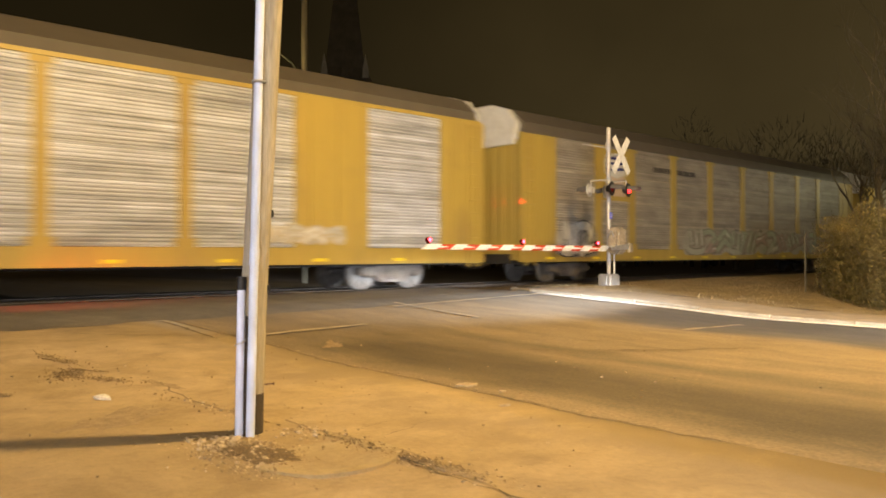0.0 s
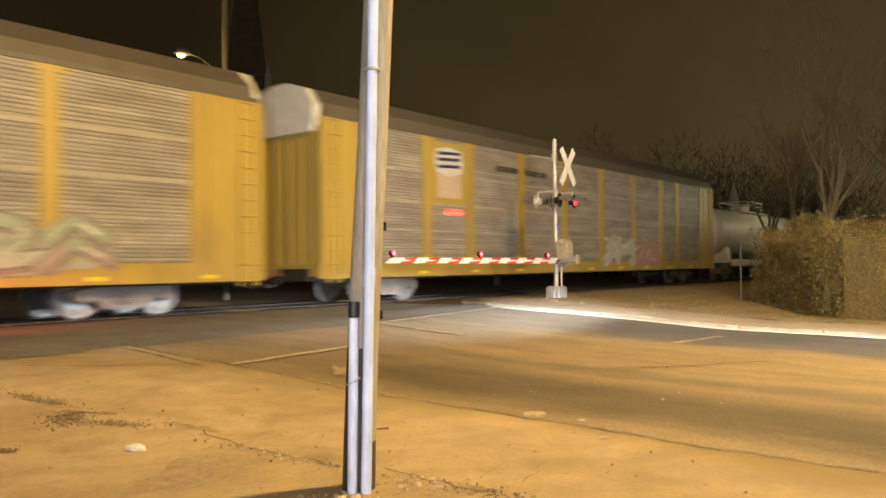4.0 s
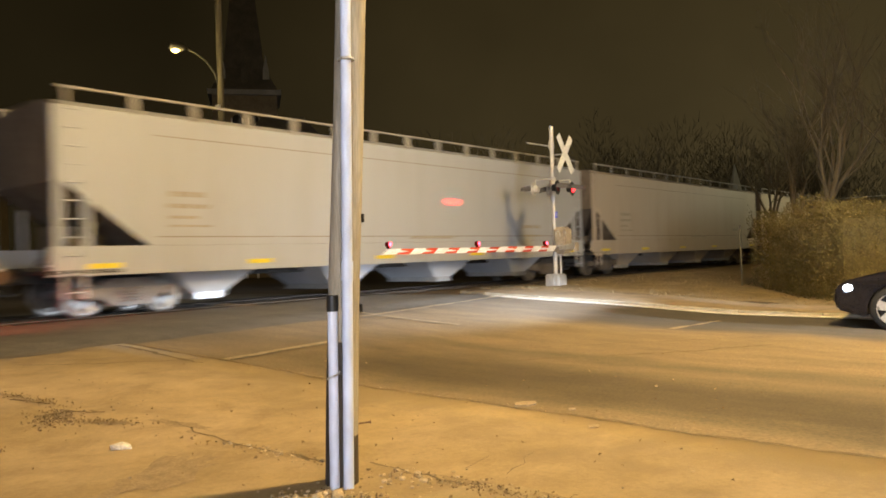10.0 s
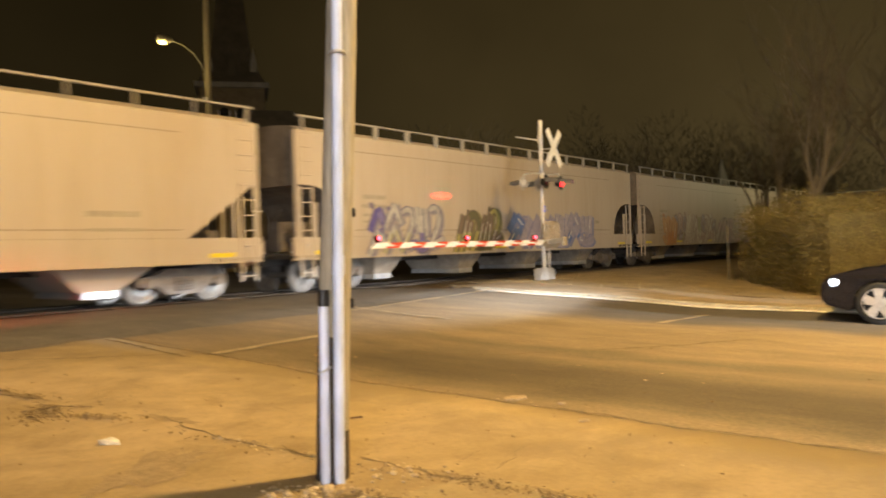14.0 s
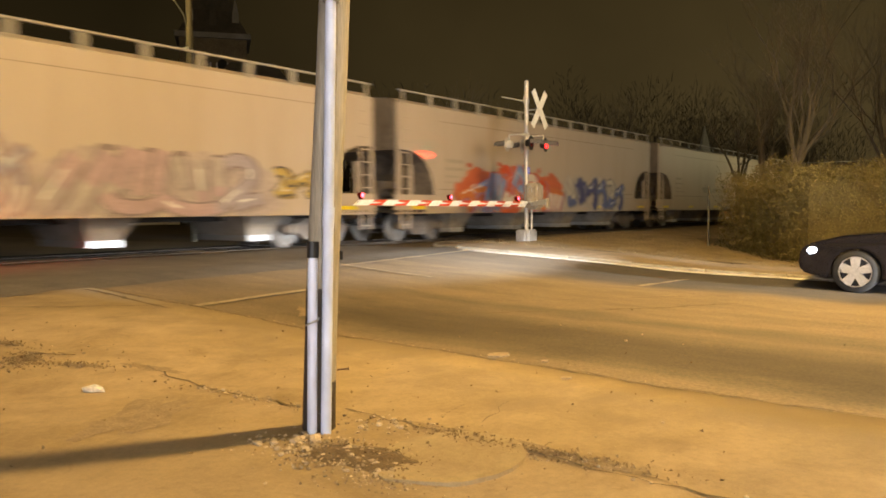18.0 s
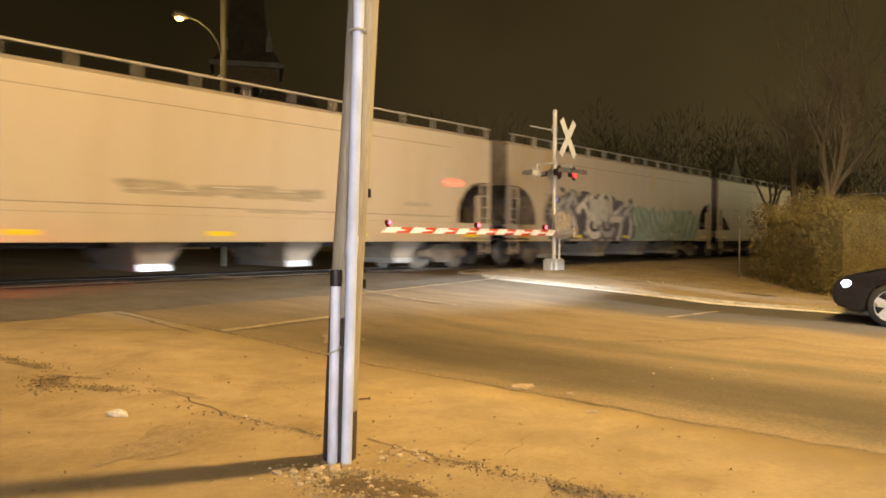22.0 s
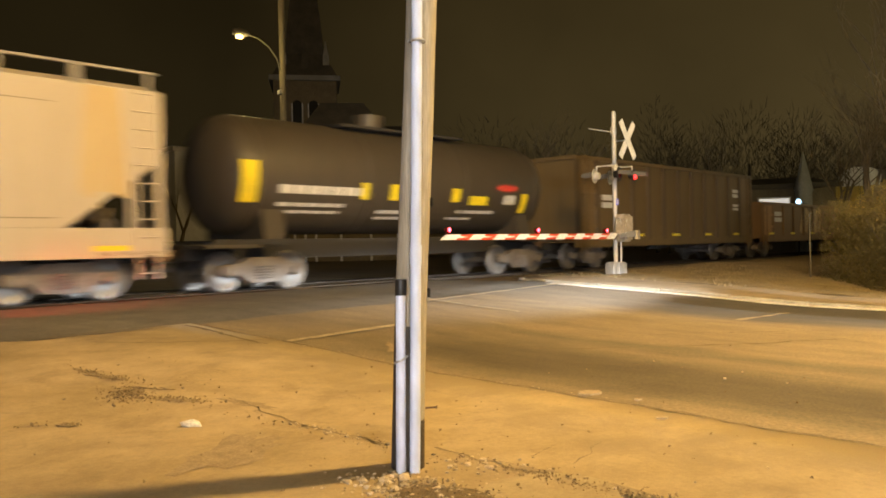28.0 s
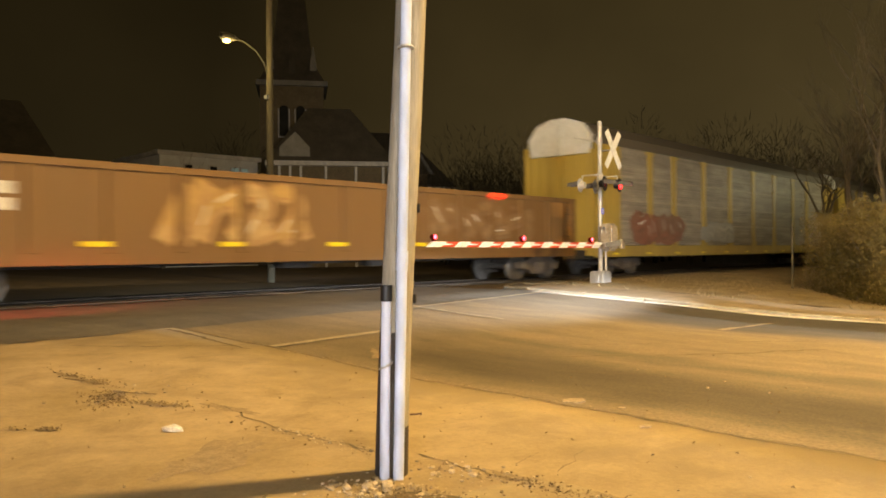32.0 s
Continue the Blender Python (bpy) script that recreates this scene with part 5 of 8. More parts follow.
hedge((18.7, 4.3), [(18.7, 4.3), (23.3, 7.5), (25.0, 4.5), (23.6, -3.6), (18.7, -3.6)], 2.25, "tall ragged evergreen hedge beside the footway")
bm = bmesh.new()
tube(bm, (23.15, 7.62, height(23.15, 7.62)), (23.15, 7.62, 1.9), 0.03, 0.028, 8)
tagged(mesh_ob("marker_post", bm, M_FARPOLE), "thin weathered wooden post at the hedge's corner", "post")


def bare_tree(place, tall, seed, label, spread=0.5, trunk=0.16, depth=5, stems=3):
    rng = random.Random(seed)
    ob = empty("bare_tree", place, label, "tree", "bare winter trees")
    bmt, bmb = bmesh.new(), bmesh.new()

    def grow(p, d, length, r, level):
        bm = bmt if level < 2 else bmb
        k = 3
        for i in range(k):
            q = p + d * length / k
            tube(bm, p, q, r, r * 0.86, 7 if level < 2 else 4, False)
            p, r = q, r * 0.86
            d = (d + Vector((rng.uniform(-1, 1), rng.uniform(-1, 1), rng.uniform(-0.2, 0.5))) * 0.13).normalized()
            if level >= 1 and level < depth and rng.random() < 0.5:
                side = (d + Vector((rng.uniform(-1, 1), rng.uniform(-1, 1), rng.uniform(-0.1, 0.7))) * 0.8).normalized()
                grow(p, side, length * 0.55, r * 0.5, level + 2)
        if level < depth:
            for _ in range(2 if level else stems):
                nd = (d + Vector((rng.uniform(-1, 1), rng.uniform(-1, 1), rng.uniform(-0.1, 0.5))) * spread).normalized()
                grow(p, nd, length * rng.uniform(0.66, 0.86), r * 0.74, level + 1)

    grow(Vector((0, 0, -0.1)), Vector((rng.uniform(-0.05, 0.05), rng.uniform(-0.05, 0.05), 1)).normalized(), tall * 0.22, trunk, 0)
    part("trunk", bmt, M_BARK, ob)
    tagged(part("crown", bmb, M_BARK, ob), "bare grey branches", kind="stuff")
    return ob


bare_tree((27.2, 6.3, height(27, 6.6)), 12.0, 12, "bare many-stemmed tree behind the hedge", 0.6, 0.19, 6, 6)
bare_tree((34.0, 3.6, -0.1), 13.0, 5, "tall bare tree among the back gardens", 0.75, 0.22, 6, 4)
bare_tree((30.0, -1.5, -0.1), 11.0, 15, "bare tree behind the hedge", 0.75, 0.2, 6, 4)
for i, (x, y, h_) in enumerate(((52.0, 24.0, 13.0), (64.0, 15.0, 14.0), (38.0, 27.0, 12.0), (47.0, 1.0, 12.0))):
    bare_tree((x, y, 0), h_, 40 + i, "bare spreading tree in the back gardens", 0.75, 0.24, 6, 4)
for i, (x, y, h_) in enumerate(((62, 40, 13), (75, 52, 15), (48, 50, 12), (84, 36, 13), (95, 60, 16), (40, 66, 13), (66, 70, 15), (30, 58, 12))):
    bare_tree((x, y, 0), h_, 20 + i, "bare tree far behind the rails", 0.6, 0.22, 5, 3)

bare_tree((26.0, 2.2, -0.1), 9.5, 71, "bare slender tree behind the hedge", 0.7, 0.13, 6, 4)
bare_tree((31.5, 8.2, -0.1), 10.5, 72, "bare forked tree behind the hedge", 0.7, 0.17, 6, 4)

bare_tree((24.6, -2.4, -0.1), 9.0, 73, "bare slender tree behind the hedge", 0.7, 0.12, 6, 4)
bare_tree((28.5, 3.6, -0.1), 11.0, 74, "bare tall tree behind the hedge", 0.65, 0.15, 6, 5)
bare_tree((37.0, 10.6, -0.1), 11.0, 75, "bare spreading tree beside the rails", 0.75, 0.16, 6, 4)


def far_woods():
    """Leafless woods beyond the rails: dark crowns of fine twigs."""
    rng = random.Random(8)
    bm = bmesh.new()

    def twig(p, d, r):
        q = p + d
        n = d.cross(Vector((rng.uniform(-1, 1), rng.uniform(-1, 1), rng.uniform(-1, 1)))).normalized() * r
        bm.faces.new([bm.verts.new(v) for v in (p - n, p + n, q)])

    for _ in range(120):
        a, dist = rng.uniform(0.16, 1.1), rng.uniform(66, 130)
        c = Vector((dist * math.cos(a), dist * math.sin(a), 0))
        tall, wide = rng.uniform(7, 14), rng.uniform(2.5, 6.5)
        tube(bm, c, c + Vector((0, 0, tall * 0.6)), 0.22, 0.1, 5, False)
        for _ in range(700):
            u = Vector((rng.gauss(0, 1), rng.gauss(0, 1), rng.gauss(0, 1))).normalized() * rng.random() ** 0.45
            p = c + Vector((u.x * wide, u.y * wide, tall * 0.62 + u.z * tall * 0.40))
            d = Vector((u.x + rng.uniform(-0.5, 0.5), u.y + rng.uniform(-0.5, 0.5), 0.8 + rng.uniform(-0.3, 0.6))).normalized()
            twig(p, d * rng.uniform(0.5, 1.2), rng.uniform(0.012, 0.035))
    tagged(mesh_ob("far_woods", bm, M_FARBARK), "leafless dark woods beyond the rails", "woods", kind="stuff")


far_woods()

bm = bmesh.new()
tube(bm, (16.75, 1.42, -0.4), (16.8, 1.48, 10.5), 0.13, 0.1, 20)
tagged(mesh_ob("utility_pole", bm, M_OLDWOOD), "tall wooden utility pole behind the kerb", "pole")


# ---- the street lamp beyond the rails ----
def street_lamp(x, y):
    g = height(x, y)
    ob = empty("street_lamp", (x, y, g), "wooden pole with a curved arm and a lit street lamp", "street lamp")
    bm = bmesh.new()
    tube(bm, (0, 0, -0.3), (0, 0, 13.0), 0.15, 0.11, 16)
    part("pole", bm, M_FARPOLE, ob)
    pts = [Vector((-0.1, 0, 7.9)), Vector((-0.25, 0, 8.35)), Vector((-0.6, 0, 8.75)), Vector((-1.1, 0, 9.0)), Vector((-1.5, 0, 9.05))]
    bm = bmesh.new()
    for a, b in zip(pts, pts[1:]):
        tube(bm, a, b, 0.035, 0.03, 8)
    part("arm", bm, M_ARM, ob, "curved steel lamp arm")
    bm = bmesh.new()
    lathe_x(bm, [(-2.15, 0.05), (-2.1, 0.13), (-1.85, 0.16), (-1.6, 0.12), (-1.45, 0.05)], 0, 9.06, 14)
    head = part("lamp_head", bm, M_ARM, ob)
    bm = bmesh.new()
    bmesh.ops.create_uvsphere(bm, u_segments=16, v_segments=8, radius=0.12)
    bmesh.ops.transform(bm, matrix=Matrix.Translation((-1.88, 0, 8.93)) @ Matrix.Diagonal((1.3, 1, 0.8, 1)), verts=bm.verts)
    part("glass", bm, M_LAMPGLOW, head, "glowing yellow-white lamp glass")
    bm = bmesh.new()
    box(bm, -0.2, -0.1, -0.1, 0.1, 7.0, 7.15)
    part("clamp", bm, M_GALV, ob)
    return ob


street_lamp(17.3, 25.0)


# ---- buildings in the dark ----
def wall_block(parent, x0, x1, y0, y1, z0, z1, mat, name="wall"):
    bm = bmesh.new()
    box(bm, x0, x1, y0, y1, z0, z1)
    return part(name, bm, mat, parent)


def window(parent, x, y, z, w, h, glass, depth=0.1, arched=False):
    bm = bmesh.new()
    box(bm, x - w / 2 - 0.12, x + w / 2 + 0.12, y - depth, y, z - 0.12, z + h + 0.12)
    fr = part("window", bm, M_TRIMWHITE, parent)
    bm = bmesh.new()
    out = [(x - w / 2, z), (x + w / 2, z), (x + w / 2, z + h)]
    if arched:
        out += [(x + w / 2 * math.cos(a), z + h + w / 2 * math.sin(a)) for a in steps(0.3, 2.84, 0.4)]
    out += [(x - w / 2, z + h)]
    prism(bm, out, y - depth - 0.03, y - depth + 0.02)
    part("pane", bm, glass, fr)


def hip_roof(parent, x0, x1, y0, y1, z, top, over=0.5, ridge=None, eave=None):
    bm = bmesh.new()
    x0, x1, y0, y1 = x0 - over, x1 + over, y0 - over, y1 + over
    cx, cy = (x0 + x1) / 2, (y0 + y1) / 2
    low = [bm.verts.new(p) for p in ((x0, y0, z), (x1, y0, z), (x1, y1, z), (x0, y1, z))]
    if ridge:
        tops = [bm.verts.new(p) for p in ((cx - ridge, cy, top), (cx + ridge, cy, top))]
        for f in ((0, 1, 5, 4), (1, 2, 5), (2, 3, 4, 5), (3, 0, 4)):
            bm.faces.new([(low + tops)[i] for i in f])
    else:
        t = bm.verts.new((cx, cy, top))
        for i in range(4):
            bm.faces.new((low[i], low[(i + 1) % 4], t))
    bm.faces.new(low[::-1])
    part("roof", bm, M_ROOF, parent)
    bm = bmesh.new()
    box(bm, x0, x1, y0, y1, z - 0.35, z - 0.01)
    part("eave", bm, eave or M_TRIMWHITE, parent)


def church():
    ob = empty("church", (47.8, 64.9, 0.0), "dark brick church with a tall spire and pale trim", "church")
    ob.rotation_euler = (0, 0, radians(-37))
    wall_block(ob, -3.1, 3.1, -3.1, 3.1, 0, 17.6, M_BRICK)
    bm = bmesh.new()
    box(bm, -3.5, 3.5, -3.5, 3.5, 17.6, 18.1)
    part("cornice", bm, M_STONETRIM, ob)
    bm = bmesh.new()
    low = [bm.verts.new((3.2 * sx, 3.2 * sy, 18.1)) for sx, sy in ((-1, -1), (1, -1), (1, 1), (-1, 1))]
    tops = [bm.verts.new((0.12 * sx, 0.12 * sy, 38)) for sx, sy in ((-1, -1), (1, -1), (1, 1), (-1, 1))]
    mid = [bm.verts.new((2.0 * sx, 2.0 * sy, 20.5)) for sx, sy in ((-1, -1), (1, -1), (1, 1), (-1, 1))]
    for i in range(4):
        j = (i + 1) % 4
        bm.faces.new((low[i], low[j], mid[j], mid[i]))
        bm.faces.new((mid[i], mid[j], tops[j], tops[i]))
    part("spire", bm, M_ROOF, ob)
    for sx, sy in ((2.1, -2.3), (-2.1, -2.3), (0, -2.5)):
        bm = bmesh.new()
        prism(bm, [(sx - 0.35, 18.6), (sx + 0.35, 18.6), (sx + 0.3, 20.2), (sx, 21.8), (sx - 0.3, 20.2)], sy - 0.3, sy + 0.6)
        if sx:
            part("pinnacle", bm, M_DULLTRIM, ob, "small pale pinnacle")
        else:
            part("dormer", bm, M_ROOF, ob)
    for sx in (-0.8, 0.8):
        window(ob, sx, -3.1, 12.6, 0.9, 2.6, M_GLASSDARK, 0.12, True)
    wall_block(ob, 3.1, 16.0, -2.0, 12.0, 0, 7.6, M_BRICK)
    hip_roof(ob, 3.1, 16.0, -2.0, 12.0, 7.8, 14.4, 0.7, 2.5)
    wall_block(ob, 9.0, 13.5, -3.2, -1.0, 0, 9.0, M_BRICK)
    bm = bmesh.new()
    prism(bm, [(8.6, 9.0), (13.9, 9.0), (11.25, 13.2)], -3.6, 2.0)
    part("gable_roof", bm, M_ROOF, ob)
    bm = bmesh.new()
    for s in (-1, 1):
        prism(bm, [(11.25 + s * 2.9, 8.9), (11.25 + s * 2.5, 8.9), (11.25 + s * 0.05, 13.1), (11.25, 13.5)], -3.75, -3.6)
    part("bargeboard", bm, M_STONETRIM, ob, "pale gable edge")
    for x in (4.6, 7.4, 10.2, 12.4, 15.2):
        window(ob, x, -2.0 if not 9 < x < 13.5 else -3.2, 3.0, 1.0, 2.6, M_GLASSDARK, 0.12)
    wall_block(ob, -3.0, 3.4, -6.5, -3.1, 0, 6.4, M_SIDING, "porch_wall")
    hip_roof(ob, -3.0, 3.4, -6.5, -3.1, 6.6, 8.6, 0.4, 1.0)
    window(ob, 0.2, -6.5, 2.6, 0.9, 2.4, M_GLASSDARK)
    return ob


church()


def low_house(place, turn, w, d, h, top, mat, label, windows, over=0.5, eave=None):
    ob = empty("house", place, label, "house", "houses in the dark")
    ob.rotation_euler = (0, 0, radians(turn))
    wall_block(ob, -w / 2, w / 2, 0, d, 0, h, mat)
    hip_roof(ob, -w / 2, w / 2, 0, d, h + 0.35, top, over, w * 0.2, eave)
    for x, z, ww, hh, glass in windows:
        window(ob, x, 0, z, ww, hh, glass)
    return ob


low_house((34.3, 58.0, 0), -4, 8.8, 9, 9.1, 10.0, M_SIDING, "low pale flat-roofed building with arched windows", [(2.2, 7.5, 0.6, 0.9, M_WINBLUE), (3.1, 7.5, 0.6, 0.9, M_WINBLUE), (0.2, 7.5, 0.6, 0.9, M_GLASSDARK), (-2.0, 7.5, 0.6, 0.9, M_GLASSDARK)], 0.25)
porch = low_house((37.9, 46.6, 0), -37, 8.7, 7, 7.8, 12.9, M_BRICK, "dim gabled house with pale porch posts beside the church", [(-1.2, 4.6, 0.9, 1.6, M_GLASSDARK), (1.8, 4.6, 0.9, 1.6, M_GLASSDARK)], 0.6)
for x in (-3.9, -3.1, -2.3, -0.4, 1.9, 4.0):
    bm = bmesh.new()
    box(bm, x - 0.09, x + 0.09, -0.55, -0.37, 0, 7.79)
    part("porch_post", bm, M_SIDING, porch)
bm = bmesh.new()
prism(bm, [(-3.9, 8.2), (-1.6, 8.2), (-1.6, 9.2), (-2.7, 10.4), (-3.9, 9.2)], -0.3, 1.6)
bmesh.ops.recalc_face_normals(bm, faces=bm.faces)
part("dormer", bm, M_DULLTRIM, porch, "pale gabled dormer")
low_house((20.0, 66.0, 0), -20, 10, 9, 7.0, 14.0, M_BRICK, "dark gabled house behind bare trees", [(-2.0, 3, 1.1, 1.7, M_GLASSDARK), (2.0, 3, 1.1, 1.7, M_GLASSDARK)])
low_house((60.0, 22.0, 0), -70, 8, 8, 4.9, 6.0, M_BRICK, "dim house with a bright porch light", [(-0.2, 3.4, 2.1, 0.75, M_WINWHITE), (2.6, 1.3, 1.0, 1.4, M_GLASSDARK)], eave=M_ROOF)
bm = bmesh.new()
tube(bm, (59.2, 19.8, 0), (59.2, 19.8, 4.6), 0.62, 0.62, 4)
tube(bm, (59.2, 19.8, 4.6), (59.2, 19.8, 7.5), 0.72, 0.03, 4)
tagged(mesh_ob("steeple", bm, M_DULLTRIM), "small pale pointed steeple among the trees", "steeple")
low_house((46.0, 6.5, 0), -85, 9, 8, 3.3, 3.9, M_BRICK, "dim house with a yellow-lit window behind the hedge", [(-2.0, 1.5, 2.4, 1.3, M_WINYELLOW), (2.0, 1.6, 1.4, 1.2, M_WINWHITE)], eave=M_ROOF)
low_house((52.0, -6.0, 0), -95, 10, 8, 3.3, 3.9, M_BRICK, "dim house behind the hedge", [(-2.0, 1.5, 1.4, 1.3, M_WINWHITE), (2.0, 1.6, 1.4, 1.2, M_GLASSDARK)], eave=M_ROOF)
# a cold lamp on the far house
bm = bmesh.new()
bmesh.ops.create_uvsphere(bm, u_segments=10, v_segments=6, radius=0.2)
cool = tagged(mesh_ob("house_lamp", bm, M_BLUELAMP), "small cold blue-white lamp on a pole", "lamp")
cool.location = (55.77, 19.0, 3.66)
bm = bmesh.new()
tube(bm, (0, 0, -3.8), (0, 0, -0.15), 0.05, 0.05, 8)
part("post", bm, M_BLACK, cool)


# ---- the train ----
SPEED = 9.18
HALF = 1.6
WHEEL_R = 0.457
cars = []
wheelsets = []


def wheelset_mesh():
    bm = bmesh.new()
    for s in (-1, 1):
        y = s * 0.753
        prof = [(0.0, 0.09), (0.02, 0.13), (0.03, 0.34), (-0.005, 0.38), (-0.005, WHEEL_R + 0.0), (0.10, WHEEL_R - 0.005), (0.115, WHEEL_R + 0.025), (0.14, WHEEL_R + 0.025), (0.14, 0.38), (0.09, 0.34), (0.10, 0.12), (0.13, 0.09)]
        rings = []
        for d, r in prof:
            yy = y + s * (0.06 - d)
            rings.append([bm.verts.new((r * math.cos(2 * math.pi * i / 28), yy, r * math.sin(2 * math.pi * i / 28))) for i in range(28)])
        for a, b in zip(rings, rings[1:]):
            for i in range(28):
                f = bm.faces.new((a[i], a[(i + 1) % 28], b[(i + 1) % 28], b[i]))
                f.smooth = True
        bm.faces.new(rings[0])
    tube(bm, (0, -1.0, 0), (0, 1.0, 0), 0.085, 0.085, 14)
    for s in (-1, 1):
        for k in range(3):
            a = k * 2.094
            tube(bm, (0.045 * math.cos(a), s * 1.0, 0.045 * math.sin(a)), (0.045 * math.cos(a), s * 1.025, 0.045 * math.sin(a)), 0.016, 0.016, 6)
    bmesh.ops.recalc_face_normals(bm, faces=bm.faces)
    me = bpy.data.meshes.new("wheelset")
    bm.to_mesh(me)
    bm.free()
    me.materials.append(M_WHEEL)
    return me


WHEELSET = wheelset_mesh()


def truck_mesh():
    bm = bmesh.new()
    for s in (-1, 1):
        y0, y1 = s * 0.93, s * 1.09
        lo, hi = min(y0, y1), max(y0, y1)
        prism(bm, [(-1.12, 0.40), (-0.72, 0.42), (-0.42, 0.20), (0.42, 0.20), (0.72, 0.42), (1.12, 0.40), (1.12, 0.60), (0.72, 0.64), (0.45, 0.78), (-0.45, 0.78), (-0.72, 0.64), (-1.12, 0.60)], lo, hi)
        for x in (-0.16, 0.0, 0.16):
            for i in range(5):
                z = 0.28 + 0.065 * i
                tube(bm, (x, s * 1.12, z), (x, s * 1.12, z + 0.04), 0.075, 0.075, 10)
        for x in (-0.89, 0.89):
            tube(bm, (x, s * 0.95, 0.457), (x, s * 1.16, 0.457), 0.13, 0.11, 14)
    box(bm, -0.2, 0.2, -1.1, 1.1, 0.45, 0.72)
    me = bpy.data.meshes.new("truck")
    bm.to_mesh(me)
    bm.free()
    me.materials.append(M_TRUCK)
    return me


TRUCK = truck_mesh()


def add_truck(car, x):
    t = new("truck", TRUCK)
    t.parent, t.location = car, (x, 0, 0)
    for dx in (-0.89, 0.89):
        w = new("wheelset", WHEELSET)
        w.parent = t
        w.matrix_parent_inverse = Matrix.Translation((dx, 0, WHEEL_R))
        wheelsets.append(w)
    return t


def add_couplers(car, length, z=0.88):
    for x, s in ((0.0, -1), (length, 1)):
        bm = bmesh.new()
        box(bm, *sorted((x - s * 0.6, x + s * 0.42)), -0.09, 0.09, z - 0.1, z + 0.1)
        box(bm, *sorted((x + s * 0.34, x + s * 0.62)), -0.17, 0.12, z - 0.16, z + 0.16)
        part("coupler", bevelled(bm, 0.03), M_RUSTY, car)
        bm = bmesh.new()
        pts = [Vector((x + s * 0.1, -0.3, z - 0.05)), Vector((x + s * 0.3, -0.3, z - 0.3)), Vector((x + s * 0.55, -0.28, z - 0.38)), Vector((x + s * 0.7, -0.26, z - 0.3))]
        for a, b in zip(pts, pts[1:]):
            tube(bm, a, b, 0.03, 0.03, 8)
        part("brake_hose", bm, M_BLACK, car)


def ladder(car, x, y, z0, z1, mat, width=0.42, step=0.38):
    s = -1 if y < 0 else 1
    bm = bmesh.new()
    for dx in (0, width):
        box(bm, x + dx - 0.03, x + dx + 0.03, y - 0.02, y + 0.02, z0, z1)
    z = z0 + 0.12
    while z < z1:
        tube(bm, (x, y + s * 0.03, z), (x + width, y + s * 0.03, z), 0.016, 0.016, 6)
        z += step
    return part("ladder", bm, mat, car)


def stencils(car, rows, y, mat, name="lettering_bars"):
    """Plain bars in place of lettering: rows of (x0, x1, z, height)."""
    for x0, x1, z, h in rows:
        bm = bmesh.new()
        x = x0
        while x < x1 - 0.02:
            w = min(random.uniform(0.12, 0.34), x1 - x)
            box(bm, x, x + w, y - 0.004, y + 0.002, z, z + h)
            x += w + random.uniform(0.02, 0.07)
        part("lettering_bar", bm, mat, car)


def reflectors(car, xs_, y, z, h=0.09, w=0.45):
    for x in xs_:
        bm = bmesh.new()
        box(bm, x, x + w, y - 0.006, y + 0.002, z, z + h)
        part("reflector", bm, M_REFLECT, car, "yellow reflective strip")


SPRAY = {}


def spray(colour):
    if colour not in SPRAY:
        SPRAY[colour] = surface("spray_paint", colour, tuple(c * 0.75 for c in colour), 0.55, 0, 3, 30, 0.05)
    return SPRAY[colour]


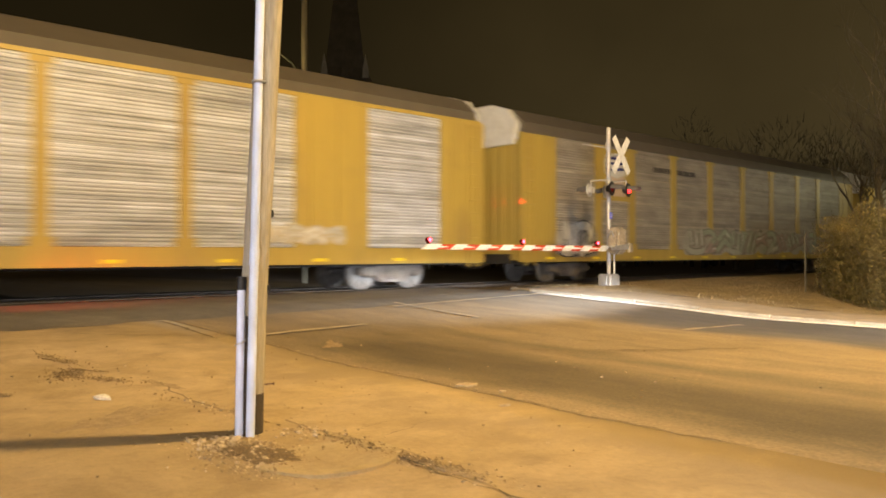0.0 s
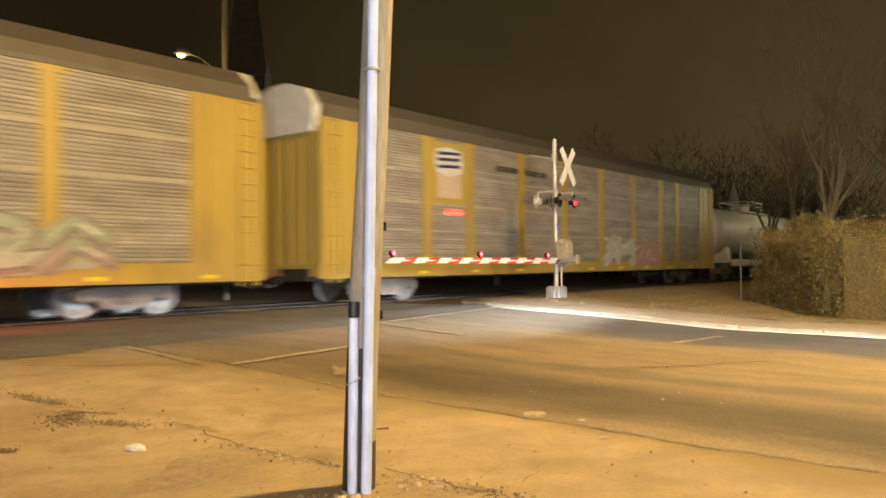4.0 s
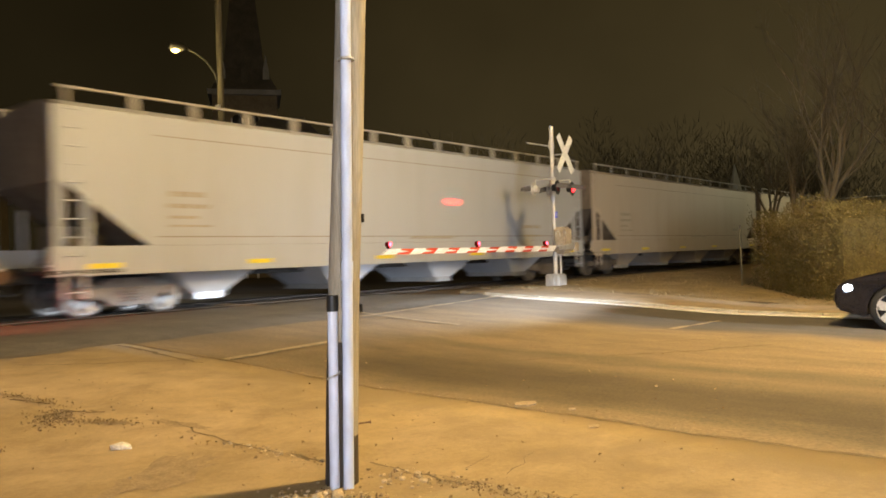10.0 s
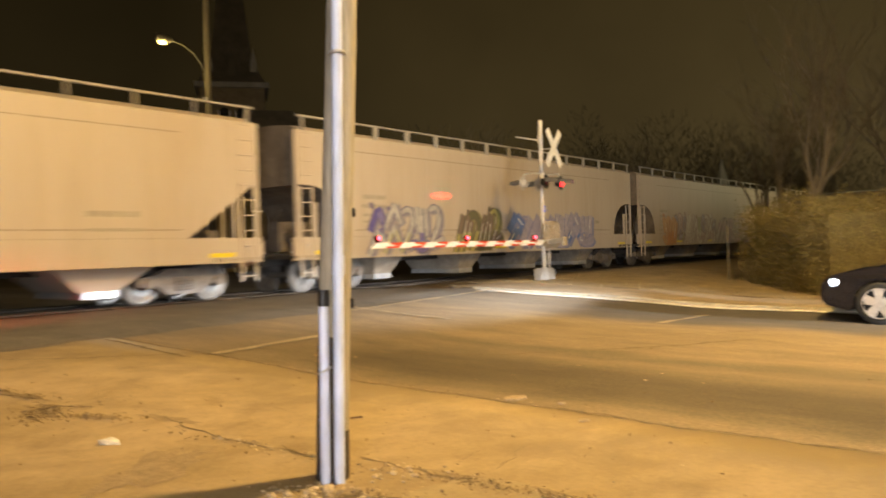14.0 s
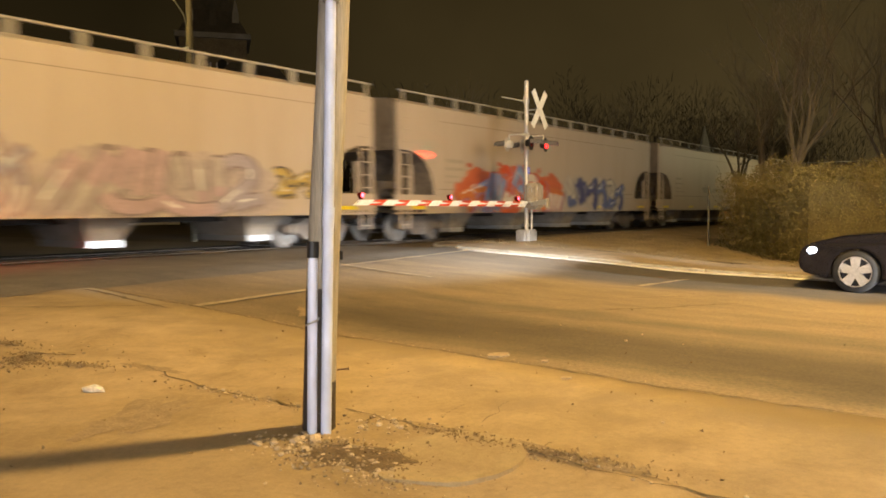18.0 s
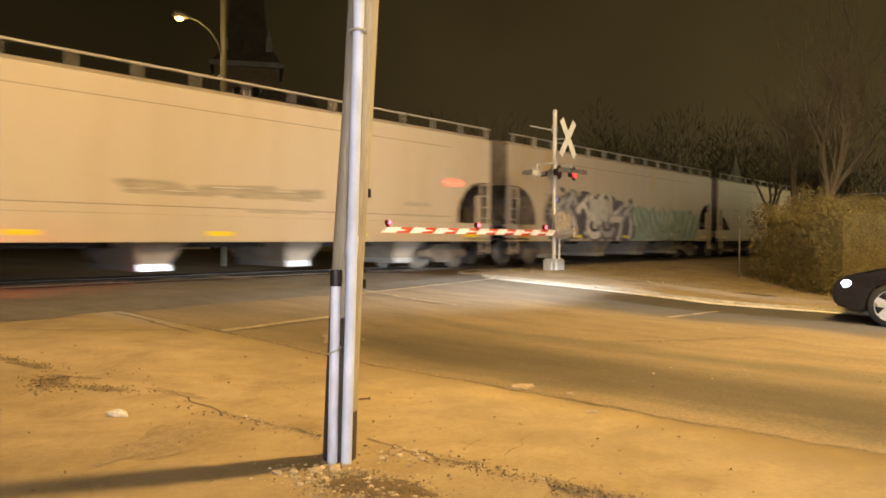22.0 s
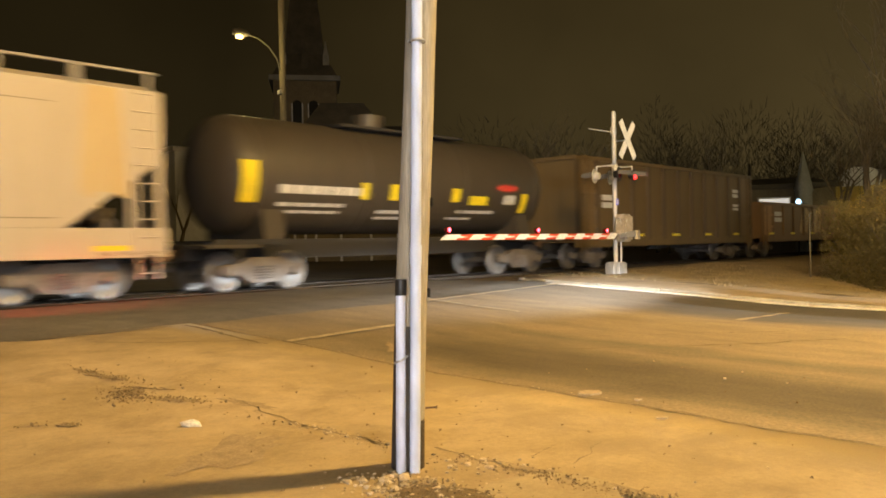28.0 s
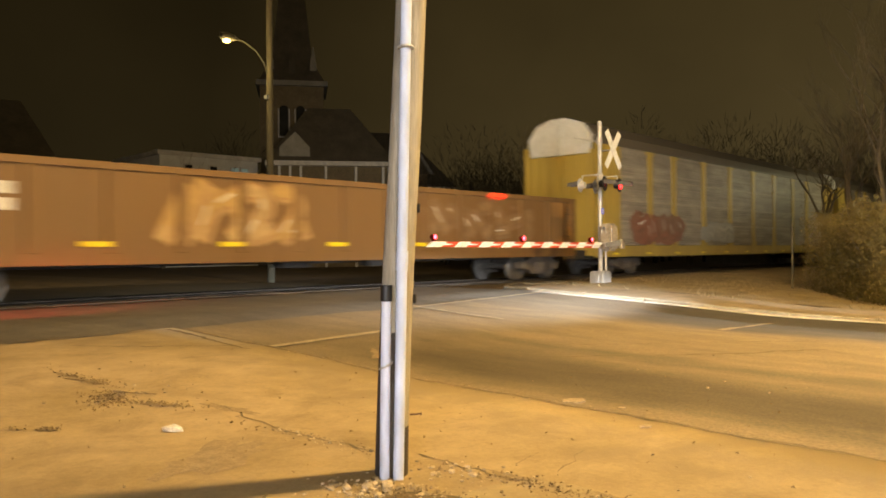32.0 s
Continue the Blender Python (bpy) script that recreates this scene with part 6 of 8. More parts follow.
def graffiti(car, x0, x1, z0, z1, y, fills, outline, cloud, seed, letters=6, label="sprayed interlocking shapes", fat=1.0, dome=0.0):
    """A sprayed piece: a soft cloud, interlocking block forms with a dark rim, a cast block edge and banded fills."""
    rng = random.Random(seed)
    pale = (0.8, 0.78, 0.74)
    edge = tuple(0.55 * c + 0.45 * f for c, f in zip(outline, fills[-1]))
    cols = [cloud or fills[0], outline, edge] + list(fills) + [pale]
    bm = bmesh.new()
    coat = [0.006]

    def face(pts, mat, lift):
        f = bm.faces.new([bm.verts.new((x, y - lift, max(z0 - 0.03, min(z1 + 0.16, z)))) for x, z in pts])
        f.material_index = mat
        f.normal_update()
        if f.normal.y > 0:
            f.normal_flip()

    def blob(cx, cz, rx, rz, mat, lift, n=18, wob=0.3):
        ph = rng.uniform(0, 6)
        ring = []
        for i in range(n):
            a = 2 * math.pi * i / n
            k = 1 + wob * 0.5 * math.sin(2 * a + ph) + wob * 0.4 * math.sin(5 * a + ph * 2)
            ring.append((cx + rx * k * math.cos(a), cz + rz * k * math.sin(a)))
        face(ring, mat, lift)

    def stroke(pts, w, mat, taper=1.0):
        coat[0] += 0.00012
        rows = []
        for i, p in enumerate(pts):
            a, b = pts[max(0, i - 1)], pts[min(len(pts) - 1, i + 1)]
            d = Vector((b[0] - a[0], b[1] - a[1])).normalized()
            h = w * (1 + (taper - 1) * i / (len(pts) - 1))
            rows.append(((p[0] + d.y * h, p[1] - d.x * h), (p[0] - d.y * h, p[1] + d.x * h)))
        for a, b in zip(rows, rows[1:]):
            face((a[0], b[0], b[1], a[1]), mat, coat[0])

    wide, tall = (x1 - x0) / letters, z1 - z0
    def arc(cx, cz, rx, rz, a, b):
        return [(cx + rx * math.cos(a + (b - a) * k / 9), cz + rz * math.sin(a + (b - a) * k / 9)) for k in range(10)]

    # leaning slabs, hooks, wedges and arrows that interlock, and spell nothing
    forms = [
        [[(-0.1, -0.05), (0.4, 1.0)], [(0.35, -0.05), (0.85, 1.05)], [(0.8, 0.0), (1.2, 0.95)]],
        [[(0.0, 0.9), (0.45, 0.1)], [(0.3, 1.05), (0.8, 0.2)], [(0.75, 0.95), (1.15, 0.45)]],
        [arc(0.55, 0.35, 0.45, 0.38, 2.6, -1.2), [(0.1, 0.55), (1.1, 0.95)]],
        [arc(0.4, 0.7, 0.42, 0.3, -0.6, 2.4), [(0.75, 0.55), (0.2, 0.0)], [(0.5, 0.1), (1.15, 0.25)]],
        [[(0.05, 0.0), (0.6, 0.6)], [(0.6, 0.6), (1.15, 0.1)], [(0.1, 0.55), (0.6, 1.05)], [(0.6, 1.05), (1.1, 0.6)]],
        [[(0.2, 1.05), (0.3, 0.4)], [(0.55, 1.0), (0.65, 0.2)], [(0.9, 1.05), (0.95, 0.3)], arc(0.6, 0.3, 0.6, 0.28, 3.3, 6.0)],
    ]
    if cloud:
        for i in range(letters * 2):
            blob(x0 + (i + 0.5) * wide / 2, z0 + tall * rng.uniform(0.35, 0.6), wide * rng.uniform(0.45, 0.7), tall * rng.uniform(0.38, 0.55) * (1 - dome * (1 - math.sin(math.pi * (i + 0.5) / letters / 2))), 0, 0.004 + 0.0001 * i)
    w = 0.115 * min(tall, wide * 1.25) * fat
    for i in range(letters):
        form = forms[rng.randrange(len(forms))]
        lean, rise = rng.uniform(-0.1, 0.3), rng.uniform(-0.05, 0.08)
        grown = rng.uniform(0.92, 1.12)
        strokes = []
        for run in form:
            jig = [(u + rng.uniform(-0.05, 0.05), v + rng.uniform(-0.05, 0.05)) if len(run) == 2 else (u, v) for u, v in run]
            if len(jig) == 2:
                (ua, va), (ub, vb) = jig
                jig = [(ua + (ub - ua) * k / 4, va + (vb - va) * k / 4) for k in range(5)]
            high = 1 - dome * (1 - math.sin(math.pi * (i + 0.5) / letters))
            strokes.append([(x0 + wide * (i + u * grown + lean * (v - 0.5)), z0 + tall * high * (0.06 + 0.86 * v + rise)) for u, v in jig])
        taper = rng.uniform(0.75, 1.3)
        for p in strokes:
            stroke([(a + 0.09, b - 0.05) for a, b in p], w + 0.07, 2, taper)
        for p in strokes:
            stroke(p, w + 0.045, 1, taper)
        main = 3 + rng.randrange(len(fills))
        for p in strokes:
            stroke(p, w, main, taper)
        # a second colour in the lower part of each form, and pale glints
        low = 3 + rng.randrange(len(fills))
        for p in strokes:
            q = [v for v in p if v[1] < z0 + tall * 0.5]
            if len(q) > 1:
                stroke(q, w * 0.98, low, taper)
            if rng.random() < 0.6:
                stroke([(a - w * 0.35, b + 0.02) for a, b in p[1:4]], w * 0.16, len(cols) - 1)
        if rng.random() < 0.5:
            blob(x0 + wide * (i + rng.random()), z0 + tall * rng.uniform(0.9, 1.05), wide * 0.16, tall * 0.06, 1, 0.0045)
    return tagged(part("graffiti", bm, [spray(c) for c in cols], car, label), kind="stuff")


def start_car(name, s, label, category, group):
    car = empty(name, (s, TRACK_Y, RAIL_Z), label, category, group)
    cars.append((car, s))
    return car


def hopper(s, length, paint, label, seed, pieces=(), streaks=()):
    L = length
    rng = random.Random(seed)
    car = start_car("hopper_car", s, label, "hopper car", "covered hopper cars")
    bm = bmesh.new()
    if seed >= 13 and seed < 18:
        # a rounded hollow at each end
        bow = [(1.95, 1.45), (1.9, 1.8), (1.77, 2.15), (1.54, 2.45), (1.22, 2.66), (0.8, 2.78), (0.28, 2.80)]
    else:
        bow = [(2.1, 1.45), (0.28, 2.75)]
    outline = bow[:1] + [(L - x, z) for x, z in bow] + [(L - 0.28, 4.2), (0.28, 4.2)] + bow[:0:-1]
    prism(bm, outline, -HALF, HALF)
    prism_x(bm, [(-HALF + 0.004, 4.2), (HALF - 0.004, 4.2), (HALF - 0.25, 4.33), (0.6, 4.42), (-0.6, 4.42), (-HALF + 0.25, 4.33)], 0.3, L - 0.3)
    bmesh.ops.recalc_face_normals(bm, faces=bm.faces)
    # end faces and downward slopes take the darker brown
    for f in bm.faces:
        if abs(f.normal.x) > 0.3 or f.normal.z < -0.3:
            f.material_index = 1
    body = part("body", bm, [paint, M_ENDDARK], car)
    for z, h in ((3.78, 0.018), (1.62, 0.022)):
        bm = bmesh.new()
        box(bm, 2.3, L - 2.3, -HALF - 0.0022, -HALF + 0.004, z, z + h)
        part("seam", bm, M_SEAM, body)
    for k in range(1, 4):
        x = 0.75 + (L - 1.5) * k / 4
        bm = bmesh.new()
        box(bm, x - 0.035, x + 0.035, -HALF - 0.003, -HALF + 0.004, 1.46, 4.2)
        part("weld_band", bm, paint, body)
    for y in (-HALF, HALF - 0.12):
        bm = bmesh.new()
        box(bm, 0.1, L - 0.1, y, y + 0.12, 0.86, 1.447)
        part("side_sill", bm, paint, car)
    bm = bmesh.new()
    box(bm, 0.02, L - 0.02, -0.32, 0.32, 0.72, 1.05)
    part("centre_sill", bm, M_UNDER, car)
    for x0, x1 in ((0.05, 1.5), (L - 1.5, L - 0.05)):
        bm = bmesh.new()
        box(bm, x0, x1, -HALF, HALF, 0.9, 0.98)
        part("end_platform", bm, M_UNDER, car)
    # roof walk with its brackets
    bm = bmesh.new()
    box(bm, 0.3, L - 0.3, -HALF - 0.02, -HALF + 0.05, 4.54, 4.585)
    box(bm, 0.3, L - 0.3, HALF - 0.05, HALF + 0.02, 4.54, 4.585)
    walk_part = part("roof_walk", bm, M_ROOFWALK, car)
    n = 14
    for k in range(n + 1):
        x = 0.45 + (L - 0.9) * k / n
        w = (0.095 if seed % 4 else 0.03) if k % n else 0.045
        for y in (-HALF - 0.01, HALF - 0.03):
            bm = bmesh.new()
            box(bm, x - w, x + w, y, y + 0.04, 4.18, 4.54)
            part("bracket", bm, M_ROOFWALK, walk_part)
    for k in range(5):
        x = 2.4 + (L - 4.8) * k / 4
        bm = bmesh.new()
        tube(bm, (x, 0, 4.4), (x, 0, 4.5), 0.42, 0.4, 14)
        part("roof_hatch", bm, paint, car)
    # four outlets
    wt, wb = (1.4, 0.42) if seed < 13 else (0.72, 0.36)
    for k in range(4):
        c = 3.9 + (L - 7.8) * k / 3
        bm = bmesh.new()
        top = [bm.verts.new(p) for p in ((c - wt, -1.46, 1.1), (c + wt, -1.46, 1.1), (c + wt, 1.46, 1.1), (c - wt, 1.46, 1.1))]
        low = [bm.verts.new(p) for p in ((c - wb, -1.02, 0.36), (c + wb, -1.02, 0.36), (c + wb, 1.02, 0.36), (c - wb, 1.02, 0.36))]
        bm.faces.new(low[::-1])
        for i in range(4):
            bm.faces.new((top[i], low[i], low[(i + 1) % 4], top[(i + 1) % 4]))
        bmesh.ops.recalc_face_normals(bm, faces=bm.faces)
        out = part("outlet", bm, paint if seed < 13 else M_CHUTE, car)
        bm = bmesh.new()
        box(bm, c - 0.36, c + 0.36, -1.06, 1.06, 0.22, 0.365)
        part("gate", bm, M_GALV, out, "steel outlet gate")
    # ends: posts, ladders, bulkhead
    for x, d in ((0.1, 1), (L - 0.1, -1)):
        for y in (-HALF, HALF - 0.08):
            bm = bmesh.new()
            box(bm, *sorted((x + d * 0.08, x + d * 0.17)), y, y + 0.08, 1.45, 4.2)
            part("corner_post", bm, paint, car)
            bm = bmesh.new()
            box(bm, *sorted((x + d * 0.72, x + d * 0.8)), y + 0.004, y + 0.08, 1.45, 2.35)
            part("brace", bm, paint, car)
        ladder(car, x + (0.22 if d > 0 else -0.62), -HALF - 0.012, 0.42, 2.75, paint, 0.4, 0.36)
        for k in range(4):
            z = 3.05 + 0.36 * k
            bm = bmesh.new()
            tube(bm, (x + d * 0.25, -HALF - 0.03, z), (x + d * 0.62, -HALF - 0.03, z), 0.014, 0.014, 6)
            part("grab_iron", bm, paint, car)
        bm = bmesh.new()
        box(bm, *sorted((x + d * 0.6, x + d * 1.7)), -0.25, 0.25, 1.1, 1.9)
        tube(bm, (x + d * 0.9, -0.9, 1.5), (x + d * 0.9, -0.3, 1.5), 0.16, 0.16, 12)
        for q in (-0.9, 0.9):
            tube(bm, (x + d * 0.7, q, 1.0), (x + d * 1.5, q * 0.8, 2.3), 0.03, 0.03, 6)
        part("brake_gear", bm, M_TRUCK, car)
    add_couplers(car, L)
    for x in (1.95, L - 1.95):
        add_truck(car, x)
    stencils(car, [(2.6, 3.5, 2.5, 0.12), (2.55, 3.6, 2.25, 0.1), (2.6, 3.3, 2.02, 0.07), (2.6, 3.7, 1.84, 0.05)], -HALF, M_STENCILSOFT)
    if rng.random() < 0.7:
        stencils(car, [(L * 0.5, L * 0.5 + 2.0, 1.55, 0.1), (L - 4.4, L - 3.3, 1.9, 0.12), (L - 4.4, L - 3.2, 1.6, 0.07)], -HALF, M_STENCILSOFT)
    reflectors(car, (0.8, 4.6, 8.9, 13.2, L - 1.6), -HALF - 0.002, 1.0, 0.1, 0.7)
    for x0, x1, z0 in streaks:
        bm = bmesh.new()
        top, low = [], []
        for i in range(9):
            x = x0 + (x1 - x0) * i / 8
            top.append(bm.verts.new((x, -HALF - 0.0025, 4.18)))
            low.append(bm.verts.new((x + 0.04 * (i - 4), -HALF - 0.0025, z0 + 0.5 * rng.random())))
        for i in range(8):
            bm.faces.new((low[i], low[i + 1], top[i + 1], top[i]))
        part("rust_streak", bm, M_RUSTSTREAK, body, "orange rust run down the side")
    for p in pieces:
        graffiti(car, y=-HALF, **p)
    return car


def autorack(s, length, label, seed, layout, panel, pieces=(), logo=None, bright=False):
    L = length
    car = start_car("autorack_car", s, label, "autorack car", "autorack cars")
    bm = bmesh.new()
    prof = [(-HALF + 0.02, 5.02), (-HALF + 0.10, 5.34), (-1.0, 5.79), (-0.35, 5.98), (0.35, 5.98), (1.0, 5.79), (HALF - 0.10, 5.34), (HALF - 0.02, 5.02)]
    prism_x(bm, prof, 0.35, L - 0.35, smooth=False)
    roof = part("roof", bm, M_ROOFGREY, car)
    bm = bmesh.new()
    box(bm, 0.3, L - 0.3, -HALF + 0.08, HALF - 0.08, 1.0, 5.03)
    part("inner_box", bm, M_UNDER, car)
    for y in (-HALF, HALF - 0.08):
        bm = bmesh.new()
        prism_x(bm, [(y, 0.72), (y + 0.08, 0.72), (y + 0.08, 1.15), (y - 0.03, 1.15), (y - 0.03, 1.10), (y, 1.10)], 0.1, L - 0.1)
        part("side_sill", bm, M_YELLOW, car)
        bm = bmesh.new()
        box(bm, 0.2, L - 0.2, y - 0.01, y + 0.09, 4.96, 5.06)
        part("top_chord", bm, M_YELLOW if bright else M_ROOFGREY, car)
    bm = bmesh.new()
    box(bm, 0.02, L - 0.02, -1.2, 1.2, 0.66, 0.98)
    part("underframe", bm, M_UNDER, car)
    # the side, bay by bay: (x0, x1, kind)
    for x0, x1, kind in layout:
        if kind == "panel":
            bm = bmesh.new()
            n = 44
            za, zb = 1.16, 4.96
            pts = []
            for i in range(n):
                z = za + (zb - za) * i / n
                h = (zb - za) / n
                pts += [(z, 0.0), (z + 0.22 * h, 0.0), (z + 0.36 * h, -0.03), (z + 0.86 * h, -0.03)]
            pts.append((zb, 0.0))
            rows = [[bm.verts.new((x, -HALF + 0.045 + d, z)) for x in (x0, x1)] for z, d in pts]
            for a, b in zip(rows, rows[1:]):
                bm.faces.new((a[0], a[1], b[1], b[0]))
            sheets = part("side_panel", bm, panel, car, "ribbed metal side panel")
            for z in () if bright else (2.05, 2.88, 3.8):
                bm = bmesh.new()
                box(bm, x0 + 0.004, x1 - 0.004, -HALF + 0.008, -HALF + 0.02, z, z + 0.075)
                part("deck_band", bm, M_DECKBAND, sheets)
        elif kind == "post":
            bm = bmesh.new()
            box(bm, x0, x1, -HALF - 0.02, -HALF + 0.06, 1.1, 4.9)
            box(bm, x0 - 0.1, x1 + 0.1, -HALF - 0.025, -HALF + 0.03, 1.0, 1.35)
            box(bm, x0 - 0.12, x1 + 0.12, -HALF - 0.024, -HALF + 0.03, 4.82, 4.95)
            part("post", bm, M_YELLOW, car, "yellow side post")
        else:
            bm = bmesh.new()
            box(bm, x0, x1, -HALF + 0.0, -HALF + 0.07, 1.12, 4.98)
            end = part("end_panel", bm, M_YELLOW, car, "yellow steel side sheet")
            x = x0 + 0.5
            while x < x1 - 0.2:
                bm = bmesh.new()
                box(bm, x - 0.04, x + 0.04, -HALF - 0.02, -HALF + 0.0, 1.12, 4.96)
                part("rib", bm, M_YELLOW, end)
                x += 0.85
    for x0, x1 in ((0.1, 3.0), (L - 3.0, L - 0.1)):
        bm = bmesh.new()
        box(bm, x0, x1, HALF - 0.07, HALF, 1.12, 4.98)
        part("end_panel", bm, M_YELLOW, car)
    bm = bmesh.new()
    box(bm, 3.0, L - 3.0, HALF - 0.07, HALF - 0.01, 1.12, 4.98)
    part("side_panel", bm, panel, car)
    # end doors with a pale hood over them
    for x, d in ((0.1, 1), (L - 0.1, -1)):
        for s_ in (-1, 1):
            bm = bmesh.new()
            prism_x(bm, [(s_ * 0.03, 1.0), (s_ * (HALF - 0.25), 1.0), (s_ * (HALF - 0.02), 1.1), (s_ * (HALF - 0.02), 4.75), (s_ * 0.03, 4.75)], *sorted((x + d * 0.1, x + d * 0.24)))
            bmesh.ops.recalc_face_normals(bm, faces=bm.faces)
            door = part("end_door", bm, M_YELLOW, car, "yellow end door")
            for k in range(3):
                bm = bmesh.new()
                yy = s_ * (0.3 + 0.45 * k)
                box(bm, *sorted((x + d * 0.06, x + d * 0.1)), yy - 0.04, yy + 0.04, 1.1, 4.7)
                part("rib", bm, M_YELLOW, door)
            bm = bmesh.new()
            prism_x(bm, [(s_ * 0.03, 4.6), (s_ * (HALF - 0.3), 4.6), (s_ * (HALF - 0.22), 5.3), (s_ * 1.0, 5.78), (s_ * 0.35, 5.99), (s_ * 0.03, 5.99)], *sorted((x - d * 0.02, x + d * 0.3)))
            bmesh.ops.recalc_face_normals(bm, faces=bm.faces)
            part("end_hood", bm, M_WHITE, car, "white cover over the end door")
        bm = bmesh.new()
        box(bm, *sorted((x, x + d * 0.25)), -1.5, 1.5, 0.78, 1.05)
        part("end_sill", bm, M_YELLOW, car)
        ladder(car, x + (0.25 if d > 0 else -0.68), -HALF - 0.03, 0.6, 4.9, M_YELLOW)
    if logo:
        bm = bmesh.new()
        box(bm, logo - 0.9, logo + 0.9, -HALF - 0.016, -HALF + 0.03, 2.95, 4.85)
        plate = part("emblem_plate", bm, M_YELLOW, car, "yellow plate with a plain pale shield")
        bm = bmesh.new()
        prism(bm, [(logo - 0.62, 4.62), (logo - 0.72, 4.3), (logo - 0.62, 3.92), (logo, 3.78), (logo + 0.62, 3.92), (logo + 0.72, 4.3), (logo + 0.62, 4.62), (logo, 4.72)], -HALF - 0.024, -HALF - 0.015)
        bmesh.ops.recalc_face_normals(bm, faces=bm.faces)
        part("shield", bm, M_STENCIL, plate)
        for z in (4.47, 4.28, 4.06):
            bm = bmesh.new()
            prism(bm, [(logo - 0.55, z - 0.03), (logo + 0.55, z + 0.03), (logo + 0.55, z + 0.13), (logo - 0.55, z + 0.07)], -HALF - 0.030, -HALF - 0.022)
            bmesh.ops.recalc_face_normals(bm, faces=bm.faces)
            part("bar", bm, M_NAVY, plate)
        bm = bmesh.new()
        box(bm, logo - 0.6, logo + 0.6, -HALF - 0.022, -HALF - 0.015, 3.12, 3.86)
        part("lower_field", bm, M_PALEYELLOW, plate, "pale peach lower field")
        stencils(car, [(8.0, 9.35, 4.2, 0.2), (9.75, 11.2, 4.2, 0.2)], -HALF - 0.001, M_STENCILDARK)
    add_couplers(car, L)
    for x in (3.3, L - 3.3):
        add_truck(car, x)
    reflectors(car, [1.4 + 2.6 * k for k in range(int(L / 2.6))], -HALF - 0.008, 0.8, 0.08, 0.4)
    for p in pieces:
        graffiti(car, y=-HALF - 0.03, **p)
    return car


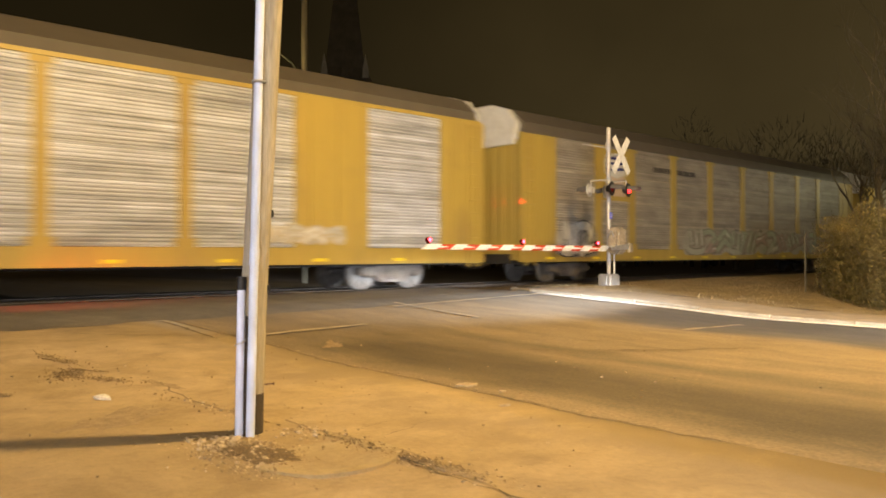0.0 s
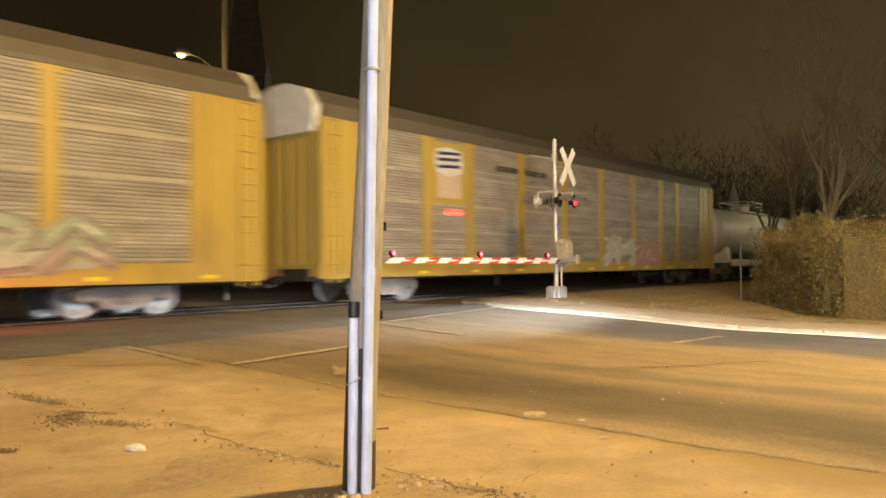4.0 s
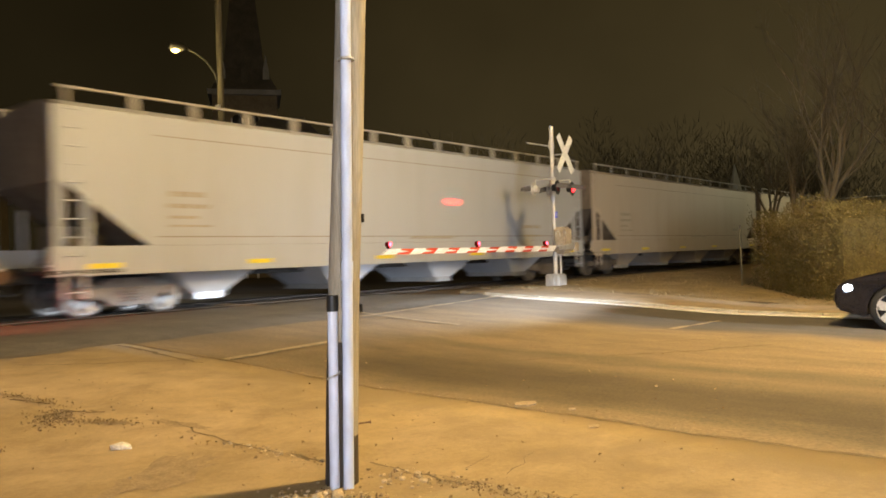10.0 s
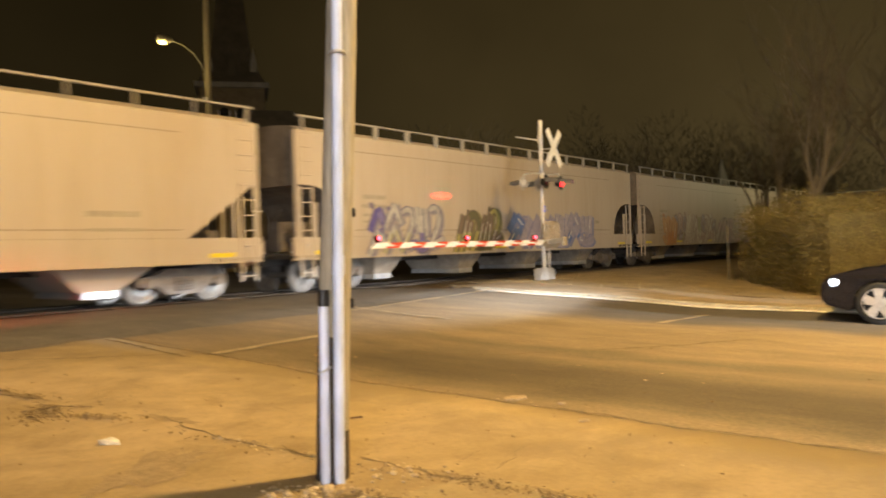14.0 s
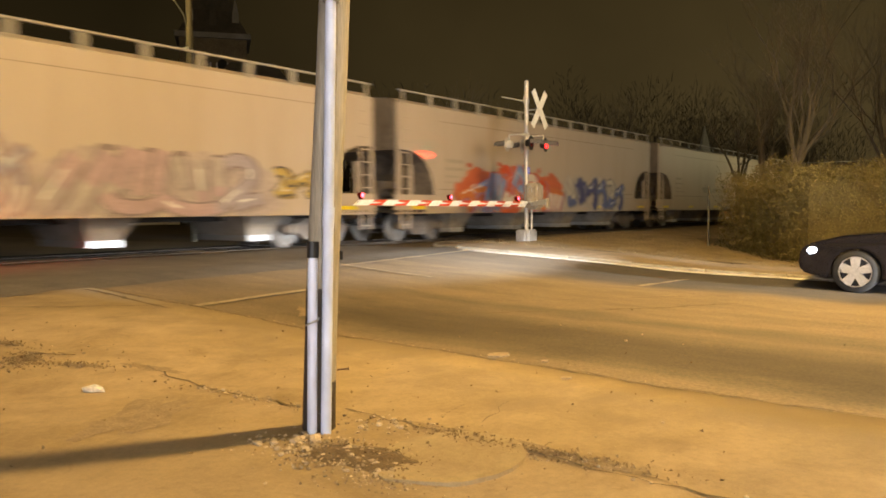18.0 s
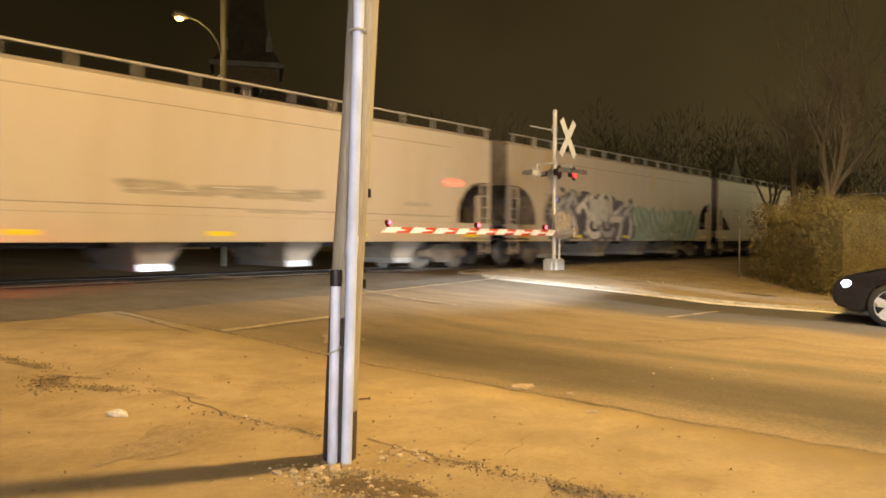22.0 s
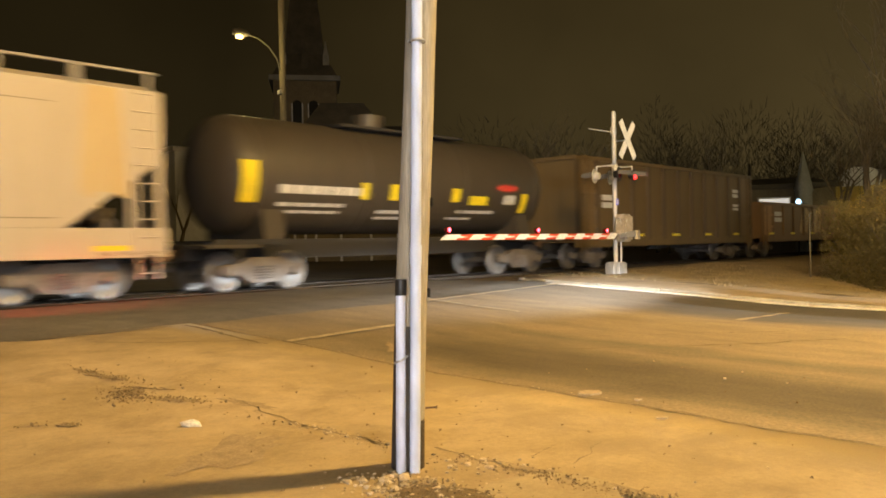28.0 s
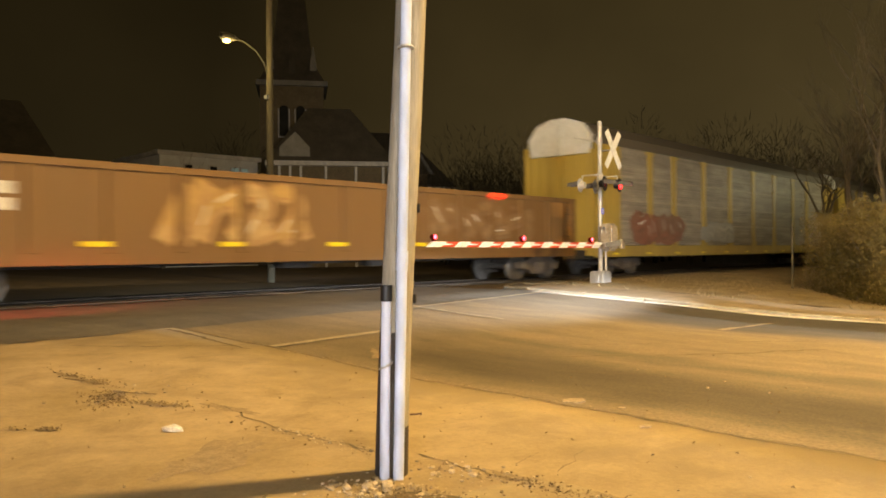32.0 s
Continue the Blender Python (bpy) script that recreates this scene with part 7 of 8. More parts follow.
def tank_car(s, length, paint, radius, label, dark=False):
    L = length
    car = start_car("tank_car", s, label, "tank car", "tank cars")
    cz = 1.32 + radius
    bm = bmesh.new()
    prof = [(0.55, 0.02)] + [(0.55 + 0.75 * (1 - math.cos(a)), radius * math.sin(a)) for a in (0.25, 0.5, 0.75, 1.0, 1.25)] + [(1.35, radius)]
    back = [(L - x, r) for x, r in prof[::-1]]
    if not dark:
        prof = [(x - 0.5, r) for x, r in prof]
    lathe_x(bm, prof + back, 0, cz, 40)
    bmesh.ops.recalc_face_normals(bm, faces=bm.faces)
    tank = part("tank", bm, paint, car)
    for x in [1.45, L * 0.36, L * 0.64, L - 1.45]:
        bm = bmesh.new()
        lathe_x(bm, [(x - 0.05, radius), (x - 0.05, radius + 0.012), (x + 0.05, radius + 0.012), (x + 0.05, radius)], 0, cz, 40)
        part("weld_band", bm, paint, tank)
    for y in (-1.5, 1.44):
        bm = bmesh.new()
        box(bm, 0.15, L - 0.15, y, y + 0.06, 1.08, 1.2)
        part("side_sill", bm, paint if not dark else M_UNDER, car)
        if not dark:
            bm = bmesh.new()
            box(bm, 1.6, L - 1.6, y, y + 0.05, 0.80, 1.078)
            part("skirt", bm, paint, car)
    bm = bmesh.new()
    box(bm, 0.02, L - 0.02, -0.3, 0.3, 0.72, 1.1)
    part("centre_sill", bm, M_UNDER, car)
    for x0, x1 in ((0.05, 1.4), (L - 1.4, L - 0.05)):
        bm = bmesh.new()
        box(bm, x0, x1, -1.5, 1.5, 1.0, 1.08)
        part("end_platform", bm, paint, car)
    for x in (1.9, L - 1.9):
        bm = bmesh.new()
        prism_x(bm, [(-1.35, 1.05), (1.35, 1.05), (1.2, 1.9), (0.7, 1.5), (-0.7, 1.5), (-1.2, 1.9)], x - 0.3, x + 0.3)
        bmesh.ops.recalc_face_normals(bm, faces=bm.faces)
        part("saddle", bm, paint, car)
    c = L * 0.5
    bm = bmesh.new()
    tube(bm, (c - 0.7, 0, cz + radius - 0.06), (c - 0.7, 0, cz + radius + 0.42), 0.45, 0.45, 20)
    part("manway_dome", bm, paint, car)
    bm = bmesh.new()
    top = cz + radius
    box(bm, c - 2.4, c + 2.2, -0.95, 0.95, top - 0.1, top - 0.03)
    part("platform", bm, M_GALV if not dark else M_UNDER, car)
    bm = bmesh.new()
    for x0, x1 in ((c - 2.2, c + 0.45),):
        for y in (-0.9, 0.9):
            for x in (x0, x1):
                tube(bm, (x, y, top - 0.1), (x, y, top + 0.62), 0.03, 0.03, 8)
            tube(bm, (x0, y, top + 0.62), (x1, y, top + 0.62), 0.03, 0.03, 8)
            tube(bm, (x0, y, top + 0.34), (x1, y, top + 0.34), 0.022, 0.022, 8)
        for x in (x0, x1):
            tube(bm, (x, -0.9, top + 0.62), (x, 0.9, top + 0.62), 0.03, 0.03, 8)
    if not dark:
        part("railing", bm, M_STENCIL, car, "white tube railing round the manway")
    else:
        bm.free()
    ladder(car, c - 0.6, -radius - 0.06, 1.1, cz + 0.3, paint)
    if dark:
        bars = [(2.0, 4.5, 2.28, 0.2), (2.0, 4.0, 1.98, 0.09), (2.0, 3.9, 1.82, 0.07), (5.2, 6.3, 1.85, 0.09), (5.2, 6.3, 1.7, 0.07), (8.3, 9.9, 1.9, 0.09), (8.0, 9.0, 1.72, 0.06), (10.3, 10.9, 2.2, 0.28)]
        plates = [(0.95, 1.4, 2.05, 0.95), (4.5, 4.85, 2.2, 0.42), (5.5, 5.85, 2.2, 0.42), (7.9, 8.25, 2.22, 0.38), (8.7, 9.5, 2.15, 0.26), (11.15, 11.45, 1.95, 0.6)]
    else:
        bars = [(5.0, 7.2, 2.7, 0.1), (4.8, 6.2, 2.95, 0.08), (4.8, 7.5, 2.45, 0.06), (12.0, 12.7, 2.6, 0.1)]
        plates = [(10.75, 11.5, 2.05, 0.28)]

    def on_tank(x0, x1, z, h, mat, name):
        n = 5
        bm = bmesh.new()
        rows = []
        for i in range(n + 1):
            zz = z + h * i / n
            yy = -math.sqrt(max(0.01, (radius + 0.006) ** 2 - (zz - cz) ** 2))
            rows.append([bm.verts.new((x, yy, zz)) for x in (x0, x1)])
        for a, b in zip(rows, rows[1:]):
            bm.faces.new((a[0], a[1], b[1], b[0]))
        part(name, bm, mat, tank)

    for x0, x1, z, h in bars:
        x = x0
        while x < x1 - 0.03:
            w = min(random.uniform(0.15, 0.4), x1 - x)
            on_tank(x, x + w, z, h, M_STENCIL if dark else M_STENCILSOFT, "lettering_bar")
            x += w + 0.05
    for x0, x1, z, h in plates:
        on_tank(x0, x1, z, h, M_REFLECT, "yellow_plate")
    if not dark:
        for x0, x1, z, h in ((15.2, 16.1, 2.2, 0.5), (14.0, 14.6, 2.0, 0.12), (14.9, 15.2, 1.55, 0.22)):
            on_tank(x0, x1, z, h, M_STENCILDARK, "data_plate")
    add_couplers(car, L)
    for x in (1.75, L - 1.75):
        add_truck(car, x)
    return car


def gondola(s, length, top, paint, end_paint, label, ribs, pieces=(), rib_paint=None):
    L = length
    car = start_car("gondola_car", s, label, "gondola car", "gondola cars")
    t = 0.08
    walls = []
    for y in (-HALF + 0.08, HALF - 0.08 - t):
        bm = bmesh.new()
        box(bm, 0.3, L - 0.3, y, y + t, 1.06, top)
        walls.append(part("side_wall", bm, paint, car))
    for x in (0.302, L - 0.302 - t):
        bm = bmesh.new()
        box(bm, x, x + t, -HALF + 0.165, HALF - 0.165, 1.06, top)
        part("end_wall", bm, paint, car)
    bm = bmesh.new()
    box(bm, 0.3, L - 0.3, -HALF + 0.125, HALF - 0.125, 0.95, 1.055)
    part("floor_plate", bm, paint, car)
    for y in (-HALF, HALF - 0.14):
        bm = bmesh.new()
        box(bm, 0.22, L - 0.22, y, y + 0.14, top - 0.08, top + 0.06)
        part("top_chord", bm, paint, car)
    for x in (0.2, L - 0.34):
        bm = bmesh.new()
        box(bm, x, x + 0.14, -HALF + 0.145, HALF - 0.145, top - 0.08, top + 0.055)
        part("end_chord", bm, paint, car)
    for y in (-HALF + 0.02, HALF - 0.12):
        bm = bmesh.new()
        box(bm, 0.22, L - 0.22, y, y + 0.1, 0.78, 1.12)
        part("side_sill", bm, paint, car)
    for k in range(ribs + 1):
        x = 0.34 + (L - 0.68) * k / ribs
        for wall, y0, y1 in ((walls[0], -HALF + 0.0, -HALF + 0.09), (walls[1], HALF - 0.09, HALF)):
            bm = bmesh.new()
            box(bm, x - 0.11, x + 0.11, y0, y1, 1.0, top - 0.05)
            part("rib", bevelled(bm, 0.02), rib_paint or paint, wall)
    # the end bays, with cross bars
    b1 = 0.34 + (L - 0.68) / ribs
    for xa, xb in ((0.45, b1 - 0.12), (L - b1 + 0.12, L - 0.45)) if end_paint else ():
        bm = bmesh.new()
        box(bm, xa, xb, -HALF + 0.06, -HALF + 0.085, 1.1, top - 0.1)
        sheet_ = part("end_sheet", bm, end_paint, car, "paler painted end bay")
        for z in (1.5, 2.1, 2.7, 3.2):
            if z < top - 0.2:
                bm = bmesh.new()
                box(bm, xa - 0.05, xb + 0.02, -HALF + 0.0, -HALF + 0.06, z, z + 0.1)
                part("cross_bar", bm, end_paint, sheet_)
    for x in (0.4, L - 0.9):
        ladder(car, x, -HALF - 0.03, 0.6, top, paint)
    bm = bmesh.new()
    box(bm, 0.02, L - 0.02, -0.3, 0.3, 0.7, 0.97)
    for x in (L * 0.42, L * 0.55):
        box(bm, x, x + 0.9, -1.2, -0.8, 0.62, 0.9)
    part("centre_sill", bm, M_UNDER, car)
    plates = [(2.05, 3.05, 1.8, 0.55)] if top < 3.5 else [(1.95, 2.8, 2.2, 0.5), (L - 2.3, L - 1.6, 2.9, 0.4), (L - 2.3, L - 1.6, 2.3, 0.3)]
    for x0, x1, z, h in plates:
        for i in range(2):
            bm = bmesh.new()
            box(bm, x0, x1, -HALF + 0.064, -HALF + 0.07, z + i * h * 0.55, z + i * h * 0.55 + h * 0.4)
            part("lettering_bar", bm, M_STENCIL, car)
    reflectors(car, [1.2 + 3.0 * k for k in range(int(L / 3.0))], -HALF - 0.002, 1.14, 0.1, 0.6)
    add_couplers(car, L)
    for x in (1.75, L - 1.75):
        add_truck(car, x)
    for p in pieces:
        graffiti(car, y=-HALF + 0.06, **p)
    return car


def rack_layout(L, first=1.95, last=2.1, gap=2.15):
    """Posts every three metres, with a narrow bay next to each end."""
    posts = [4.35, 4.35 + gap]
    while posts[-1] + 3.0 < L - 6.5:
        posts.append(posts[-1] + 3.0)
    posts.append(L - 5.1)
    out = [(0.12, first, "sheet"), (L - last, L - 0.12, "sheet")]
    edges = [first] + posts + [L - last]
    for a, b in zip(edges, edges[1:]):
        out.append((a + (0.2 if a != first else 0.0), b - (0.2 if b != L - last else 0.0), "panel"))
    out += [(p - 0.2, p + 0.2, "post") for p in posts]
    return out


WHITES = ((0.62, 0.6, 0.55), (0.5, 0.48, 0.44))
DARK = (0.05, 0.045, 0.05)
L0 = 28.5
old = [(0.12, 1.9, "sheet"), (1.9, 4.5, "panel"), (4.5, 6.65, "sheet"), (6.65, 9.65, "panel"), (9.65, 9.95, "post"), (9.95, 12.65, "panel"), (12.65, 12.95, "post"), (12.95, 15.67, "panel"), (15.67, 15.97, "post"), (15.97, 18.65, "panel"), (18.65, 18.95, "post"), (18.95, 21.64, "panel"), (21.64, 23.94, "sheet"), (23.94, 26.58, "panel"), (26.58, L0 - 0.12, "sheet")]
autorack(17.5 - L0, L0, "old yellow autorack car with side panels lightened as if lit", 1, old, M_PANELLIT, bright=True,
         pieces=[dict(x0=20.6, x1=23.0, z0=1.25, z1=1.7, fills=WHITES, outline=(0.5, 0.42, 0.28), cloud=None, seed=3, letters=4, label="faint white sprayed scrawl")])
LA = 29.2
autorack(19.0, LA, "yellow and grey autorack car with an emblem plate", 2, rack_layout(LA), M_PANELGREY, logo=5.42,
         pieces=[dict(x0=2.1, x1=4.0, z0=0.9, z1=2.1, fills=WHITES, outline=DARK, cloud=(0.45, 0.42, 0.36), seed=4, letters=2, label="pale sprayed shapes near the end"),
                 dict(x0=10.5, x1=25.0, z0=0.95, z1=2.0, fills=((0.45, 0.45, 0.38), (0.36, 0.4, 0.3), (0.4, 0.3, 0.26)), outline=(0.2, 0.18, 0.15), cloud=(0.42, 0.4, 0.34), seed=5, letters=12, label="faded sprayed shapes along the side")])
LB = 28.5
autorack(49.8, LB, "grey autorack car with yellow posts and an emblem plate", 3, rack_layout(LB), M_PANELGREY, logo=5.42,
         pieces=[dict(x0=15.7, x1=18.2, z0=0.95, z1=2.15, fills=((0.5, 0.48, 0.42),), outline=(0.66, 0.63, 0.56), cloud=None, seed=6, letters=2, label="white looping sprayed shapes"),
                 dict(x0=18.2, x1=20.9, z0=0.95, z1=2.0, fills=((0.45, 0.3, 0.26),), outline=(0.5, 0.2, 0.15), cloud=None, seed=7, letters=3, label="red looping sprayed shapes")])
tank_car(79.6, 17.9, M_TANKWHITE, 1.46, "dirty white tank car with a railed manway")
hopper(98.2, 20.7, M_HOPPERS[2], "tan covered hopper car with a clean side", 11)
hopper(119.5, 20.9, M_HOPPERS[1], "cream covered hopper car streaked with rust", 12)
hopper(141.2, 20.0, M_HOPPERS[1], "cream covered hopper car with blue and orange graffiti", 13,
       [dict(x0=2.8, x1=6.0, z0=0.9, z1=2.35, fills=((0.13, 0.11, 0.34), (0.20, 0.17, 0.40), (0.44, 0.42, 0.24), (0.47, 0.45, 0.42)), outline=(0.17, 0.15, 0.24), cloud=None, seed=34, letters=5, label="violet-blue and yellow spiky graffiti"),
        dict(x0=6.9, x1=9.3, z0=0.95, z1=2.3, fills=((0.15, 0.14, 0.07), (0.22, 0.16, 0.12), (0.42, 0.38, 0.13)), outline=(0.13, 0.11, 0.08), cloud=None, seed=32, letters=4, label="dark olive graffiti"),
        dict(x0=9.7, x1=16.0, z0=0.95, z1=2.2, fills=((0.37, 0.34, 0.43), (0.42, 0.38, 0.44), (0.13, 0.2, 0.44)), outline=(0.31, 0.28, 0.40), cloud=None, seed=33, letters=6, label="pale violet and blue graffiti")])
hopper(161.7, 20.1, M_HOPPERS[0], "tan covered hopper car covered in long graffiti", 14,
       [dict(x0=4.3, x1=10.2, z0=0.9, z1=2.45, fills=((0.58, 0.52, 0.47), (0.54, 0.40, 0.38), (0.36, 0.35, 0.22), (0.34, 0.31, 0.35), (0.62, 0.58, 0.52)), outline=(0.26, 0.15, 0.13), cloud=(0.50, 0.41, 0.36), seed=41, letters=11, label="pale pink and olive graffiti shapes with red edges"),
        dict(x0=2.9, x1=4.4, z0=0.9, z1=2.3, fills=((0.58, 0.27, 0.10), (0.58, 0.36, 0.18)), outline=(0.5, 0.24, 0.13), cloud=None, seed=42, letters=2, label="orange graffiti figure"),
        dict(x0=10.6, x1=15.8, z0=0.9, z1=2.3, fills=((0.46, 0.33, 0.33), (0.38, 0.33, 0.36), (0.44, 0.38, 0.34)), outline=(0.24, 0.19, 0.18), cloud=(0.45, 0.37, 0.33), seed=43, letters=4, label="mauve and grey graffiti shapes"),
        dict(x0=16.2, x1=18.0, z0=1.3, z1=2.0, fills=((0.5, 0.36, 0.1),), outline=DARK, cloud=None, seed=44, letters=3, label="small yellow sprayed tag")])
hopper(182.5, 19.6, M_HOPPERS[0], "tan covered hopper car with red and blue graffiti", 15,
       [dict(x0=3.2, x1=10.1, z0=0.88, z1=2.5, fills=((0.62, 0.09, 0.03), (0.62, 0.20, 0.05), (0.7, 0.62, 0.52), (0.22, 0.33, 0.6)), outline=(0.55, 0.12, 0.06), cloud=(0.6, 0.14, 0.06), seed=51, letters=8, dome=0.55, label="large red, orange and blue graffiti"),
        dict(x0=10.8, x1=16.2, z0=0.88, z1=2.25, fills=((0.06, 0.07, 0.22), (0.12, 0.16, 0.36), (0.6, 0.55, 0.45)), outline=(0.04, 0.04, 0.1), cloud=(0.5, 0.44, 0.38), seed=52, letters=6, label="navy and white graffiti shapes")])
hopper(203.0, 19.9, M_HOPPERS[1], "cream covered hopper car with little marking", 16,
       [dict(x0=6.6, x1=12.0, z0=1.9, z1=2.15, fills=((0.36, 0.31, 0.24),), outline=(0.42, 0.36, 0.27), cloud=None, seed=61, letters=3, label="thin dark scrawl")])
hopper(223.6, 19.6, M_HOPPERS[1], "cream covered hopper car with white, violet and teal graffiti", 17,
       [dict(x0=2.9, x1=9.7, z0=0.9, z1=2.75, fills=((0.72, 0.69, 0.66), (0.70, 0.65, 0.64), (0.72, 0.68, 0.62), (0.42, 0.40, 0.42)), outline=(0.05, 0.045, 0.055), cloud=(0.12, 0.105, 0.12), seed=73, letters=7, fat=0.95, label="white and black block graffiti"),
        dict(x0=9.8, x1=16.8, z0=0.9, z1=2.35, fills=((0.30, 0.40, 0.34), (0.36, 0.45, 0.38), (0.33, 0.42, 0.35), (0.38, 0.44, 0.34)), outline=(0.16, 0.19, 0.165), cloud=(0.33, 0.42, 0.36), seed=72, letters=5, fat=1.2, label="teal green graffiti")], [(2.55, 3.05, 2.9), (11.8, 12.15, 3.0)])
hopper(243.9, 20.7, M_HOPPERS[1], "cream covered hopper car with a rust-streaked end", 18,
       [dict(x0=6.0, x1=7.2, z0=1.6, z1=2.2, fills=((0.25, 0.24, 0.28),), outline=(0.2, 0.18, 0.18), cloud=None, seed=81, letters=1, label="small dark sprayed tag")], [(19.0, 19.65, 1.9), (8.2, 8.5, 3.2)])
tank_car(265.4, 13.3, M_TANKBLACK, 1.45, "black tank car with white lettering bars and yellow plates", True)
gondola(279.2, 15.6, 3.95, M_GONBROWN, M_GONOCHRE, "tall brown ribbed gondola car with cross-braced ends", 12, rib_paint=M_GONRIB)
gondola(295.6, 21.6, 2.74, M_GONRUST, M_GONORANGE, "low rusty orange gondola car with pale graffiti", 14,
        [dict(x0=6.0, x1=9.4, z0=1.15, z1=2.5, fills=((0.46, 0.29, 0.1), (0.5, 0.34, 0.16)), outline=(0.36, 0.2, 0.08), cloud=None, seed=91, letters=4, label="ochre graffiti shapes"),
         dict(x0=13.6, x1=18.5, z0=1.3, z1=2.4, fills=((0.24, 0.145, 0.07), (0.27, 0.175, 0.095)), outline=(0.2, 0.115, 0.055), cloud=None, seed=97, letters=4, label="faint pale sprayed figures")])
LC = 29.0
autorack(318.2, LC, "grey autorack car with yellow ends and a white end cover", 5, rack_layout(LC), M_PANELGREY,
         pieces=[dict(x0=3.0, x1=7.0, z0=1.2, z1=2.4, fills=((0.3, 0.12, 0.08), (0.26, 0.14, 0.1)), outline=(0.18, 0.08, 0.05), cloud=(0.28, 0.13, 0.09), seed=95, letters=4, label="dull red graffiti"),
                 dict(x0=9.5, x1=12.5, z0=1.3, z1=2.2, fills=((0.42, 0.42, 0.42),), outline=(0.3, 0.3, 0.3), cloud=(0.4, 0.4, 0.4), seed=96, letters=3, label="pale grey graffiti")])
autorack(348.4, LC, "grey autorack car in the dark beyond", 6, rack_layout(LC), M_PANELGREY)


# ---- the waiting car: it heads for the rails ----
def sedan():
    """Local: nose towards +y, near side at -x; wheels on z = 0."""
    ob = empty("sedan_car", (14.3, 2.13, -0.07), "dark sedan waiting at the crossing with its headlights on", "car")
    W = 0.9

    def arch(cy, r, n=10):
        return [(cy + r * math.cos(a), 0.33 + r * math.sin(a)) for a in [math.pi * i / n for i in range(n + 1)]]

    # side outline in (y, z), front axle at y = 0, rear axle at y = -2.85
    out = [(0.82, 0.30), (0.86, 0.45), (0.84, 0.66), (0.66, 0.78), (0.2, 0.90), (-0.75, 0.99), (-3.0, 1.04), (-3.75, 1.02), (-3.9, 0.9), (-3.92, 0.45), (-3.8, 0.28)]
    lower = [p for p in arch(-2.85, 0.37)[::-1]] + [p for p in arch(0.0, 0.37)[::-1]]
    ring = out + [(-2.85 - 0.38, 0.2)] + lower[:11] + [(-2.85 + 0.38, 0.2), (-0.38, 0.2)] + lower[11:] + [(0.38, 0.2)]
    bm = bmesh.new()
    a = [bm.verts.new((-W, y, z)) for y, z in ring]
    b = [bm.verts.new((W, y, z)) for y, z in ring]
    k = len(ring)
    bm.faces.new(a)
    bm.faces.new(b[::-1])
    for i in range(k):
        bm.faces.new((a[(i + 1) % k], a[i], b[i], b[(i + 1) % k]))
    bmesh.ops.recalc_face_normals(bm, faces=bm.faces)
    for v in bm.verts:
        if v.co.z > 0.85:
            v.co.x *= 0.93
        if v.co.y > 0.6:
            v.co.x *= 0.86
    part("body", bevelled(bm, 0.035, 2), M_CARPAINT, ob)
    bm = bmesh.new()
    prof = [(-0.7, 0.97), (-1.55, 1.40), (-1.75, 1.44), (-2.75, 1.45), (-3.1, 1.36), (-3.7, 1.02)]
    rows = [[bm.verts.new((s * (0.82 if z < 1.1 else 0.62), y, z)) for s in (-1, 1)] for y, z in prof]
    for p, q in zip(rows, rows[1:]):
        bm.faces.new((p[0], p[1], q[1], q[0]))
    for s in (0, 1):
        bm.faces.new([r[s] for r in rows])
    bmesh.ops.recalc_face_normals(bm, faces=bm.faces)
    part("roof", bevelled(bm, 0.03, 2), M_CARPAINT, ob)
    for s in (-1, 1):
        for y0, y1, ya, yb in ((-1.05, -2.1, -1.62, -2.1), (-2.2, -3.35, -2.2, -2.95)):
            bm = bmesh.new()
            v = [bm.verts.new((s * x, y, z)) for x, y, z in ((0.835, y0, 1.06), (0.835, y1, 1.07), (0.655, yb, 1.37), (0.655, ya, 1.37))]
            bm.faces.new(v if s < 0 else v[::-1])
            part("side_window", bm, M_CARGLASS, ob)
        for cy in (0.0, -2.85):
            bm = bmesh.new()
            x0 = s * 0.70
            prof = [(x0, 0.2), (x0, 0.31), (x0 + s * 0.03, 0.335), (x0 + s * 0.17, 0.335), (x0 + s * 0.2, 0.31), (x0 + s * 0.2, 0.235)]
            rings = [[bm.verts.new((x, cy + r * math.cos(2 * math.pi * i / 28), 0.335 + r * math.sin(2 * math.pi * i / 28))) for i in range(28)] for x, r in prof]
            for p, q in zip(rings, rings[1:]):
                for i in range(28):
                    f = bm.faces.new((p[i], p[(i + 1) % 28], q[(i + 1) % 28], q[i]))
                    f.smooth = True
            bmesh.ops.recalc_face_normals(bm, faces=bm.faces)
            wheel = new("wheel")
            wheel.parent = ob
            wheel.matrix_parent_inverse = Matrix.Translation((0, cy, 0.335))
            bmesh.ops.translate(bm, verts=bm.verts, vec=(0, -cy, -0.335))
            part("tyre", bm, M_RUBBER, wheel)
            bm = bmesh.new()
            xa = s * 0.895
            for i in range(5):
                an = 2 * math.pi * i / 5 + 0.3
                u, w = Vector((0, math.cos(an), math.sin(an))), Vector((0, -math.sin(an), math.cos(an)))
                v = []
                for d, h in ((0.03, 0.05), (0.225, 0.075)):
                    for sg in (-1, 1):
                        for dx in (0, -s * 0.04):
                            v.append(bm.verts.new(Vector((xa + dx, 0, 0)) + u * d + w * sg * h))
                for f in ((0, 2, 6, 4), (1, 5, 7, 3), (0, 4, 5, 1), (2, 3, 7, 6), (4, 6, 7, 5), (0, 1, 3, 2)):
                    bm.faces.new([v[j] for j in f])
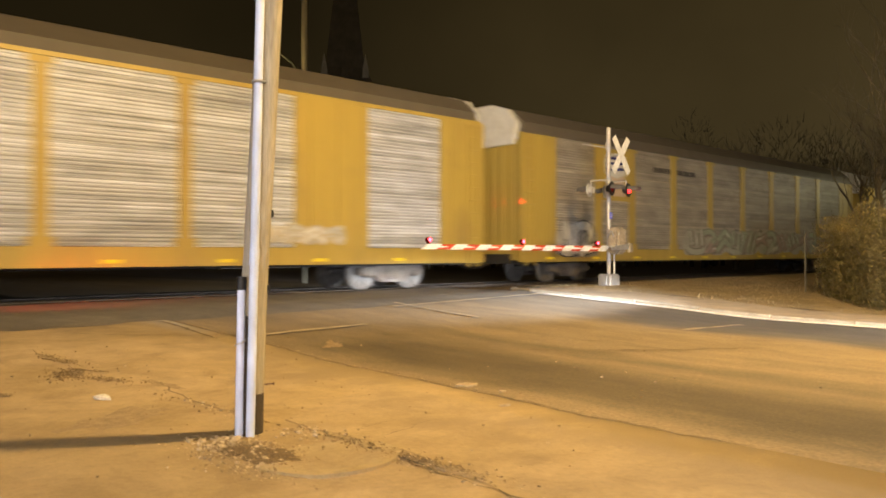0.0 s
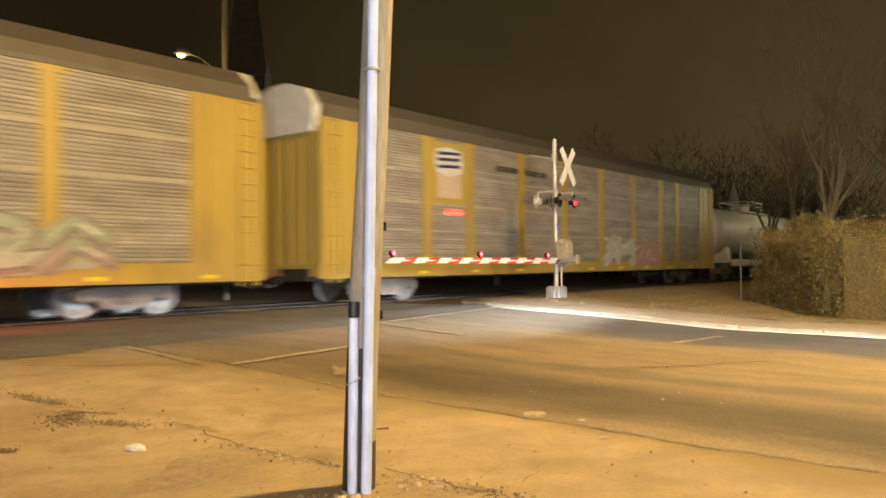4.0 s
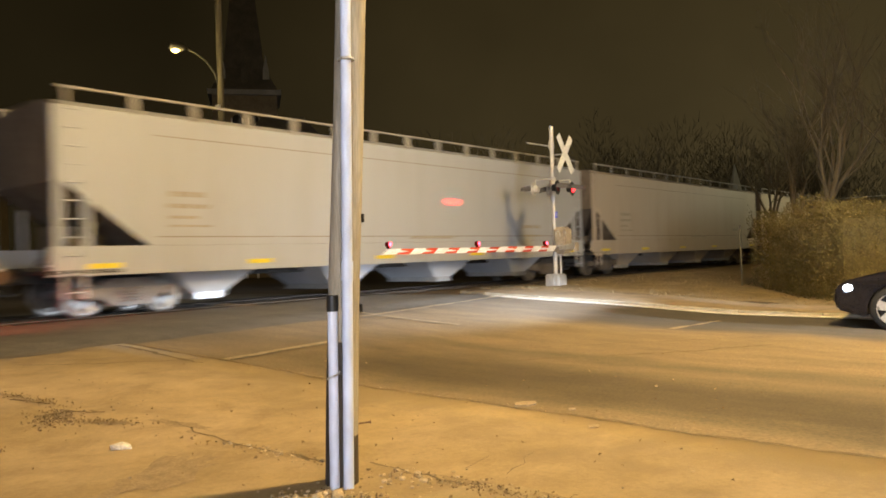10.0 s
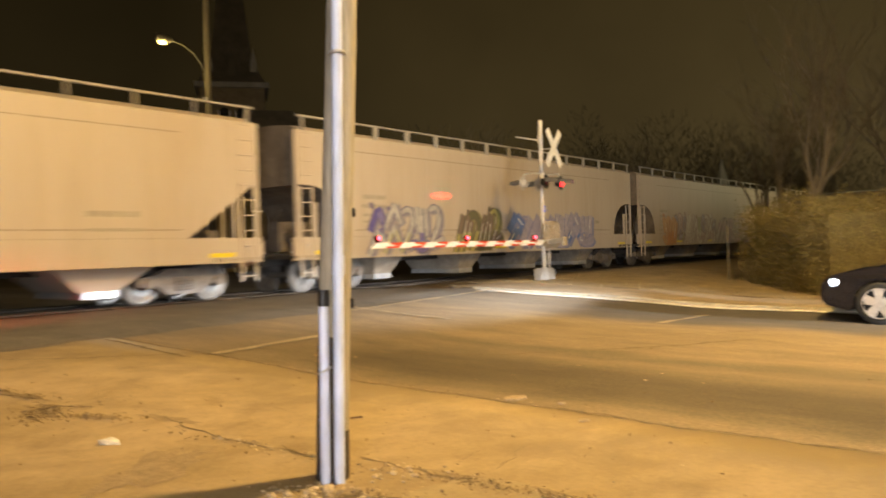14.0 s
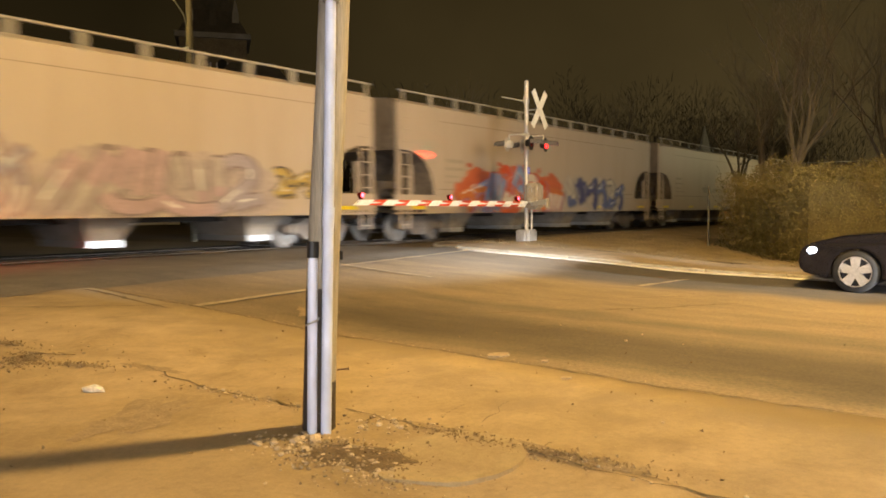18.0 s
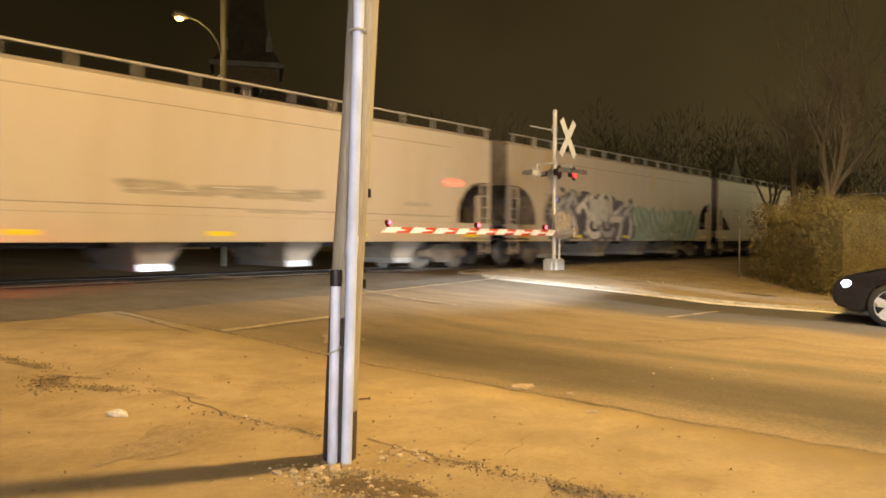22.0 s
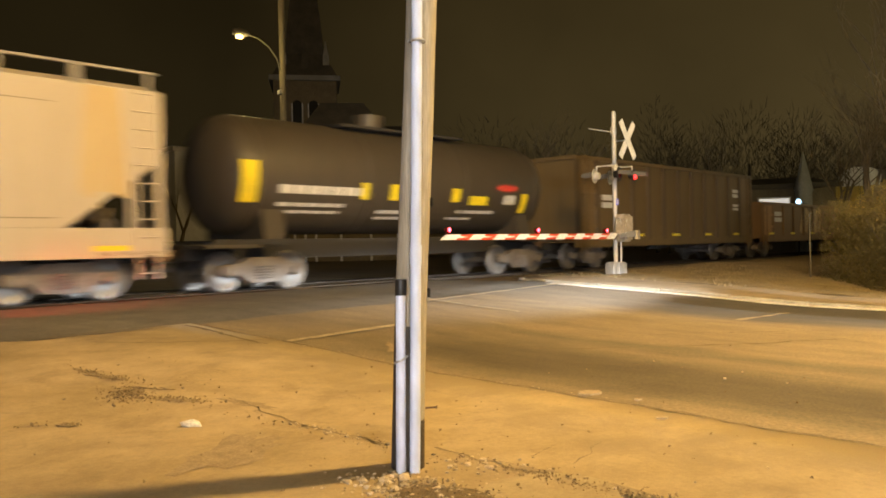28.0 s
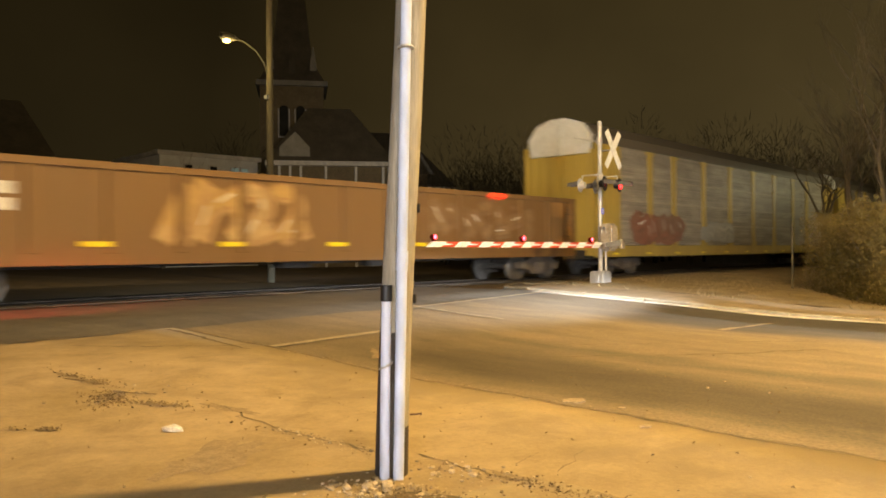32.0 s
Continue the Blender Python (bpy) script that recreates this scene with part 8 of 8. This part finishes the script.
            tube(bm, (xa + s * 0.01, 0, 0), (xa - s * 0.06, 0, 0), 0.065, 0.065, 14)
            for r0, r1 in ((0.225, 0.245),):
                ringa = [[bm.verts.new((xa - dx, r * math.cos(2 * math.pi * i / 28), r * math.sin(2 * math.pi * i / 28))) for i in range(28)] for dx, r in ((s * 0.02, r0), (-s * 0.005, r0), (-s * 0.005, r1), (s * 0.02, r1))]
                for p, q in zip(ringa, ringa[1:]):
                    for i in range(28):
                        bm.faces.new((p[i], p[(i + 1) % 28], q[(i + 1) % 28], q[i]))
            bmesh.ops.recalc_face_normals(bm, faces=bm.faces)
            part("rim", bm, M_ALLOY, wheel, "five-spoke alloy rim")
            bm = bmesh.new()
            tube(bm, (s * 0.80, 0, 0), (s * 0.74, 0, 0), 0.21, 0.21, 20)
            part("brake_disc", bm, M_BLACK, wheel)
            car_wheels.append(wheel)
        bm = bmesh.new()
        bmesh.ops.create_uvsphere(bm, u_segments=14, v_segments=8, radius=0.1)
        bmesh.ops.transform(bm, matrix=Matrix.Translation((s * 0.74, 0.62, 0.655)) @ Matrix.Diagonal((0.9, 1.2, 0.75, 1)), verts=bm.verts)
        part("headlight", bm, M_HEADLIGHT, ob, "lit white headlight")
        bm = bmesh.new()
        prism_x(bm, [(0.36, 0.60), (0.70, 0.58), (0.72, 0.70), (0.30, 0.76)], *sorted((s * 0.70, s * 0.815)))
        bmesh.ops.recalc_face_normals(bm, faces=bm.faces)
        hl = part("headlight_case", bevelled(bm, 0.02), M_LAMPCASE, ob, "lit wrap-round lamp case")
        bm = bmesh.new()
        box(bm, *sorted((s * 0.80, s * 0.835)), 0.32, 0.42, 0.62, 0.70)
        part("turn_signal", bm, M_AMBER, hl)
        bm = bmesh.new()
        box(bm, *sorted((s * 0.86, s * 1.06)), -1.12, -0.98, 1.03, 1.16)
        part("mirror", bevelled(bm, 0.03, 2), M_CARPAINT, ob)
        for y in (-1.0, -2.15, -3.2):
            bm = bmesh.new()
            box(bm, *sorted((s * 0.896, s * 0.9035)), y - 0.006, y + 0.006, 0.32, 0.98)
            part("door_gap", bm, M_BLACK, ob)
        for y in (-1.95, -3.0):
            bm = bmesh.new()
            box(bm, *sorted((s * 0.9, s * 0.925)), y - 0.1, y + 0.1, 0.86, 0.89)
            part("door_handle", bevelled(bm, 0.008), M_CARPAINT, ob)
    bm = bmesh.new()
    v = [bm.verts.new(p) for p in ((-0.78, -0.74, 1.0), (0.78, -0.74, 1.0), (0.6, -1.5, 1.385), (-0.6, -1.5, 1.385))]
    bm.faces.new(v)
    part("windscreen", bm, M_CARGLASS, ob)
    bm = bmesh.new()
    box(bm, -0.5, 0.5, 0.80, 0.86, 0.42, 0.58)
    part("grille", bm, M_BLACK, ob)
    return ob


car_wheels = []
sedan_ob = sedan()


# ---- what moves ----
def motions():
    one = 1 / FPS
    times = [0.0, one] + [float(t) for t in range(1, 32)] + [32.0 - one, 32.0]
    for car, s in cars:
        walk(car, [(t, pose(s - SPEED * t, TRACK_Y, RAIL_Z)) for t in times])
    # one turning of the wheels serves all of them
    turn = math.degrees(SPEED / WHEEL_R)
    step = 2 * one
    rows = [(k * step, pose(0, 0, 0, 0, -turn * k * step, 0)) for k in range(int(32.0 / step) + 1)]
    walk(wheelsets[0], rows)
    act, slot = wheelsets[0].animation_data.action, wheelsets[0].animation_data.action_slot
    for w in wheelsets[1:]:
        w.rotation_mode = "QUATERNION"
        w.animation_data_create()
        w.animation_data.action = act
        w.animation_data.action_slot = slot
    # the sedan rolls up to the line and stops
    stops = [(0.0, -30.0), (one, -30.0), (5.6, -30.0), (6.4, -21.0), (7.0, -12.0), (7.5, -5.6), (8.0, -1.4), (8.4, -0.15), (8.8, 0.0), (32.0, 0.0)]
    walk(sedan_ob, [(t, pose(14.3, 2.13 + d, height(14.3, 2.13 + d))) for t, d in stops])
    fine = []
    for (ta, da), (tb, db) in zip(stops, stops[1:]):
        k = max(1, math.ceil(abs(db - da) / 0.3))
        fine += [(ta + (tb - ta) * i / k, da + (db - da) * i / k) for i in range(k)]
    fine.append(stops[-1])
    for w in car_wheels:
        walk(w, [(t, pose(0, 0, 0, -math.degrees(d / 0.335), 0, 0)) for t, d in fine])


motions()
